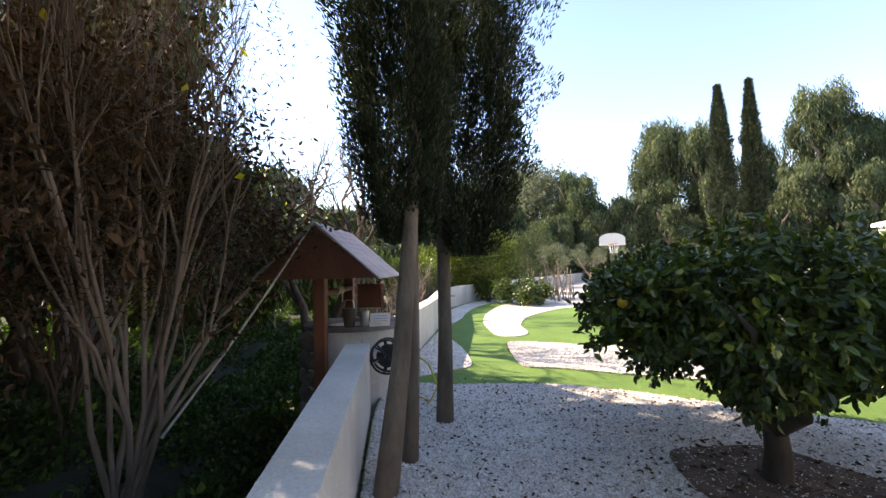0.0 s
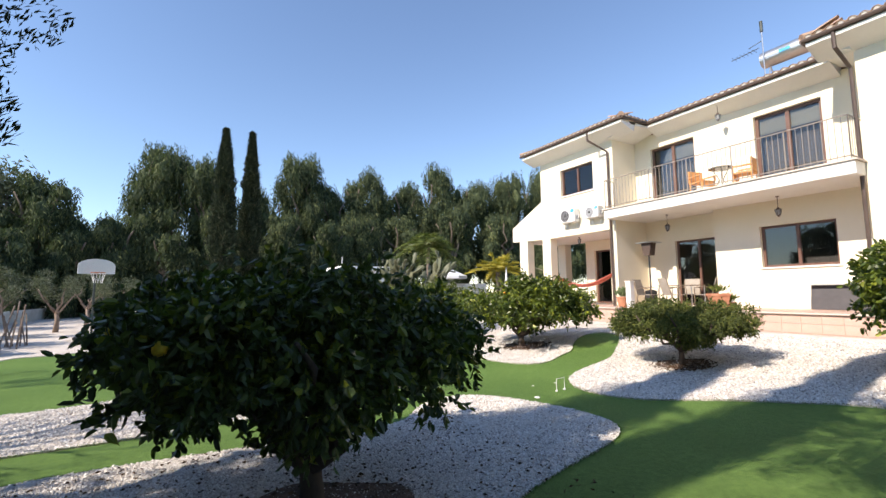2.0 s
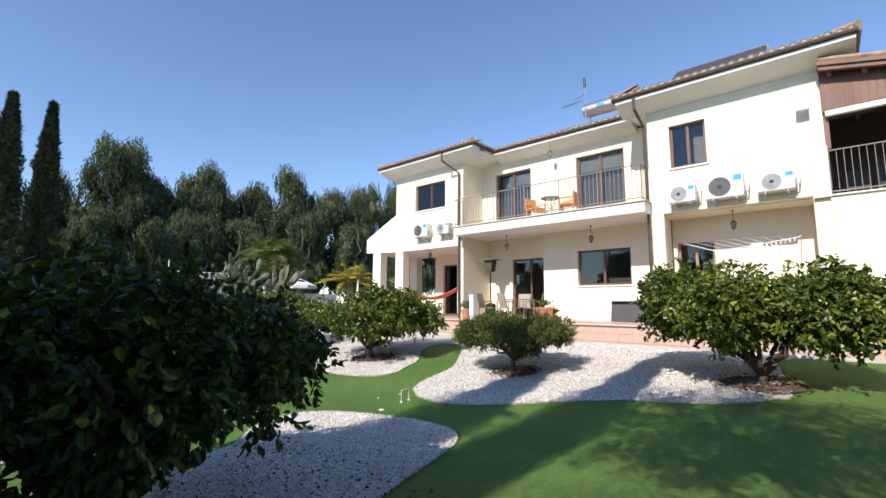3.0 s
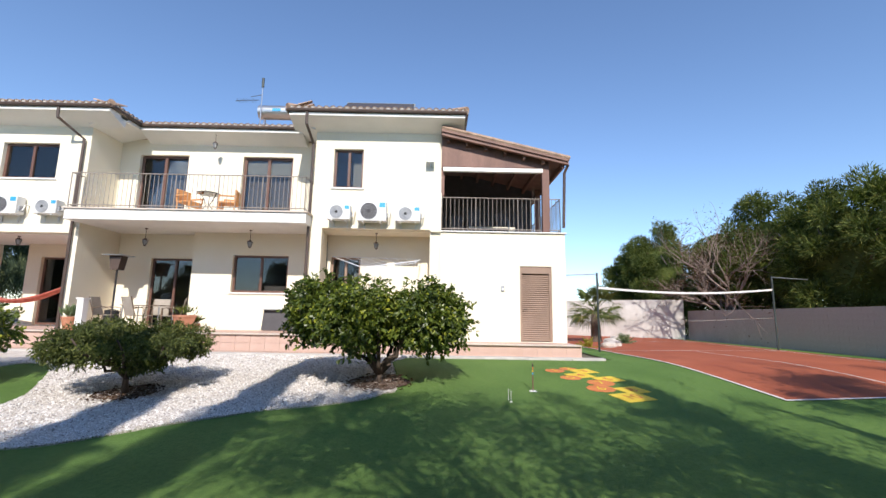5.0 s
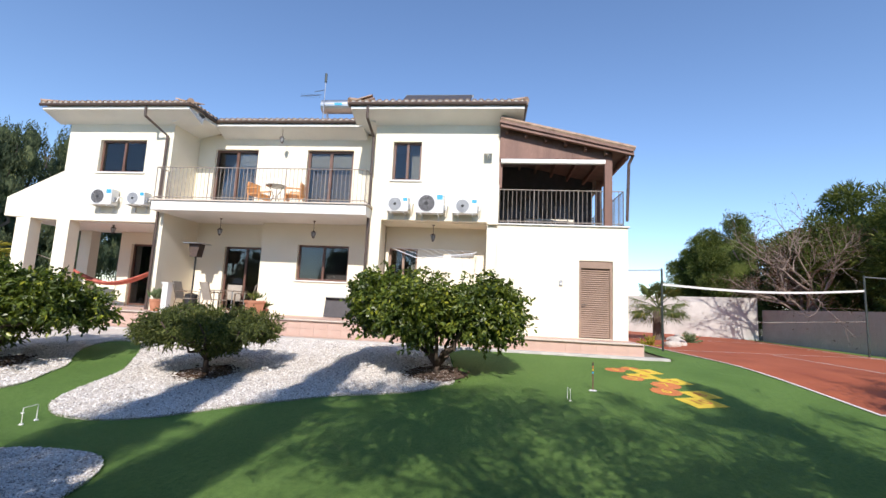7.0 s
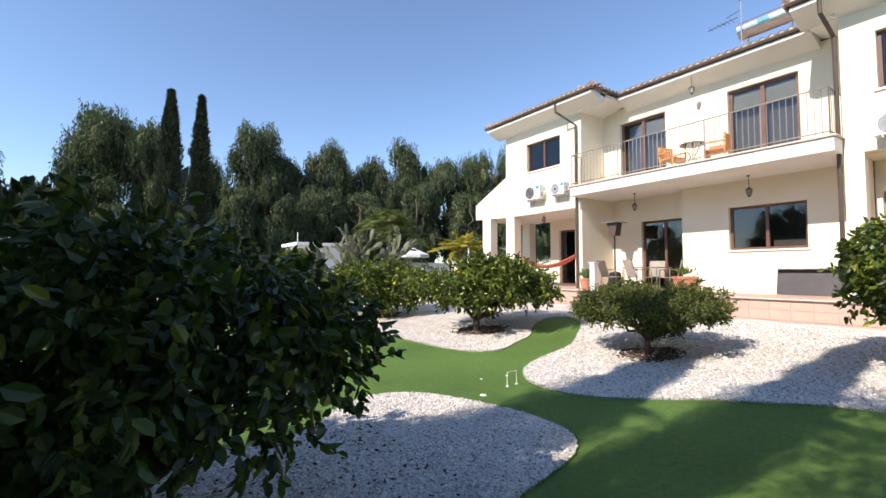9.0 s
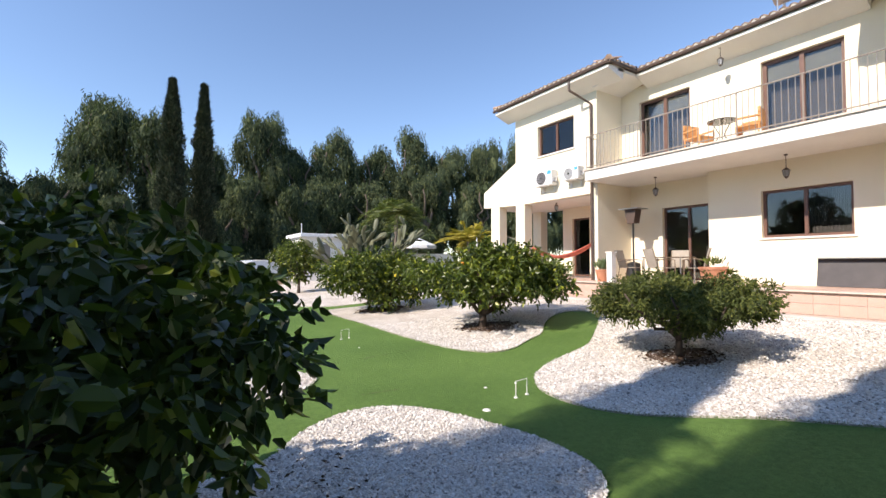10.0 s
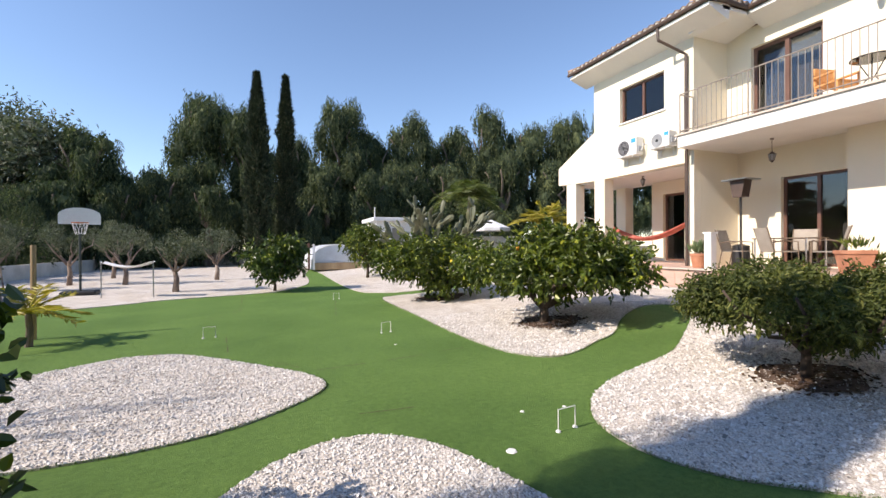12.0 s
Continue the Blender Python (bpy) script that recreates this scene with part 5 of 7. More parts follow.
for a0 in (-0.93, 0.9):
    bm = bmesh.new()
    q = [(-0.28, APEX - 0.03), (-0.28 + HALF * 0.96, LOW), (-0.28 - HALF * 0.96, LOW)]
    lo, hi = [bm.verts.new(wp(a0, b, z)) for b, z in q], [bm.verts.new(wp(a0 + 0.03, b, z)) for b, z in q]
    bm.faces.new(lo[::-1]), bm.faces.new(hi)
    for i in range(3):
        bm.faces.new((lo[i], lo[(i + 1) % 3], hi[(i + 1) % 3], hi[i]))
    at_well("gable", bm, WOODR, "dark red-brown boarded gable")
bm = bmesh.new()
tube(bm, [wp(-0.75, -0.25, 1.32), wp(0.75, -0.25, 1.32)], 0.035, 8)
at_well("windlass", bm, WOODR)
bm = bmesh.new()
for k in range(9):
    tube(bm, [wp(-0.1 + k * 0.03, -0.25 + 0.045 * math.cos(q / 8 * 6.28), 1.32 + 0.045 * math.sin(q / 8 * 6.28)) for q in range(9)], 0.012, 5)
tube(bm, [wp(0.0, -0.2, 1.3), wp(0.0, -0.2, 1.16)], 0.01, 5)
at_well("rope_coil", bm, ROPE)

bucket = thing("bucket", "small dark metal bucket on the rim of the well", "bucket", at=(0, 0, 0))
bm = bmesh.new()
bx_, by_, _ = wp(-0.52, 0.02, 0)
tube(bm, [(bx_, by_, 0.893), (bx_, by_, 1.12)], [0.065, 0.09], 16, True)
part("pail", bm, DKBROWN, bucket, smooth=False)
bm = bmesh.new()
tube(bm, [(bx_ - 0.09, by_, 1.12), (bx_ - 0.06, by_, 1.22), (bx_ + 0.06, by_, 1.22), (bx_ + 0.09, by_, 1.12)], 0.005, 5)
part("handle", bm, STEEL, bucket)
pot = thing("metal_pot", "shiny metal pot on the rim of the well", "pot")
bx_, by_, _ = wp(-0.5, 0.2, 0)
bm = bmesh.new()
tube(bm, [(bx_, by_, 0.893), (bx_, by_, 1.08)], [0.05, 0.068], 16, True)
part("pail", bm, STEEL, pot)
sign = thing("paper_sign", "small white paper notice leaning on the well", "sign")
bm = bmesh.new()
e_, w_ = wp(-0.58, 0.28, 0.893), wp(-0.50, 0.52, 0.893)
q = [bm.verts.new((e_[0], e_[1], 0.893)), bm.verts.new((w_[0], w_[1], 0.893)), bm.verts.new((w_[0] - 0.02, w_[1] + 0.05, 1.05)), bm.verts.new((e_[0] - 0.02, e_[1] + 0.05, 1.05))]
bm.faces.new(q)
sheet = part("sheet", bm, WHITE, sign)
sheet.modifiers.new("thick", "SOLIDIFY").thickness = 0.004
for k in range(4):
    z = 0.925 + k * 0.03
    t_ = (z - 0.893) / 0.157
    pa = Vector((e_[0], e_[1], 0)).lerp(Vector((w_[0], w_[1], 0)), 0.15)
    pb = Vector((e_[0], e_[1], 0)).lerp(Vector((w_[0], w_[1], 0)), 0.85 if k else 0.55)
    bm = bmesh.new()
    off = Vector((-0.02 * t_ + 0.001, 0.05 * t_ - 0.004, z))
    tube(bm, [pa + off, pb + off], 0.003, 4)
    part("text_line", bm, BLUE if k > 1 else REDP, sign)
board = thing("notice_board", "brown wooden board fixed to the rear post of the well", "board")
bm = bmesh.new()
a_, b_ = wp(0.66, -0.15, 0), wp(0.66, 0.22, 0)
v = [bm.verts.new((p[0] + dx, p[1] + dy, z)) for z in (1.02, 1.38) for p, dx, dy in ((a_, 0, 0), (b_, 0, 0), (b_, 0.02, 0.04), (a_, 0.02, 0.04))]
for f in ((3, 2, 1, 0), (4, 5, 6, 7), (0, 1, 5, 4), (1, 2, 6, 5), (2, 3, 7, 6), (3, 0, 4, 7)):
    bm.faces.new([v[q] for q in f])
part("panel", bm, WOODR, board, bevel=0.004)

# hose reel on the wall
reel = thing("hose_reel", "black hose reel fixed to the end of the garden wall", "hose reel")
RX, RY, RZ = -3.1, 3.85, 0.6


def reel_disc(bm, off, rad, rim):
    fx, fy = -0.5, 0.866
    sx, sy = 0.866, 0.5
    pts = []
    for k in range(29):
        a = 2 * math.pi * k / 28
        pts.append((RX + fx * off + sx * rad * math.cos(a), RY + fy * off + sy * rad * math.cos(a), RZ + rad * math.sin(a)))
    tube(bm, pts, rim, 6, False)
    return pts


bm = bmesh.new()
p1 = reel_disc(bm, 0.0, 0.19, 0.014)
c1 = (RX, RY, RZ)
for k in range(0, 28, 5):
    tube(bm, [c1, p1[k]], 0.014, 5)
part("flange", bm, BLACK, reel)
bm = bmesh.new()
p2 = reel_disc(bm, 0.13, 0.19, 0.014)
for k in range(0, 28, 4):
    tube(bm, [(RX - 0.065, RY + 0.113, RZ), p2[k]], 0.022, 5)
part("flange", bm, BLACK, reel)
bm = bmesh.new()
for j in range(5):
    reel_disc(bm, 0.02 + j * 0.024, 0.1 + 0.02 * (j % 2), 0.012)
tube(bm, [(RX, RY, RZ), (RX - 0.065, RY + 0.113, RZ)], 0.09, 14)
part("drum", bm, BLACK, reel)
bm = bmesh.new()
tube(bm, [(RX - 0.28, RY - 0.1, RZ + 0.15), (RX, RY, RZ + 0.02), (RX - 0.28, RY - 0.1, RZ - 0.15)], 0.01, 6)
tube(bm, [(RX - 0.28, RY - 0.1, RZ + 0.2), (RX - 0.28, RY - 0.1, RZ - 0.2)], 0.012, 6)
part("bracket", bm, STEEL, reel)
hose = thing("garden_hose", "thin yellowish garden hose hanging to the ground", "hose")
bm = bmesh.new()
tube(bm, [(-3.0, 3.95, 0.55), (-2.85, 4.05, 0.62), (-2.7, 4.1, 0.5), (-2.62, 4.15, 0.25), (-2.75, 4.2, 0.06), (-3.0, 4.35, 0.035), (-3.1, 4.2, 0.05), (-2.95, 4.0, 0.045), (-2.8, 3.8, 0.04)], 0.009, 6)
part("pipe", bm, YELLOW, hose, smooth=True)
rope = thing("guy_rope", "pale rope stretched tight from the shrub to the well roof", "rope")
bm = bmesh.new()
a_, b_ = Vector((-3.75, 1.75, 0.3)), Vector(wp(-0.95, -0.28, APEX))
tube(bm, [a_.lerp(b_, k / 8) - Vector((0, 0, 0.05 * math.sin(math.pi * k / 8))) for k in range(9)], 0.011, 6)
part("line", bm, ROPE, rope)

# ---- fittings on the house ----
def ac_unit(y0, y1, z0, z1, front, label):
    """Front faces -x."""
    t = thing("air_conditioner", label, "air conditioner", "outdoor air conditioners on the house wall")
    d = 0.3
    bm = bmesh.new()
    box(bm, front, front + d, y0, y1, z0, z1)
    part("casing", bm, ACW, t, bevel=0.012)
    w, h = y1 - y0, z1 - z0
    cy, cz, r = y0 + w * 0.6, (z0 + z1) / 2, h * 0.42
    bm = bmesh.new()
    for q in range(1, 7):
        rr = r * q / 6
        tube(bm, [(front - 0.012, cy + rr * math.cos(a * math.pi / 12), cz + rr * math.sin(a * math.pi / 12)) for a in range(25)], 0.004 if q < 6 else 0.008, 4, False)
    for a in range(12):
        tube(bm, [(front - 0.012, cy, cz), (front - 0.012, cy + r * math.cos(a * math.pi / 6), cz + r * math.sin(a * math.pi / 6))], 0.003, 4)
    part("grille", bm, GRILLE, t)
    bm = bmesh.new()
    bmesh.ops.create_cone(bm, cap_ends=True, segments=28, radius1=r * 0.97, radius2=r * 0.97, depth=0.01, matrix=Matrix.Translation((front - 0.004, cy, cz)) @ Matrix.Rotation(math.pi / 2, 4, "Y"))
    part("fan_recess", bm, DARKPANEL if h > 0.5 else GRILLE, t)
    bm = bmesh.new()
    bmesh.ops.create_cone(bm, cap_ends=True, segments=18, radius1=r * 0.25, radius2=r * 0.2, depth=0.014, matrix=Matrix.Translation((front - 0.014, cy, cz)) @ Matrix.Rotation(-math.pi / 2, 4, "Y"))
    part("hub", bm, BLACK, t)
    bm = bmesh.new()
    box(bm, front - 0.004, front - 0.001, y0 + 0.03, y0 + w * 0.24, z1 - h * 0.3, z1 - 0.03)
    part("sticker", bm, BLUE, t, "blue printed sticker")
    for y in (y0 + w * 0.2, y1 - w * 0.2):
        bm = bmesh.new()
        box(bm, front + 0.02, 13.5, y - 0.015, y + 0.015, z0 - 0.04, z0 - 0.001), box(bm, 13.46, 13.5, y - 0.015, y + 0.015, z0 - 0.2, z0 - 0.04)
        part("bracket", bm, ACW, t)
    bm = bmesh.new()
    tube(bm, [(front + 0.15, y0, z0 + 0.12), (front + 0.15, y0 - 0.07, z0 + 0.13), (front + 0.2, y0 - 0.09, z0 + 0.3), (13.5, y0 - 0.09, z0 + 0.32)], 0.018, 6)
    part("pipe", bm, ACW, t)
    bm = bmesh.new()
    box(bm, front + 0.08, front + 0.24, y0 - 0.035, y0 - 0.002, z0 + 0.1, z0 + 0.26)
    part("valve_cover", bm, GRILLE, t)


ac_unit(3.06, 3.75, 4.40, 4.86, 13.1, "small white outdoor air conditioner on wall brackets")
ac_unit(1.96, 2.84, 4.37, 4.97, 13.1, "large white outdoor air conditioner with dark fan")
ac_unit(0.92, 1.68, 4.38, 4.84, 13.1, "small white outdoor air conditioner with blue sticker")
ac_unit(13.15, 14.0, 4.40, 4.95, 13.15, "white outdoor air conditioner with dark fan and blue sticker")
ac_unit(11.95, 12.65, 4.42, 4.86, 13.15, "small white outdoor air conditioner beside the drainpipe")


def lantern(x, y, top, drop=0.6):
    t = thing("hanging_lantern", "small dark bronze lantern hanging on a rod", "lantern", "hanging lanterns under the eaves and balcony", (x, y, top))
    bm = bmesh.new()
    tube(bm, [(0, 0, 0), (0, 0, -drop + 0.26)], 0.008, 6)
    tube(bm, [(0, 0, 0), (0, 0, -0.03)], 0.04, 10)
    part("rod", bm, DKBROWN, t)
    bm = bmesh.new()
    tube(bm, [(0, 0, -drop + 0.27), (0, 0, -drop + 0.2)], [0.02, 0.095], 6)
    part("cap", bm, DKBROWN, t)
    bm = bmesh.new()
    tube(bm, [(0, 0, -drop + 0.2), (0, 0, -drop + 0.05)], [0.075, 0.045], 6)
    part("glass", bm, GRILLE, t, "dim frosted lantern glass")
    bm = bmesh.new()
    for k in range(6):
        a = k * math.pi / 3
        tube(bm, [(0.08 * math.cos(a), 0.08 * math.sin(a), -drop + 0.2), (0.048 * math.cos(a), 0.048 * math.sin(a), -drop + 0.05)], 0.006, 4)
    tube(bm, [(0, 0, -drop + 0.05), (0, 0, -drop)], [0.05, 0.012], 6)
    part("cage", bm, DKBROWN, t)
    return t


lantern(14.2, 9.85, 4.22)
lantern(14.2, 6.47, 4.22)
lantern(14.12, 2.37, 4.18, 0.55)
lantern(14.35, 7.98, 7.56, 0.55)
lantern(14.2, 13.9, 3.88, 0.32)

t = thing("wall_floodlight", "grey square floodlight bracketed to the wall", "floodlight")
bm = bmesh.new()
box(bm, 13.2, 13.26, 0.52, 0.78, 6.3, 6.58)
part("lamp_head", bm, ACW, t, bevel=0.01)
bm = bmesh.new()
tube(bm, [(13.5, 0.64, 6.25), (13.3, 0.64, 6.3), (13.23, 0.64, 6.34)], 0.02, 6)
part("arm", bm, STEEL, t)
t = thing("wall_socket", "small grey outdoor switch on the wall", "switch")
bm = bmesh.new()
box(bm, 13.36, 13.4, -1.67, -1.57, 2.33, 2.49)
part("cover", bm, GRILLE, t, bevel=0.006)
bm = bmesh.new()
box(bm, 13.35, 13.361, -1.645, -1.595, 2.36, 2.41)
part("button", bm, ACW, t)

# roof fittings
t = thing("solar_panel", "dark solar water heating panel lying on the roof", "solar panel")
bm = bmesh.new()
prism(bm, [(14.25, 8.42), (15.3, 9.17), (15.27, 9.25), (14.22, 8.5)], "y", 1.35, 3.75)
part("panel", bm, DARKPANEL, t)
bm = bmesh.new()
prism(bm, [(15.3, 9.16), (15.38, 9.2), (15.35, 9.3), (15.27, 9.26)], "y", 1.3, 3.8)
prism(bm, [(14.17, 8.38), (14.25, 8.42), (14.22, 8.52), (14.14, 8.48)], "y", 1.3, 3.8)
part("frame", bm, STEEL, t)
t = thing("water_tank", "shiny horizontal hot water tank on the roof", "water tank")
bm = bmesh.new()
tube(bm, [(15.6, 5.6, 8.95), (15.6, 7.1, 8.95)], 0.26, 24)
part("cylinder", bm, STEEL, t, smooth=False)
bm = bmesh.new()
for y in (5.8, 6.9):
    tube(bm, [(15.35, y, 8.1), (15.6, y, 8.72)], 0.02, 6), tube(bm, [(15.85, y, 8.2), (15.6, y, 8.72)], 0.02, 6)
part("stand", bm, STEEL, t)
bm = bmesh.new()
box(bm, 15.325, 15.338, 6.25, 6.55, 8.9, 9.0)
part("label", bm, BLUE, t, "blue label")
t = thing("roof_aerial", "thin metal mast with an aerial on the roof", "aerial")
bm = bmesh.new()
tube(bm, [(15.3, 6.95, 7.95), (15.3, 6.95, 10.1)], 0.02, 6)
part("mast", bm, STEEL, t)
bm = bmesh.new()
tube(bm, [(15.3, 6.95, 9.8), (15.3, 6.95, 10.15)], [0.05, 0.05], 8)
tube(bm, [(15.3, 6.95, 9.5), (15.3, 7.35, 9.42)], 0.012, 5), tube(bm, [(15.3, 7.05, 9.3), (15.3, 7.9, 9.25)], 0.012, 5)
for k in range(6):
    tube(bm, [(15.15, 7.2 + k * 0.12, 9.27), (15.45, 7.2 + k * 0.12, 9.27)], 0.008, 4)
part("antenna", bm, DARKPOLE, t)

# clay tiles along the eaves
tile_bm = bmesh.new()
n = 6
rows_ = []
for x_, r_ in ((0.0, 0.085), (0.42, 0.07)):
    rows_.append([tile_bm.verts.new((x_, r_ * math.cos(math.pi * k / n), r_ * 0.8 * math.sin(math.pi * k / n) + x_ * PITCH)) for k in range(n + 1)])
    rows_.append([tile_bm.verts.new((x_, (r_ - 0.016) * math.cos(math.pi * k / n), (r_ - 0.016) * 0.8 * math.sin(math.pi * k / n) + x_ * PITCH)) for k in range(n + 1)])
for k in range(n):
    tile_bm.faces.new((rows_[0][k], rows_[0][k + 1], rows_[2][k + 1], rows_[2][k]))
    tile_bm.faces.new((rows_[1][k + 1], rows_[1][k], rows_[0][k], rows_[0][k + 1]))
tile_mesh = finish("tile", tile_bm, ROOFT)
rt = random.Random(4)
count = 0
for (xa, ya), (xb, yb), (ix, iy) in EAVES[:5]:
    run = math.hypot(xb - xa, yb - ya)
    for k in range(int(run / 0.21)):
        s = (k + 0.5) * 0.21 / run
        for row in range(2):
            ob = new("tile", tile_mesh)
            inn = -0.06 + row * 0.36
            ob.parent = roof
            ob.matrix_basis = Matrix.Translation((xa + (xb - xa) * s + ix * inn, ya + (yb - ya) * s + iy * inn, EZ + 0.01 + max(0, inn) * PITCH + rt.uniform(-0.006, 0.006) + row * 0.02)) @ Matrix.Rotation(math.atan2(iy, ix) + rt.uniform(-0.03, 0.03), 4, "Z")
            count += 1
bm = bmesh.new()
for (xa, ya), (xb, yb), (ix, iy) in EAVES[:5]:
    run = math.hypot(xb - xa, yb - ya)
    for k in range(int(run / 0.21)):
        s = (k + 0.5) * 0.21 / run
        x, y = xa + (xb - xa) * s - ix * 0.03, ya + (yb - ya) * s - iy * 0.03
        tube(bm, [(x, y, EZ + 0.012), (x + ix * 0.05, y + iy * 0.05, EZ + 0.03)], 0.056, 8)
mortar = part("mortar", bm, MORTAR, roof, "pale mortar filling the tile ends")
mortar["kind"] = "stuff"
# the rows farther up, as one sheet of ribs
bm = bmesh.new()


def ribs(xa, ya, xb, yb, ix, iy, depth):
    run = math.hypot(xb - xa, yb - ya)
    for k in range(int(run / 0.21)):
        s = (k + 0.5) * 0.21
        d1 = depth(s, run)
        if d1 < 0.8:
            continue
        x, y = xa + (xb - xa) * s / run, ya + (yb - ya) * s / run
        tube(bm, [(x + ix * 0.6, y + iy * 0.6, EZ + 0.6 * PITCH), (x + ix * d1, y + iy * d1, EZ + d1 * PITCH)], 0.075, 6)


ribs(12.75, -0.45, 12.75, 5.06, 1, 0, lambda s, r: min(s, r - s))
ribs(12.75, 10.4, 12.75, 15.9, 1, 0, lambda s, r: min(s, r - s))
ribs(14.15, 5.06, 14.15, 10.4, 1, 0, lambda s, r: 4.9)
ob = part("upper_tiles", bm, ROOFT, roof)
ob["kind"] = "stuff"
# hip caps
bm = bmesh.new()
for a, b in (((12.75, -0.45, 0), (15.5, 2.3, 2.75)), ((12.75, 5.06, 0), (15.5, 2.3, 2.75)), ((12.75, 10.4, 0), (15.5, 13.15, 2.75)), ((12.75, 15.9, 0), (15.5, 13.15, 2.75))):
    bm = bmesh.new()
    tube(bm, [(a[0], a[1], EZ + 0.05), (b[0], b[1], EZ + 0.06 + b[2] * PITCH)], 0.11, 8)
    part("hip_cap", bm, ROOFT, roof)
# veranda roof tiles
bm = bmesh.new()
for k in range(22):
    x = 13.1 + k * 0.25
    tube(bm, [(x, 0.3, 7.39), (x, -3.68, 6.465)], 0.08, 6)
own(part("veranda_tiles", bm, ROOFT, None, "terracotta tile rows over the veranda"))
bm = bmesh.new()
for k in range(24):
    y = 0.22 - k * 0.138
    top = 7.21 - (0.3 - y) * 0.228 - 0.04
    box(bm, 13.405, 13.42, y - 0.062, y + 0.062, 6.24, top)
own(part("gable_planks", bm, WOODV, None, "vertical brown boards"))
# furniture and screens glimpsed on the veranda
t = thing("glass_screen", "clear glass wind screen on the veranda", "screen")
bm = bmesh.new()
box(bm, 19.2, 19.22, -3.2, 0.1, 4.15, 5.4)
part("pane", bm, GLASS, t)
for k, (y, z1) in enumerate(((-0.5, 5.1), (-1.1, 5.35), (-2.1, 5.2))):
    t = thing("stored_chair", "dark folded chair standing on the veranda", "chair")
    bm = bmesh.new()
    for q in (0, 0.4):
        tube(bm, [(15.5, y + q, 4.13), (15.2, y + q, 4.6), (15.5, y + q, z1)], 0.015, 6)
    part("frame", bm, STEEL, t)
    bm = bmesh.new()
    box(bm, 15.0, 15.42, y, y + 0.4, 4.56, 4.6), box(bm, 15.4, 15.43, y, y + 0.4, 4.75, z1)
    part("seat", bm, DARKPANEL, t)
# rear wall in near-black: the dark of the veranda's inside is its colour
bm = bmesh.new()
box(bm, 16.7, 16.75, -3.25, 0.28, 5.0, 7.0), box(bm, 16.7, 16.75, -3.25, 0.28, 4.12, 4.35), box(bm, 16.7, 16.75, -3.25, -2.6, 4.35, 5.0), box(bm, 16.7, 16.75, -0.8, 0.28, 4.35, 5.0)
own(part("veranda_back_wall", bm, DARKPANEL, None, "rear wall of the veranda, its shade painted near black"))

CANVASB = surface("beige_mesh_canvas", (0.30, 0.26, 0.21), (0.40, 0.35, 0.29), 3, 140, 0.9, 0.001)


# balcony furniture
def rattan_chair(x, y, turn):
    t = thing("rattan_chair", "orange woven armchair on the balcony", "chair", "orange chairs round the balcony table", (x, y, 4.58))
    for name_, rows_ in (("seat", [(-0.26, 0.26, -0.26, 0.26, 0.36, 0.41)]), ("backrest", [(0.22, 0.28, -0.27, 0.27, 0.41, 0.80)]),
                         ("armrest", [(-0.24, 0.26, -0.31, -0.26, 0.55, 0.60), (-0.24, -0.2, -0.31, -0.26, 0.41, 0.55)]), ("armrest", [(-0.24, 0.26, 0.26, 0.31, 0.55, 0.60), (-0.24, -0.2, 0.26, 0.31, 0.41, 0.55)]),
                         ("skirt", [(-0.26, -0.23, -0.26, 0.26, 0.2, 0.36)])):
        boxes(name_, rows_, ORANGE, t, bevel=0.012)
    for a in (-0.23, 0.23):
        for b in (-0.24, 0.24):
            bm = bmesh.new()
            tube(bm, [(a, b, 0.0), (a, b, 0.37)], 0.02, 7)
            part("leg", bm, ORANGE, t)
    t.rotation_euler = (0, 0, turn)
    return t


rattan_chair(13.75, 8.3, radians(75))
rattan_chair(13.75, 7.05, radians(-80))
t = thing("balcony_table", "round glass-topped table with dark curved metal legs", "table", at=(13.7, 7.68, 4.58))
bm = bmesh.new()
tube(bm, [(0, 0, 0.68), (0, 0, 0.7)], 0.33, 28)
part("top", bm, GLASS, t, "clear glass table top")
bm = bmesh.new()
tube(bm, [(0.33 * math.cos(a * math.pi / 14), 0.33 * math.sin(a * math.pi / 14), 0.69) for a in range(29)], 0.014, 6, False)
part("rim", bm, BLACK, t)
for k in range(3):
    a = k * 2.094 + 0.4
    bm = bmesh.new()
    tube(bm, [(0.28 * math.cos(a), 0.28 * math.sin(a), 0.0), (0.05 * math.cos(a), 0.05 * math.sin(a), 0.32), (0.26 * math.cos(a), 0.26 * math.sin(a), 0.68)], 0.012, 6)
    part("leg", bm, BLACK, t)

# terrace furniture
t = thing("patio_heater", "tall black gas patio heater with square hood", "patio heater", at=(14.3, 10.7, TERL))
bm = bmesh.new()
tube(bm, [(0, 0, 0), (0, 0, 0.02), (0, 0, 0.55), (0, 0, 0.6)], [0.22, 0.22, 0.2, 0.05], 18)
part("base", bm, BLACK, t)
bm = bmesh.new()
tube(bm, [(0, 0, 0.6), (0, 0, 1.85)], 0.03, 10)
part("pole", bm, BLACK, t)
bm = bmesh.new()
prism(bm, [(-0.12, 1.85), (0.12, 1.85), (0.2, 2.3), (-0.2, 2.3)], "x", -0.15, 0.15)
part("burner", bm, DKBROWN, t)
bm = bmesh.new()
box(bm, -0.3, 0.3, -0.34, 0.34, 2.3, 2.33)
part("hood", bm, STEEL, t, bevel=0.008)


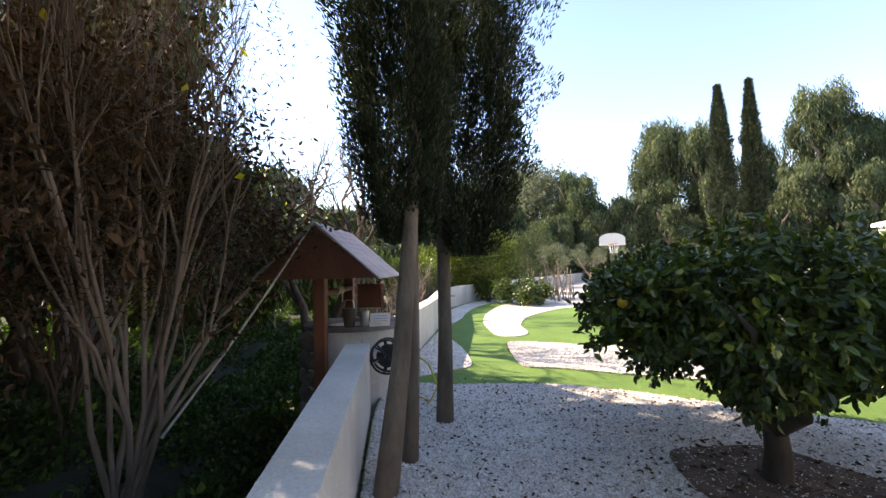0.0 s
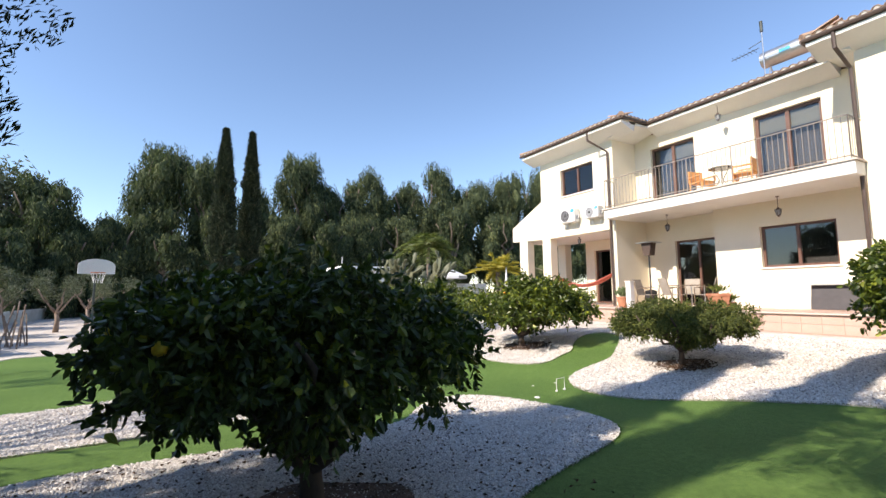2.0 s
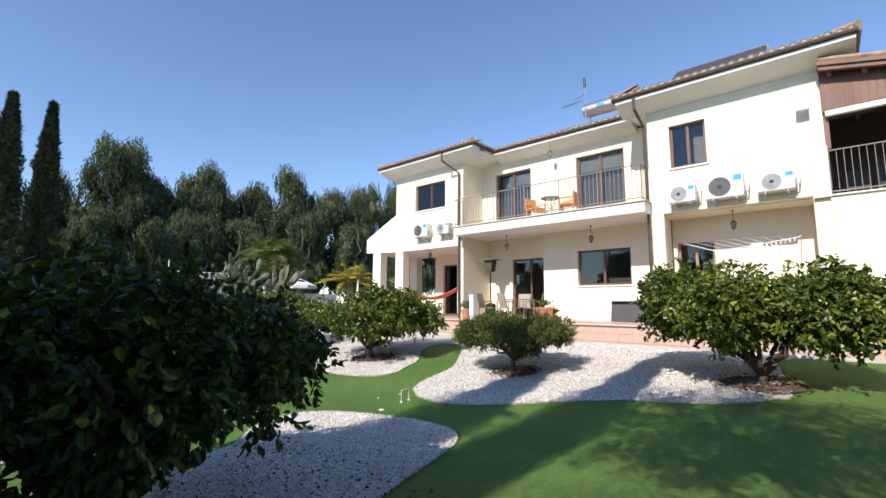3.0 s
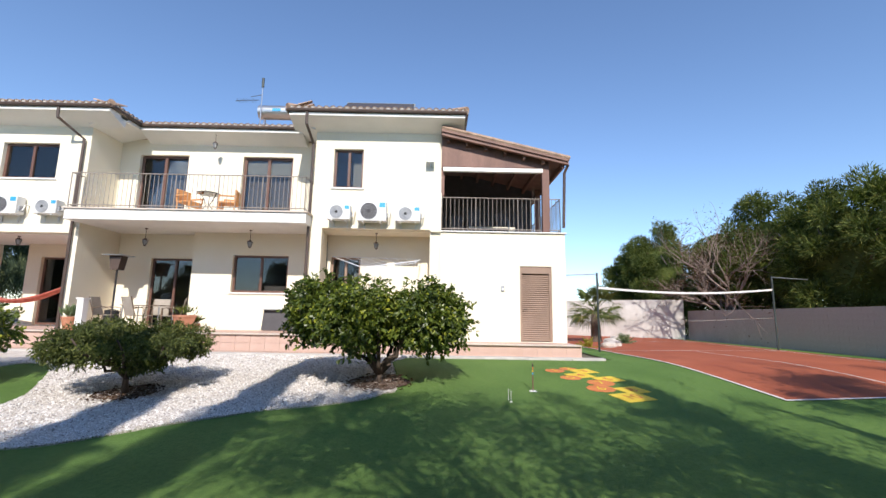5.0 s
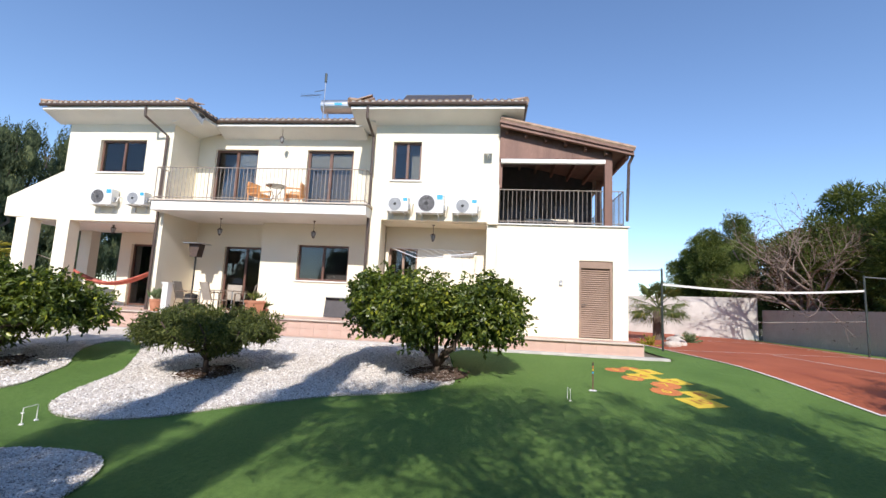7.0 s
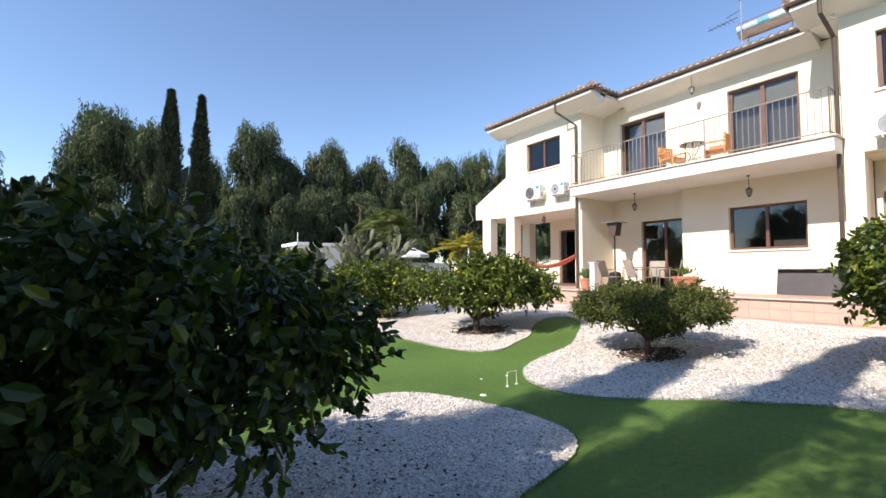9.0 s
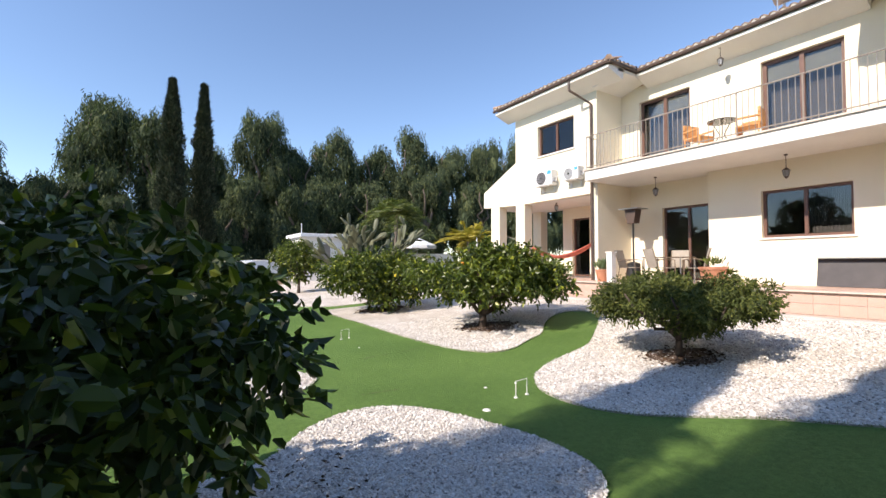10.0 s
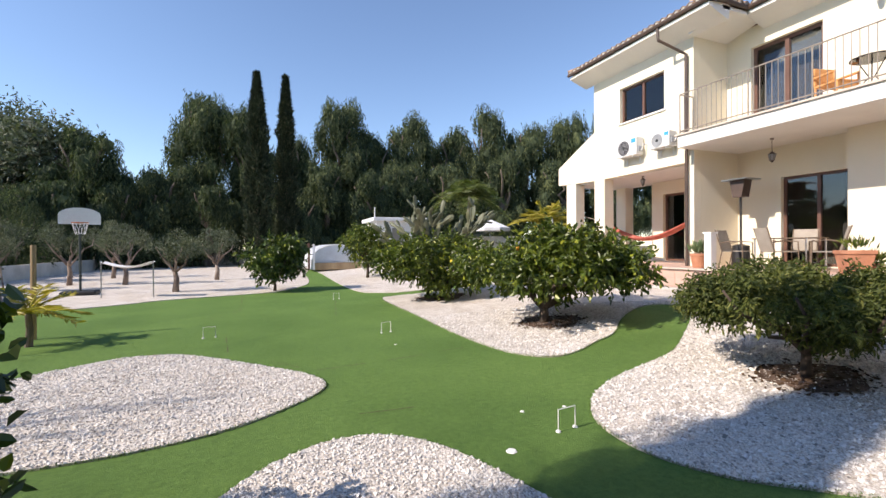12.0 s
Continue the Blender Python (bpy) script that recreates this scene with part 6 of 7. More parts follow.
def garden_chair(x, y, turn, label="metal-framed garden armchair with beige mesh seat"):
    t = thing("garden_chair", label, "chair", "garden chairs round the terrace table", (x, y, TERL))
    bm = bmesh.new()
    box(bm, -0.24, 0.22, -0.24, 0.24, 0.41, 0.43)
    part("seat", bm, CANVASB, t)
    bm = bmesh.new()
    prism(bm, [(0.22, 0.42), (0.25, 0.42), (0.38, 0.95), (0.35, 0.95)], "y", -0.24, 0.24)
    part("backrest", bm, CANVASB, t)
    for s in (-0.26, 0.26):
        bm = bmesh.new()
        tube(bm, [(-0.26, s, 0), (-0.24, s, 0.64), (0.02, s, 0.67), (0.28, s, 0.62)], 0.014, 6)
        tube(bm, [(0.3, s, 0), (0.22, s, 0.42), (0.38, s, 0.96)], 0.014, 6)
        part("side_frame", bm, WICKER, t)
    t.rotation_euler = (0, 0, turn)
    return t


garden_chair(13.1, 9.05, radians(150))
garden_chair(13.5, 8.35, radians(-60))
garden_chair(13.4, 10.2, radians(100))
garden_chair(14.5, 9.4, radians(10))
t = thing("terrace_table", "rectangular glass garden table with metal legs", "table", at=(13.9, 9.3, TERL))
bm = bmesh.new()
box(bm, -0.4, 0.4, -0.6, 0.6, 0.71, 0.735)
part("top", bm, WICKER, t, bevel=0.005)
for a in (-0.36, 0.36):
    for b in (-0.55, 0.55):
        bm = bmesh.new()
        tube(bm, [(a, b, 0), (a, b, 0.71)], 0.018, 6)
        part("leg", bm, STEEL, t)


def pot_plant(x, y, z, r, h, n, size, material, plant_h, label, seed, square=False):
    t = thing("potted_plant", label, "potted plant", at=(x, y, z))
    bm = bmesh.new()
    s = 4 if square else 20
    tube(bm, [(0, 0, 0), (0, 0, h * 0.86)], [r * 0.72, r], s, True)
    part("pot", bm, TERRA, t, "terracotta pot")
    bm = bmesh.new()
    tube(bm, [(0, 0, h * 0.86), (0, 0, h)], [r * 1.08, r * 1.08], s, True)
    part("rim", bm, TERRA, t)
    rk = np.random.default_rng(seed)
    p = np.stack([rk.normal(size=n) * r * 0.35, rk.normal(size=n) * r * 0.35, h + rk.uniform(0, plant_h * 0.5, n)], 1)
    way = p * [3.0, 3.0, 0] + rk.normal(size=(n, 3)) * 0.3 + [0, 0, 0.9]
    v, f = leaf_arrays(rk, p, way, size, size * 0.22)
    c = new("foliage", raw_mesh("foliage", v, f, material))
    c.parent = t


pot_plant(12.75, 10.72, TERL, 0.2, 0.36, 160, 0.26, L_BANANA, 0.2, "grey-green plant in a round terracotta pot", 91)
pot_plant(12.75, 7.52, TERL, 0.32, 0.46, 60, 0.17, L_CITRUS, 0.3, "leafy plant in a square terracotta planter", 92, True)
pot_plant(13.0, 7.35, TERL, 0.14, 0.22, 90, 0.2, L_HEDGE, 0.2, "small green plant in a terracotta pot", 93)
t = thing("low_pillar", "short white masonry pillar on the terrace edge", "pillar")
boxes("shaft", [(12.35, 12.55, 10.1, 10.28, TERL, TERL + 0.85)], WHITE, t, bevel=0.01)
boxes("cap", [(12.33, 12.57, 10.08, 10.3, TERL + 0.85, TERL + 0.89)], WHITE, t)
t = thing("folded_panel", "large dark grey panel leaning against the wall", "panel")
bm = bmesh.new()
prism(bm, [(14.6, TERL), (14.64, TERL), (14.79, TERL + 0.68), (14.75, TERL + 0.68)], "y", 4.72, 6.06)
part("board", bm, DARKPANEL, t)
bm = bmesh.new()
prism(bm, [(14.59, TERL + 0.66), (14.8, TERL + 0.68), (14.8, TERL + 0.7), (14.74, TERL + 0.7)], "y", 4.7, 6.08)
part("edge_trim", bm, GRILLE, t)

# hammock in the porch
t = thing("hammock", "red and white striped hammock slung in the porch", "hammock")
rows_, N, M = [], 28, 6
bm = bmesh.new()
for i in range(N + 1):
    s = i / N
    row = []
    for j in range(M + 1):
        q = j / M - 0.5
        wide = 0.5 * math.sin(math.pi * min(max(s, 0.02), 0.98)) ** 0.6
        row.append(bm.verts.new((14.6 + q * 2 * wide * 0.6, 16.1 - 3.9 * s, 2.45 - 0.72 * (1 - (2 * s - 1) ** 2) + 0.9 * q * q * wide)))
    rows_.append(row)
for a, b in zip(rows_, rows_[1:]):
    for j in range(M):
        bm.faces.new((a[j], a[j + 1], b[j + 1], b[j]))
cl = part("cloth", bm, HAMM, t, smooth=True)
cl.modifiers.new("thick", "SOLIDIFY").thickness = 0.012
bm = bmesh.new()
tube(bm, [(14.6, 16.1, 2.45), (13.9, 16.6, 2.75)], 0.012, 5), tube(bm, [(14.6, 12.2, 2.45), (15.0, 11.7, 2.7)], 0.012, 5)
part("cord", bm, ROPE, t)

# drying rack in the recess
t = thing("drying_rack", "folding white clothes airer fixed in the recess", "clothes airer")
bm = bmesh.new()
tube(bm, [(14.6, 3.85, 3.45), (13.3, 2.75, 3.0), (13.0, 2.45, 2.95)], 0.014, 6)
tube(bm, [(13.0, 2.45, 2.95), (13.3, 0.95, 3.2)], 0.014, 6)
tube(bm, [(14.6, 3.85, 3.45), (14.6, 0.95, 3.4)], 0.01, 6)
tube(bm, [(13.3, 0.95, 3.2), (14.6, 0.95, 3.4)], 0.01, 6)
part("frame", bm, CLOTHW, t)
bm = bmesh.new()
for k in range(7):
    s = k / 7
    tube(bm, [(14.6, 3.5 - s * 2.4, 3.44), (13.05 + s * 0.2, 2.35 - s * 1.3, 2.97 + s * 0.2)], 0.005, 4)
for k in range(16):
    s = k / 16
    x, y, z = 13.02 + 0.28 * s, 2.4 - 1.45 * s, 2.95 + 0.25 * s
    box(bm, x - 0.004, x + 0.004, y - 0.012, y + 0.012, z - 0.08, z)
part("line", bm, CLOTHW, t)

# ---- things on the lawn ----
def hoop(x, y, dx, dy, w=0.2, h=0.19):
    t = thing("croquet_hoop", "small white wire hoop on round feet in the turf", "croquet hoop", "croquet hoops on the lawn", (x, y, g(x)))
    bm = bmesh.new()
    tube(bm, [(0, 0, 0.005), (0, 0, h), (w * dx, w * dy, h), (w * dx, w * dy, 0.005)], 0.005, 6)
    part("wire", bm, WHITE, t)
    for a in (0, w):
        bm = bmesh.new()
        tube(bm, [(a * dx, a * dy, 0.001), (a * dx, a * dy, 0.014)], [0.024, 0.02], 12)
        part("foot", bm, WHITE, t)


hoop(4.785, 5.834, 0.99, 0.14)
hoop(4.46, 10.68, 0.95, 0.3)
hoop(1.46, 11.5, 0.98, 0.1)
hoop(4.4, 16.4, 0.9, 0.4)
hoop(7.7, -0.92, 1.0, 0.12, 0.16)
t = thing("croquet_stick", "thin striped peg standing on a white foot in the turf", "croquet peg", at=(8.45, -1.45, g(8.45)))
bm = bmesh.new()
tube(bm, [(0, 0, 0.01), (0, 0, 0.5)], 0.012, 8)
part("peg", bm, WOODV, t)
for k, m_ in enumerate((BLUE, YELLOW, REDP, BLACK)):
    bm = bmesh.new()
    tube(bm, [(0, 0, 0.3 + k * 0.05), (0, 0, 0.335 + k * 0.05)], 0.0135, 8)
    part("band", bm, m_, t)
bm = bmesh.new()
tube(bm, [(0, 0, 0.001), (0, 0, 0.012)], [0.07, 0.06], 14)
part("foot", bm, WHITE, t)
t = thing("turf_marker", "small white plastic marker lying on the turf", "marker", at=(4.233, 5.677, 0.0))
bm = bmesh.new()
tube(bm, [(0, 0, 0.002), (0, 0, 0.012)], [0.045, 0.035], 7)
part("disc", bm, WHITE, t)
for x, y in ((4.43, 9.64), (4.75, 6.35), (5.2, 6.3)):
    bm = bmesh.new()
    tube(bm, [(x, y, g(x) + 0.001), (x, y, g(x) + 0.008)], [0.022, 0.018], 7)
    ob = part("marker_dot", bm, WHITE, None)
    tagged(ob, "tiny white disc on the turf", "marker")

# seams in the turf
for pts in ([(2.55, 9.31), (3.07, 8.6), (4.05, 8.72), (4.9, 8.9), (5.35, 9.01)], [(1.83, 11.42), (1.97, 9.9)], [(1.31, 13.78), (1.89, 14.95), (1.78, 18.9)], [(4.0, 13.2), (4.4, 16.0)], [(3.3, 6.9), (4.1, 6.85)]):
    bm = bmesh.new()
    for p, q in zip(pts, pts[1:]):
        d = Vector((q[0] - p[0], q[1] - p[1])).normalized()
        m_ = max(1, int(math.hypot(q[0] - p[0], q[1] - p[1]) / 0.25))
        for i in range(m_):
            if i % 3 == 2:
                continue
            a_, b_ = [(p[0] + (q[0] - p[0]) * s, p[1] + (q[1] - p[1]) * s) for s in (i / m_, (i + 1) / m_)]
            vv = [bm.verts.new((c[0] - d.y * w_, c[1] + d.x * w_, g(c[0]) + 0.004)) for c, w_ in ((a_, -0.004), (b_, -0.006), (b_, 0.006), (a_, 0.004))]
            bm.faces.new(vv)
    structure("turf_seam", bm, SOIL, "narrow dark seam between turf strips")

# hopscotch
AX = Vector((-0.945, -0.326, 0))
AY = Vector((-0.326, 0.945, 0))
DECK = [((10.32, -2.35), "1", 0, 0.34), ((10.56, -2.72), "2", 0, 0.3), ((10.3, -3.0), "3", 1, 0.42), ((9.84, -2.78), "4", 1, 0.42), ((9.6, -2.5), "5", 0, 0.34), ((9.5, -3.26), "5", 1, 0.42), ((9.17, -2.98), "7", 0, 0.42),
        ((8.7, -2.81), "6", 0, 0.42), ((8.62, -3.37), "8", 1, 0.42), ((8.12, -3.16), "10", 1, 0.5)]
hop = thing("hopscotch", "faded yellow and orange hopscotch painted on the turf", "painted game")
for n_, ((x, y), s_, yel, w_) in enumerate(DECK):
    bm = bmesh.new()
    if yel:
        q = [Vector((x, y, 0)) + AX * a * w_ * 0.55 + AY * b * w_ * 0.62 for a, b in ((-1, -1), (1, -1), (1, 1), (-1, 1))]
    else:
        q = [Vector((x, y, 0)) + AX * w_ * 0.62 * math.cos(k * math.pi / 10) * (1 + 0.1 * math.sin(k * 3)) + AY * w_ * 0.66 * math.sin(k * math.pi / 10) for k in range(20)]
    vv = [bm.verts.new((p.x, p.y, g(p.x) + 0.004 + n_ * 0.0004)) for p in q]
    bm.faces.new(vv)
    part("patch", bm, YELLOW if yel else REDP, hop)
    cu = bpy.data.curves.new("digit", "FONT")
    cu.body, cu.size, cu.align_x, cu.align_y, cu.extrude = s_, 0.36, "CENTER", "CENTER", 0.0005
    tmp = new("digit", cu)
    me = bpy.data.meshes.new_from_object(tmp)
    bpy.data.objects.remove(tmp)
    me.materials.clear()
    me.materials.append(REDP if yel else YELLOW)
    d = new("digit", me)
    d.parent = hop
    slope = (g(x + 0.1) - g(x - 0.1)) / 0.2
    d.matrix_basis = Matrix.Translation((x, y, g(x) + 0.0115)) @ Matrix.Rotation(-math.atan(slope), 4, "Y") @ Matrix.Rotation(math.atan2(-AX.x, AX.y) + math.pi / 2 + 1.57, 4, "Z")

# mulch rings under the trees
for x, y, r in ((0.45, 3.7, 0.72), (8.9, 1.45, 0.62), (7.5, 9.75, 0.6), (7.85, 5.62, 0.5), (7.2, 14.6, 0.7)):
    rk = np.random.default_rng(int(x * 10))
    ring = [(x + r * (1 + 0.12 * math.sin(3 * a + x)) * math.cos(a), y + r * 0.9 * (1 + 0.1 * math.cos(4 * a)) * math.sin(a)) for a in [2 * math.pi * k / 36 for k in range(36)]]
    laid("mulch", ring, SOIL, 0.03, "dark mulch ring under the tree")
    n = 260
    a, q = rk.uniform(0, 2 * np.pi, n), np.sqrt(rk.random(n)) * r * 1.25
    px = x + q * np.cos(a)
    p = np.stack([px, y + q * np.sin(a) * 0.9, np.array([g(v) for v in px]) + 0.036], 1)
    way = rk.normal(size=(n, 3)) * [1, 1, 0.15]
    v, f = leaf_arrays(rk, p, way, 0.06, 0.03, 0.1)
    tagged(new("fallen_leaf", raw_mesh("fallen_leaf", v, f, L_BROWN)), "dry leaves fallen on the mulch", "fallen leaves", kind="stuff")

rk = np.random.default_rng(88)
P = rk.uniform((-3.2, 0.3), (2.6, 5.6), (2600, 2))
P = P[np.hypot(P[:, 0] - 0.3, P[:, 1] - 3.6) > 0.6]
P = P[P[:, 0] > -3.0 - (P[:, 1] - 3.7) * 0.72]
p = np.stack([P[:, 0], P[:, 1], np.full(len(P), 0.034)], 1)
v, f = leaf_arrays(rk, p, rk.normal(size=p.shape) * [1, 1, 0.2], 0.045, 0.02, 0.2)
tagged(new("fallen_leaf", raw_mesh("fallen_leaf", v, f, L_BROWN)), "brown leaves scattered over the gravel", "fallen leaves", kind="stuff")
# court net
t = thing("volleyball_net", "plain net tape strung between two dark steel posts", "net")
zc = g(14)
for x, y, top in ((15.1, -5.12, 3.12), (17.4, -12.94, 3.35)):
    bm = bmesh.new()
    tube(bm, [(x, y, 0.4), (x, y, top)], 0.035, 8)
    part("post", bm, DARKPOLE, t)
    s = 1 if y > -8 else -1
    bm = bmesh.new()
    tube(bm, [(x, y, top - 0.05), (x, y + s * 1.45, top - 0.12)], 0.02, 6)
    part("arm", bm, STEEL, t)
bm = bmesh.new()
a_, b_ = Vector((15.1, -5.12, 2.6)), Vector((17.4, -12.94, 2.8))
cols = []
for k in range(15):
    p = a_.lerp(b_, k / 14) - Vector((0, 0, 0.16 * math.sin(math.pi * k / 14)))
    cols.append((bm.verts.new((p.x, p.y, p.z - 0.035)), bm.verts.new((p.x, p.y, p.z + 0.035))))
for p, q in zip(cols, cols[1:]):
    bm.faces.new((p[0], q[0], q[1], p[1]))
tp = part("tape", bm, NETM, t, "white top tape of the net")
tp.modifiers.new("thick", "SOLIDIFY").thickness = 0.01
bm = bmesh.new()
tube(bm, [a_ - Vector((0, 0, 1.1)), a_.lerp(b_, 0.5) - Vector((0, 0, 1.18)), b_ - Vector((0, 0, 1.1))], 0.006, 4)
part("lower_cord", bm, ROPE, t)


def palm(name, label, x, y, z, trunk, n, length, droop, material, seed, width=0.05, per=26, lift=1.0, r0=0.14):
    rk = np.random.default_rng(seed)
    t = thing(name, label, "palm")
    bm = bmesh.new()
    tube(bm, [(x, y, z - 0.05), (x + 0.02, y, z + trunk * 0.5), (x, y, z + trunk)], [r0 * 1.2, r0, r0 * 0.9], 10)
    part("trunk", bm, BARK, t)
    P, W = [], []
    stems = bmesh.new()
    for k in range(n):
        a = 2 * math.pi * k / n * 2.4 + rk.uniform(-0.2, 0.2)
        e = rk.uniform(0.1, 1.25) * lift
        d = np.array([math.cos(a) * math.cos(e), math.sin(a) * math.cos(e), math.sin(e)])
        L = length * rk.uniform(0.8, 1.1)
        pts = []
        for i in range(9):
            s = i / 8
            pts.append(np.array([x, y, z + trunk]) + d * L * s - np.array([0, 0, droop * L * s * s]))
        tube(stems, pts, [0.02 * (1 - i / 10) for i in range(9)], 4, False)
        side = np.cross(d, [0, 0, 1.0])
        side /= max(np.linalg.norm(side), 1e-6)
        for i in range(per):
            s = 0.15 + 0.85 * i / per
            j = s * 8
            q = pts[min(int(j), 7)] * (1 - (j - int(j))) + pts[min(int(j) + 1, 8)] * (j - int(j))
            for sg in (-1, 1):
                P.append(q)
                W.append(side * sg * 0.9 + d * 0.55 + np.array([0, 0, -0.35 * droop * 2]) + rk.normal(size=3) * 0.1)
    part("frond_stem", stems, material, t)
    v, f = leaf_arrays(rk, np.array(P), np.array(W), length * 0.26, width, 0.05)
    c = new("fronds", raw_mesh("fronds", v, f, material))
    c.parent = t
    return t




def fan_palm(x, y, z, trunk, n, seed):
    rk = np.random.default_rng(seed)
    t = thing("fan_palm", "bushy fan palm with grey-green fans beside the court", "palm")
    bm = bmesh.new()
    tube(bm, [(x, y, z - 0.05), (x + 0.03, y, z + trunk * 0.5), (x, y, z + trunk)], [0.26, 0.22, 0.2], 10)
    part("trunk", bm, BARK, t)
    stems, V, F = bmesh.new(), [], []
    for k in range(n):
        a, e = 2.4 * k + rk.uniform(-0.2, 0.2), rk.uniform(-0.55, 1.35)
        d = np.array([math.cos(a) * math.cos(e), math.sin(a) * math.cos(e), math.sin(e)])
        o = np.array([x, y, z + trunk])
        q = o + d * rk.uniform(0.7, 1.0)
        tube(stems, [o, o * 0.5 + q * 0.5 + np.array([0, 0, 0.05]), q], 0.016, 4)
        side = unit(np.cross(d, np.array([0, 0, 1.0]) + rk.normal(size=3) * 0.2))
        up = np.cross(side, d)
        for i in range(-9, 10):
            b = math.radians(i * 11)
            w = unit(d * math.cos(b) + side * math.sin(b))
            across = np.cross(w, up) * 0.026
            L = 0.75 * (1 - 0.02 * abs(i)) * rk.uniform(0.9, 1.08)
            drop = np.array([0, 0, -0.16 * rk.uniform(0.6, 1.5)])
            s = len(V)
            V += [q, q + w * L * 0.55 + across + up * 0.01, q + w * L + drop, q + w * L * 0.55 - across]
            F.append((s, s + 1, s + 2, s + 3))
    part("frond_stem", stems, L_PALM, t)
    c = new("crown", raw_mesh("crown", np.array(V), np.array(F), L_PALM))
    c.parent = t


fan_palm(21.5, -7.3, 0.4, 1.5, 44, 601)
palm("queen_palm", "feathery palm with long arching fronds", 15.4, 30.0, 0.3, 4.7, 40, 2.9, 0.72, L_QUEEN, 602, 0.05, 40, 1.25)
palm("yellow_palm", "palm with yellowing arching fronds near the porch", 17.4, 24.0, 0.3, 2.6, 22, 2.1, 0.45, L_YPALM, 603, 0.08, 28, 1.15)
palm("yellow_palm", "small palm with bright yellow fronds in the lawn", -1.1, 11.9, 0.0, 0.55, 14, 0.85, 0.4, L_YPALM, 604, 0.035, 22, 1.0, 0.05)
palm("agave", "low pale agave rosette by the court wall", 20.8, -8.4, 0.35, 0.1, 22, 0.55, 0.1, L_BANANA, 605, 0.05, 10, 1.0, 0.08)
palm("lavender_clump", "low yellow-green clump by the court", 17.6, -5.6, 0.35, 0.05, 26, 0.5, 0.1, L_YPALM, 606, 0.03, 12, 1.1, 0.05)
for k in range(14):
    rk = np.random.default_rng(620 + k)
    t = thing("white_rock", "rough white limestone rock edging the planting", "rock", "white rocks by the court", (17.2 + k * 0.42, -6.3 - 0.17 * k + rk.uniform(-0.15, 0.15), g(14)))
    bm = bmesh.new()
    bmesh.ops.create_icosphere(bm, subdivisions=2, radius=rk.uniform(0.16, 0.3))
    for v in bm.verts:
        v.co = v.co * (1 + 0.35 * noise.noise(v.co * 4 + Vector((k, 0, 0))))
        v.co.z = v.co.z * 0.7 + 0.08
    part("stone", bm, GRAVEL, t)

t = thing("support_post", "weathered wooden stake beside the small yellow palm", "post", at=(-1.3, 12.6, 0))
bm = bmesh.new()
tube(bm, [(0, 0, -0.02), (0.01, 0, 1.66)], 0.045, 8)
part("stake", bm, POST, t)

# prickly pear
t = thing("prickly_pear_cactus", "large branching cactus of broad grey-green pads", "cactus")
rk = np.random.default_rng(640)


def pad(base, way, length, width):
    """A thick flat pad, its rim rounded."""
    side = way.cross(Vector(rk.normal(size=3))).normalized()
    face = way.cross(side)
    bm = bmesh.new()
    rings = []
    for thick, shrink in ((-0.035, 0.8), (-0.012, 1.0), (0.012, 1.0), (0.035, 0.8)):
        rings.append([bm.verts.new(base + way * length * (0.5 - 0.5 * shrink * math.cos(a)) + side * width * 0.5 * shrink * math.sin(a) * (0.78 - 0.3 * math.cos(a)) + face * thick) for a in [2 * math.pi * i / 14 for i in range(14)]])
    for p, q in zip(rings, rings[1:]):
        for i in range(14):
            bm.faces.new((p[i], p[(i + 1) % 14], q[(i + 1) % 14], q[i]))
    bm.faces.new(rings[0][::-1]), bm.faces.new(rings[-1])
    part("pad", bm, CACTUS, t, smooth=True)
    return base + way * length * 0.93


grown = []
for k in range(9):
    a = 2 * math.pi * k / 9
    start = Vector((10.3 + 0.75 * math.cos(a), 23.0 + 0.6 * math.sin(a), 0.25))
    grown.append((start, Vector((0.45 * math.cos(a), 0.45 * math.sin(a), 1)).normalized(), 0))
while grown:
    base, way, level = grown.pop(0)
    size = (0.95, 0.92, 0.85, 0.8, 0.6)[level] * rk.uniform(0.85, 1.2)
    tip = pad(base, way, size, size * rk.uniform(0.34, 0.48))
    if level < 4:
        for _ in range(2 if level < 3 else int(rk.integers(0, 2))):
            out = Vector((tip.x - 10.3, tip.y - 23.0, 0)) * 0.1
            grown.append((tip - way * 0.06, (way + out + Vector(rk.normal(size=3)) * 0.42 + Vector((0, 0, 0.12))).normalized(), level + 1))

# basketball stand
t = thing("basketball_stand", "white basketball backboard with hoop on a dark pole", "basketball hoop")
BX, BY = -3.28, 21.05
bdir = Vector((0.32, -0.95, 0)).normalized()
bs = Vector((-bdir.y, bdir.x, 0))
bm = bmesh.new()
outline = [(-0.56, 0), (0.56, 0), (0.56, 0.3)] + [(0.56 * math.cos(a), 0.3 + 0.26 * math.sin(a)) for a in [math.pi * k / 12 for k in range(1, 12)]] + [(-0.56, 0.3)]
lo, hi = [], []
for s, z in outline:
    p = Vector((BX, BY, 2.42 + z)) + bs * s
    lo.append(bm.verts.new(p)), hi.append(bm.verts.new(p - bdir * 0.04))
bm.faces.new(lo), bm.faces.new(hi[::-1])
for k in range(len(lo)):
    j = (k + 1) % len(lo)
    bm.faces.new((lo[k], hi[k], hi[j], lo[j]))
part("backboard", bm, WHITE, t, "white rounded backboard")
bm = bmesh.new()
c = Vector((BX, BY, 2.46)) + bdir * 0.26
tube(bm, [c + bdir * 0.22 * math.cos(a * math.pi / 10) + bs * 0.22 * math.sin(a * math.pi / 10) for a in range(21)], 0.012, 6, False)
part("rim", bm, REDP, t, "orange-red metal rim")
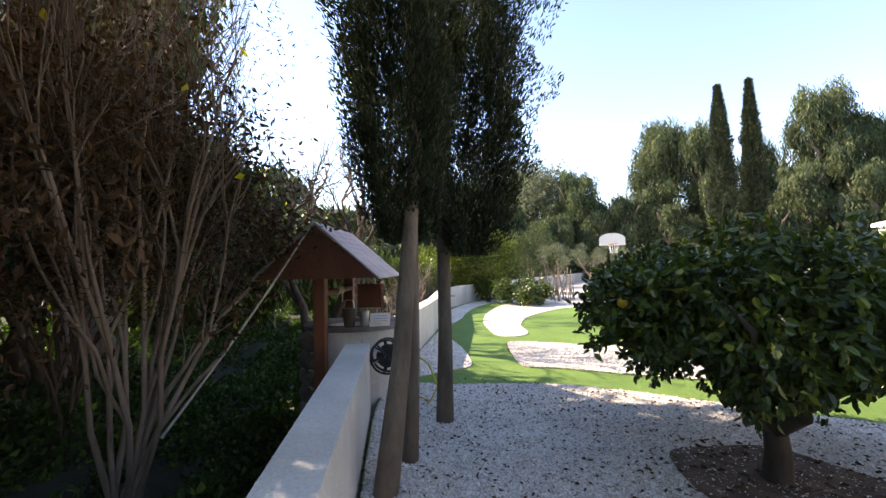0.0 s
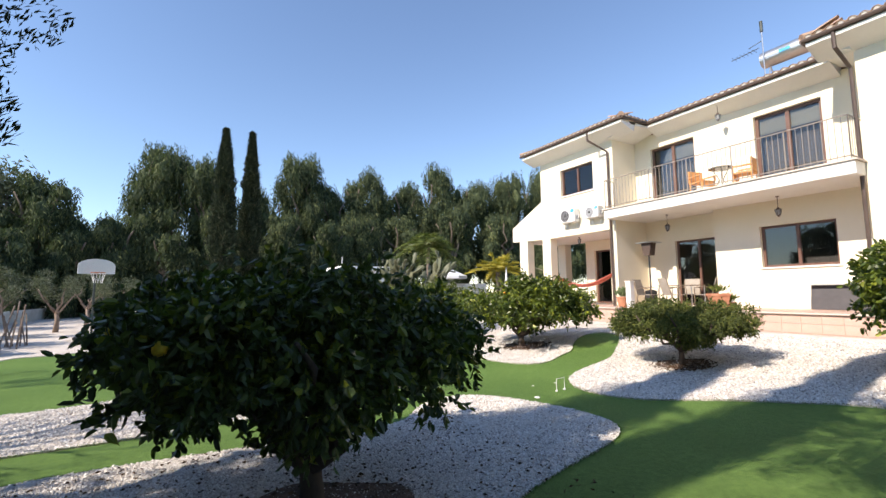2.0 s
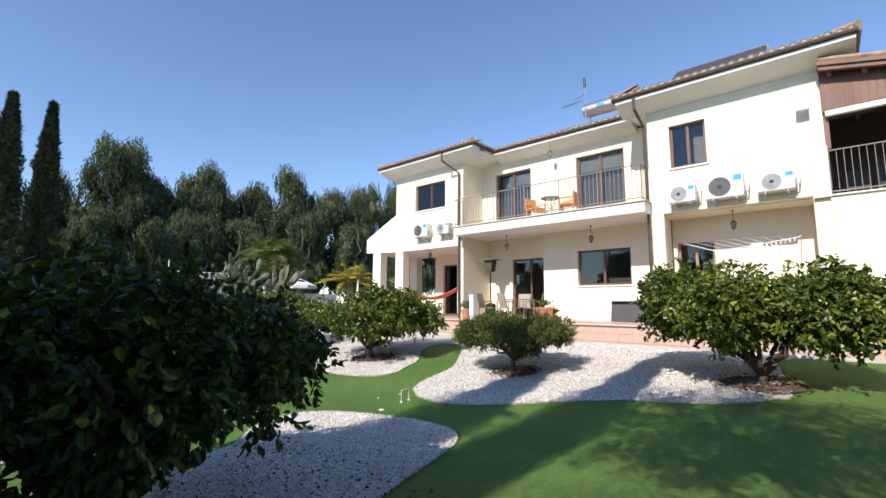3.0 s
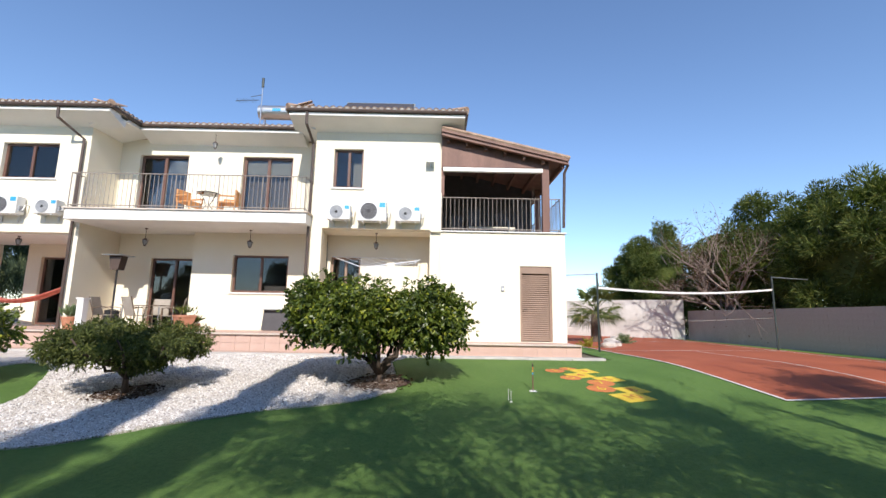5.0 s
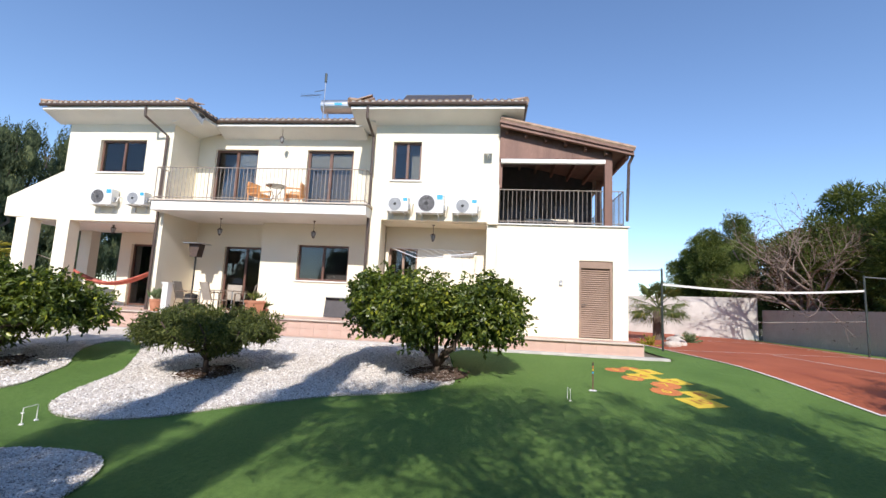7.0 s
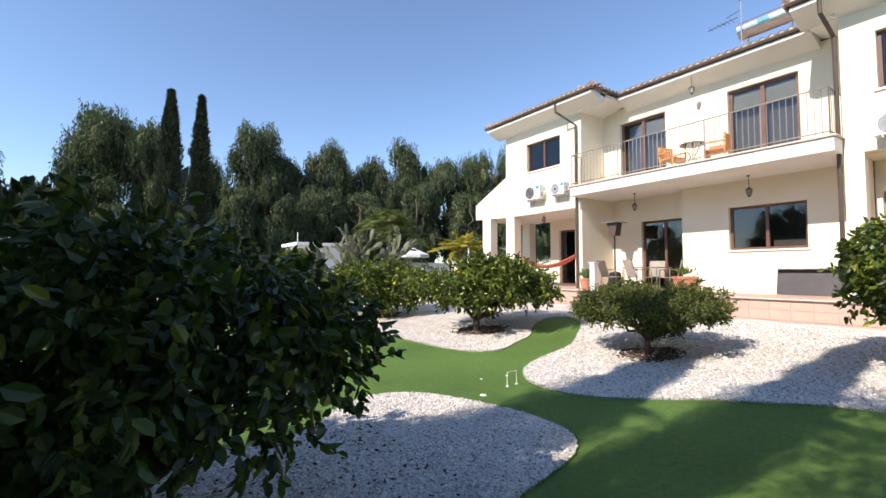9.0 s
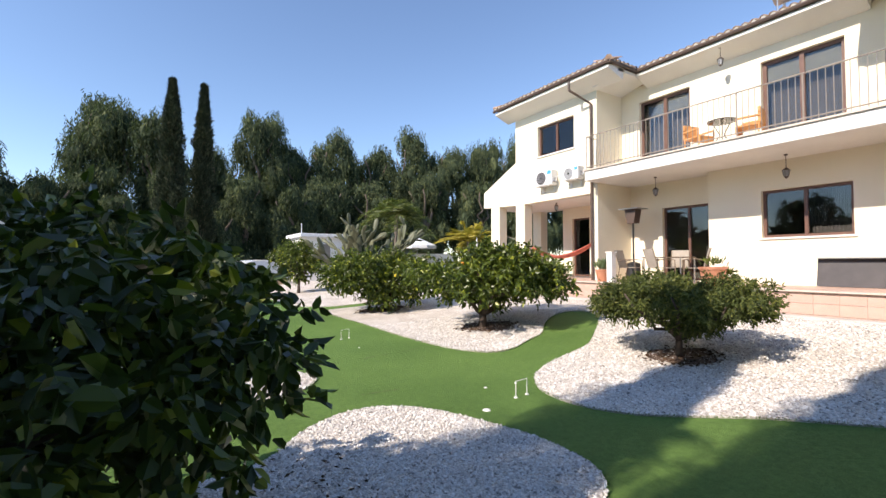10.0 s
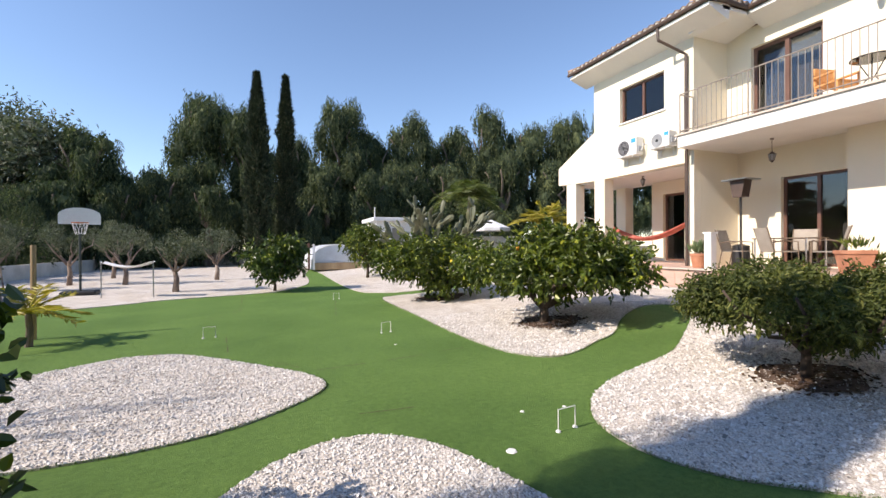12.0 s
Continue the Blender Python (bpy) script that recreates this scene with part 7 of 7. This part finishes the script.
bm = bmesh.new()
for a in range(12):
    q = a * math.pi / 6
    tube(bm, [c + bdir * 0.22 * math.cos(q) + bs * 0.22 * math.sin(q), c + bdir * 0.13 * math.cos(q + 0.4) + bs * 0.13 * math.sin(q + 0.4) - Vector((0, 0, 0.38))], 0.006, 4)
part("net", bm, CLOTHW, t)
bm = bmesh.new()
pb = Vector((BX, BY, 0)) - bdir * 0.25
tube(bm, [pb + Vector((0, 0, 0.1)), pb + Vector((0, 0, 2.2)), Vector((BX, BY, 2.6)) - bdir * 0.05], 0.04, 8)
part("pole", bm, DARKPOLE, t)
bm = bmesh.new()
box(bm, pb.x - 0.5, pb.x + 0.5, pb.y - 0.3, pb.y + 0.3, 0.015, 0.17)
part("base", bm, BLACK, t, bevel=0.04)

# white sheet hung among the olives
t = thing("garden_hammock", "white cloth hammock hung between posts among the olives", "hammock")
bm = bmesh.new()
rows_ = []
for k in range(13):
    s = k / 12
    z = 1.12 - 0.16 * math.sin(math.pi * s)
    rows_.append([bm.verts.new((-2.35 + 1.5 * s, 19.9 - 0.5 * s + d, z + abs(d) * 0.2)) for d in (-0.28, 0, 0.28)])
for p, q in zip(rows_, rows_[1:]):
    bm.faces.new((p[0], p[1], q[1], q[0])), bm.faces.new((p[1], p[2], q[2], q[1]))
cl = part("cloth", bm, CLOTHW, t)
cl.modifiers.new("thick", "SOLIDIFY").thickness = 0.01
for x, y in ((-0.85, 19.35), (-2.4, 19.95)):
    bm = bmesh.new()
    tube(bm, [(x, y, 0), (x, y, 1.2)], 0.02, 6)
    part("post", bm, STEEL, t)

# greenhouse, pool house, parasol
t = thing("greenhouse", "low polytunnel greenhouse with cloudy plastic cover", "greenhouse")
bm = bmesh.new()
arc = [(5.2 + 3.2 * (1 - math.cos(a)) / 2, 0.2 + 1.55 * math.sin(a) ** 0.7 if 0 < a < math.pi else 0.2) for a in [math.pi * k / 14 for k in range(15)]]
prism(bm, arc, "y", 32.0, 38.0)
part("cover", bm, POLY, t, smooth=False)
for k in range(5):
    bm = bmesh.new()
    tube(bm, [(x, 31.97 + k * 1.5, z + 0.02) for x, z in arc], 0.03, 5)
    part("hoop", bm, CLOTHW, t)
boxes("door_post", [(5.0, 5.12, 31.8, 31.95, 0.15, 1.85)], WOODV, t)
boxes("door_post", [(5.3, 5.42, 31.8, 31.95, 0.15, 1.8)], CLOTHW, t)
boxes("base_board", [(5.4, 8.4, 31.85, 31.95, 0.15, 0.6)], POST, t)
t = thing("pool_house", "small white flat-roofed pool house", "outbuilding")
boxes("wall", [(9.5, 12.8, 32.2, 35.5, 0.2, 3.35)], WHITE, t, "white rendered wall")
boxes("roof", [(9.25, 13.1, 31.9, 35.8, 3.36, 3.6)], CLOTHW, t, bevel=0.02)
boxes("window_frame", [(9.47, 9.495, 33.0, 34.0, 1.6, 2.6)], BROWN, t)
# sheet on the solid wall, its dark tone standing for a shaded opening
boxes("window_dark_sheet", [(10.6, 11.4, 32.17, 32.195, 1.3, 2.9)], INSIDE, t)
bm = bmesh.new()
tube(bm, [(9.35, 31.95, 3.6), (9.35, 31.95, 4.25)], 0.03, 6)
part("vent_pipe", bm, CLOTHW, t)
boxes_ = thing("pool_wall", "low white wall in front of the pool", "wall")
boxes("body", [(13.6, 18.6, 27.0, 27.25, 0.2, 2.2)], WHITE, boxes_)
t = thing("parasol", "open white square parasol by the pool", "parasol", at=(15.1, 26.4, 0.3))
bm = bmesh.new()
rim = [bm.verts.new((1.25 * math.cos(a), 1.25 * math.sin(a), 2.38)) for a in [math.pi / 4 + k * math.pi / 4 for k in range(8)]]
apex_ = bm.verts.new((0, 0, 2.92))
low_ = [bm.verts.new((v.co.x, v.co.y, 2.2)) for v in rim]
for k in range(8):
    bm.faces.new((rim[k], rim[(k + 1) % 8], apex_)), bm.faces.new((low_[k], low_[(k + 1) % 8], rim[(k + 1) % 8], rim[k]))
cl = part("canopy", bm, CLOTHW, t)
cl.modifiers.new("thick", "SOLIDIFY").thickness = 0.01
bm = bmesh.new()
tube(bm, [(0, 0, 0), (0, 0, 2.9)], 0.025, 8)
part("pole", bm, STEEL, t)
t = thing("closed_parasol", "closed white parasol on a pole", "parasol", at=(14.98, 20.0, 0.4))
bm = bmesh.new()
tube(bm, [(0, 0, 0.9), (0, 0, 1.3), (0, 0, 2.4)], [0.06, 0.13, 0.02], 10)
part("canopy", bm, CLOTHW, t)
bm = bmesh.new()
tube(bm, [(0, 0, 0), (0, 0, 2.5)], 0.02, 8)
part("pole", bm, STEEL, t)

# ---- terrace tiles ----
terrace_ob = bpy.data.objects["terrace"]
rt = random.Random(9)


def tile_mesh_of(name, dx, dy, dz, material):
    bm = bmesh.new()
    box(bm, 0, dx, 0, dy, 0, dz)
    return finish(name, bm, material, bevel=0.002)


top_m, rise_m, nose_m = tile_mesh_of("floor_tile", 0.292, 0.392, 0.02, TILEP), tile_mesh_of("riser_tile", 0.012, 0.392, 0.215, TILEP), tile_mesh_of("nosing_tile", 0.33, 0.592, 0.03, NOSE)
stone_m = tile_mesh_of("plinth_stone", 0.03, 0.56, 0.22, PLINTH)


def lay(mesh, name, x, y, z, k=0.0008, parent=terrace_ob):
    ob = new(name, mesh)
    ob.parent = parent
    ob.location = (x + rt.uniform(-k, k), y, z + rt.uniform(-k, k))


for side, y0, y1, top in (("l", 0.2, 17.4, TERL), ("r", -3.58, 0.16, TERR)):
    y = y0
    while y < y1 - 0.3:
        lay(rise_m, "riser_tile", 12.228, y, top - 0.47)
        lay(rise_m, "riser_tile", 12.228, y, top - 0.25)
        for c in range(4 if side == "l" else 3):
            lay(top_m, "floor_tile", 12.5 + c * 0.3, y, top - 0.025)
        y += 0.4
    y = y0
    while y < y1 - 0.4:
        lay(nose_m, "nosing_tile", 12.16, y, top - 0.03)
        y += 0.6
ob = None
bm = bmesh.new()
box(bm, 13.6, 15.3, 0.2, 17.4, TERL - 0.03, TERL - 0.008)
structure("inner_paving", bm, TILEP, "pink tiled terrace paving near the house")
y = -4.1
while y < 17.2:
    for r in range(2):
        ob = new("plinth_stone", stone_m)
        ob.parent = bpy.data.objects["terrace_plinth"]
        ob.location = (11.925 + rt.uniform(-0.008, 0.004), y + 0.29 * r, 0.03 + 0.23 * r)
    y += 0.58
bm = bmesh.new()
box(bm, 12.3, 13.38, -0.2, 0.19, TERR - 0.02, TERR + 0.09)
structure("step", bm, NOSE, "low stone step between the two terrace levels", bevel=0.01)

# turf edging: short blades along the rims of the beds
rk = np.random.default_rng(700)
P = []
for ring in (BEDS[0], BEDS[1], BEDS[5]):
    r = np.array(ring)
    q = np.roll(r, -1, 0)
    for k in range(len(r)):
        n = int(np.linalg.norm(q[k] - r[k]) * 260)
        s = rk.random(n)[:, None]
        P.append(r[k] * (1 - s) + q[k] * s + rk.normal(size=(n, 2)) * 0.012)
P = np.concatenate(P)
P = P[P[:, 0] < 11.5]
p = np.stack([P[:, 0], P[:, 1], np.array([g(v) for v in P[:, 0]]) + 0.004], 1)
way = rk.normal(size=p.shape) * 0.6 + [0, 0, 1.2]
v, f = leaf_arrays(rk, p, way, 0.03, 0.006)
tagged(new("turf_fringe", raw_mesh("turf_fringe", v, f, TURF)), "frayed green edge of the artificial turf", "turf edge", kind="stuff")


# loose stones
def in_ring(P, ring):
    inside = np.zeros(len(P), bool)
    r = np.array(ring)
    x, y = P[:, 0], P[:, 1]
    for (xa, ya), (xb, yb) in zip(r, np.roll(r, -1, 0)):
        hit = (ya > y) != (yb > y)
        with np.errstate(divide="ignore", invalid="ignore"):
            inside ^= hit & (x < (xb - xa) * (y - ya) / (yb - ya + 1e-12) + xa)
    return inside


def chips(ring, n, seed, size, limit=None):
    rk = np.random.default_rng(seed)
    r = np.array(ring)
    P = rk.uniform(r.min(0), r.max(0), (n, 2))
    P = P[in_ring(P, ring)]
    if limit is not None:
        P = P[np.hypot(P[:, 0] - limit[0], P[:, 1] - limit[1]) < limit[2]]
    m = len(P)
    base = np.array([(1, 0, 0), (0, 1, 0), (-1, 0, 0), (0, -1, 0), (0, 0, 1), (0, 0, -1)], float)
    tri = np.array([(0, 1, 4), (1, 2, 4), (2, 3, 4), (3, 0, 4), (1, 0, 5), (2, 1, 5), (3, 2, 5), (0, 3, 5)])
    v = np.repeat(base[None], m, 0) * rk.uniform(0.55, 1.3, (m, 6, 1))
    s = size * rk.uniform(0.5, 1.3, (m, 1, 1))
    v = v * s * [1.1, 0.9, 0.6]
    a = rk.uniform(0, 2 * np.pi, m)
    c, sn = np.cos(a)[:, None], np.sin(a)[:, None]
    x, y = v[..., 0] * c - v[..., 1] * sn, v[..., 0] * sn + v[..., 1] * c
    tilt = rk.normal(size=(m, 1)) * 0.5
    z = v[..., 2] + x * tilt
    gz_ = np.array([g(q) for q in P[:, 0]])[:, None] + 0.022
    v = np.stack([x + P[:, :1], y + P[:, 1:], z + gz_], -1).reshape(-1, 3)
    f = (tri[None] + np.arange(m)[:, None, None] * 6).reshape(-1, 3)
    return tagged(new("gravel_chip", raw_mesh("gravel_chip", v, f, CHIP)), "loose white limestone chips", "gravel", kind="stuff")


chips(BEDS[0], 110000, 801, 0.0145)
chips(BEDS[1], 34000, 802, 0.0155)
chips(BEDS[5], 100000, 803, 0.0165, (5.5, 5.5, 6.5))
chips(BEDS[2], 4000, 804, 0.02)

# blocks of the boundary wall, laid dry-jointed in courses
court_wall = [o for o in bpy.data.objects if o.name.startswith("boundary_wall")][0]
ax, ay, bx, by = 6.0, -13.75, 26.0, -14.35
wx, wy = unit(np.array([bx - ax, by - ay]))
bm = bmesh.new()
box(bm, 0, 0.396, -0.01, 0.007, 0, 0.191)
block_mesh = finish("block", bm, BLOCKW, False, 0.0)
V, F = [], []
for row in range(11):
    for k in range(49):
        s0, z0 = k * 0.405 + (0.2 if row % 2 else 0.0), -0.1 + row * 0.2
        if 1 <= row and 7 <= k <= 36:
            ob = new("block", block_mesh)
            ob.parent = court_wall
            ob.location, ob.rotation_euler = (ax + wx * s0, ay + wy * s0, z0), (0, 0, math.atan2(wy, wx))
            continue
        n0 = len(V)
        for d in (-0.01, 0.007):
            for s, z in ((s0, z0), (s0 + 0.396, z0), (s0 + 0.396, z0 + 0.191), (s0, z0 + 0.191)):
                V.append((ax + wx * s - wy * d, ay + wy * s + wx * d, z))
        F += [(n0 + 4, n0 + 5, n0 + 6, n0 + 7), (n0, n0 + 1, n0 + 5, n0 + 4), (n0 + 1, n0 + 2, n0 + 6, n0 + 5), (n0 + 2, n0 + 3, n0 + 7, n0 + 6), (n0 + 3, n0, n0 + 4, n0 + 7)]
tagged(new("wall_blocks", raw_mesh("wall_blocks", np.array(V), np.array(F), BLOCKW)), "beige concrete blocks facing the court wall", "wall", kind="stuff")
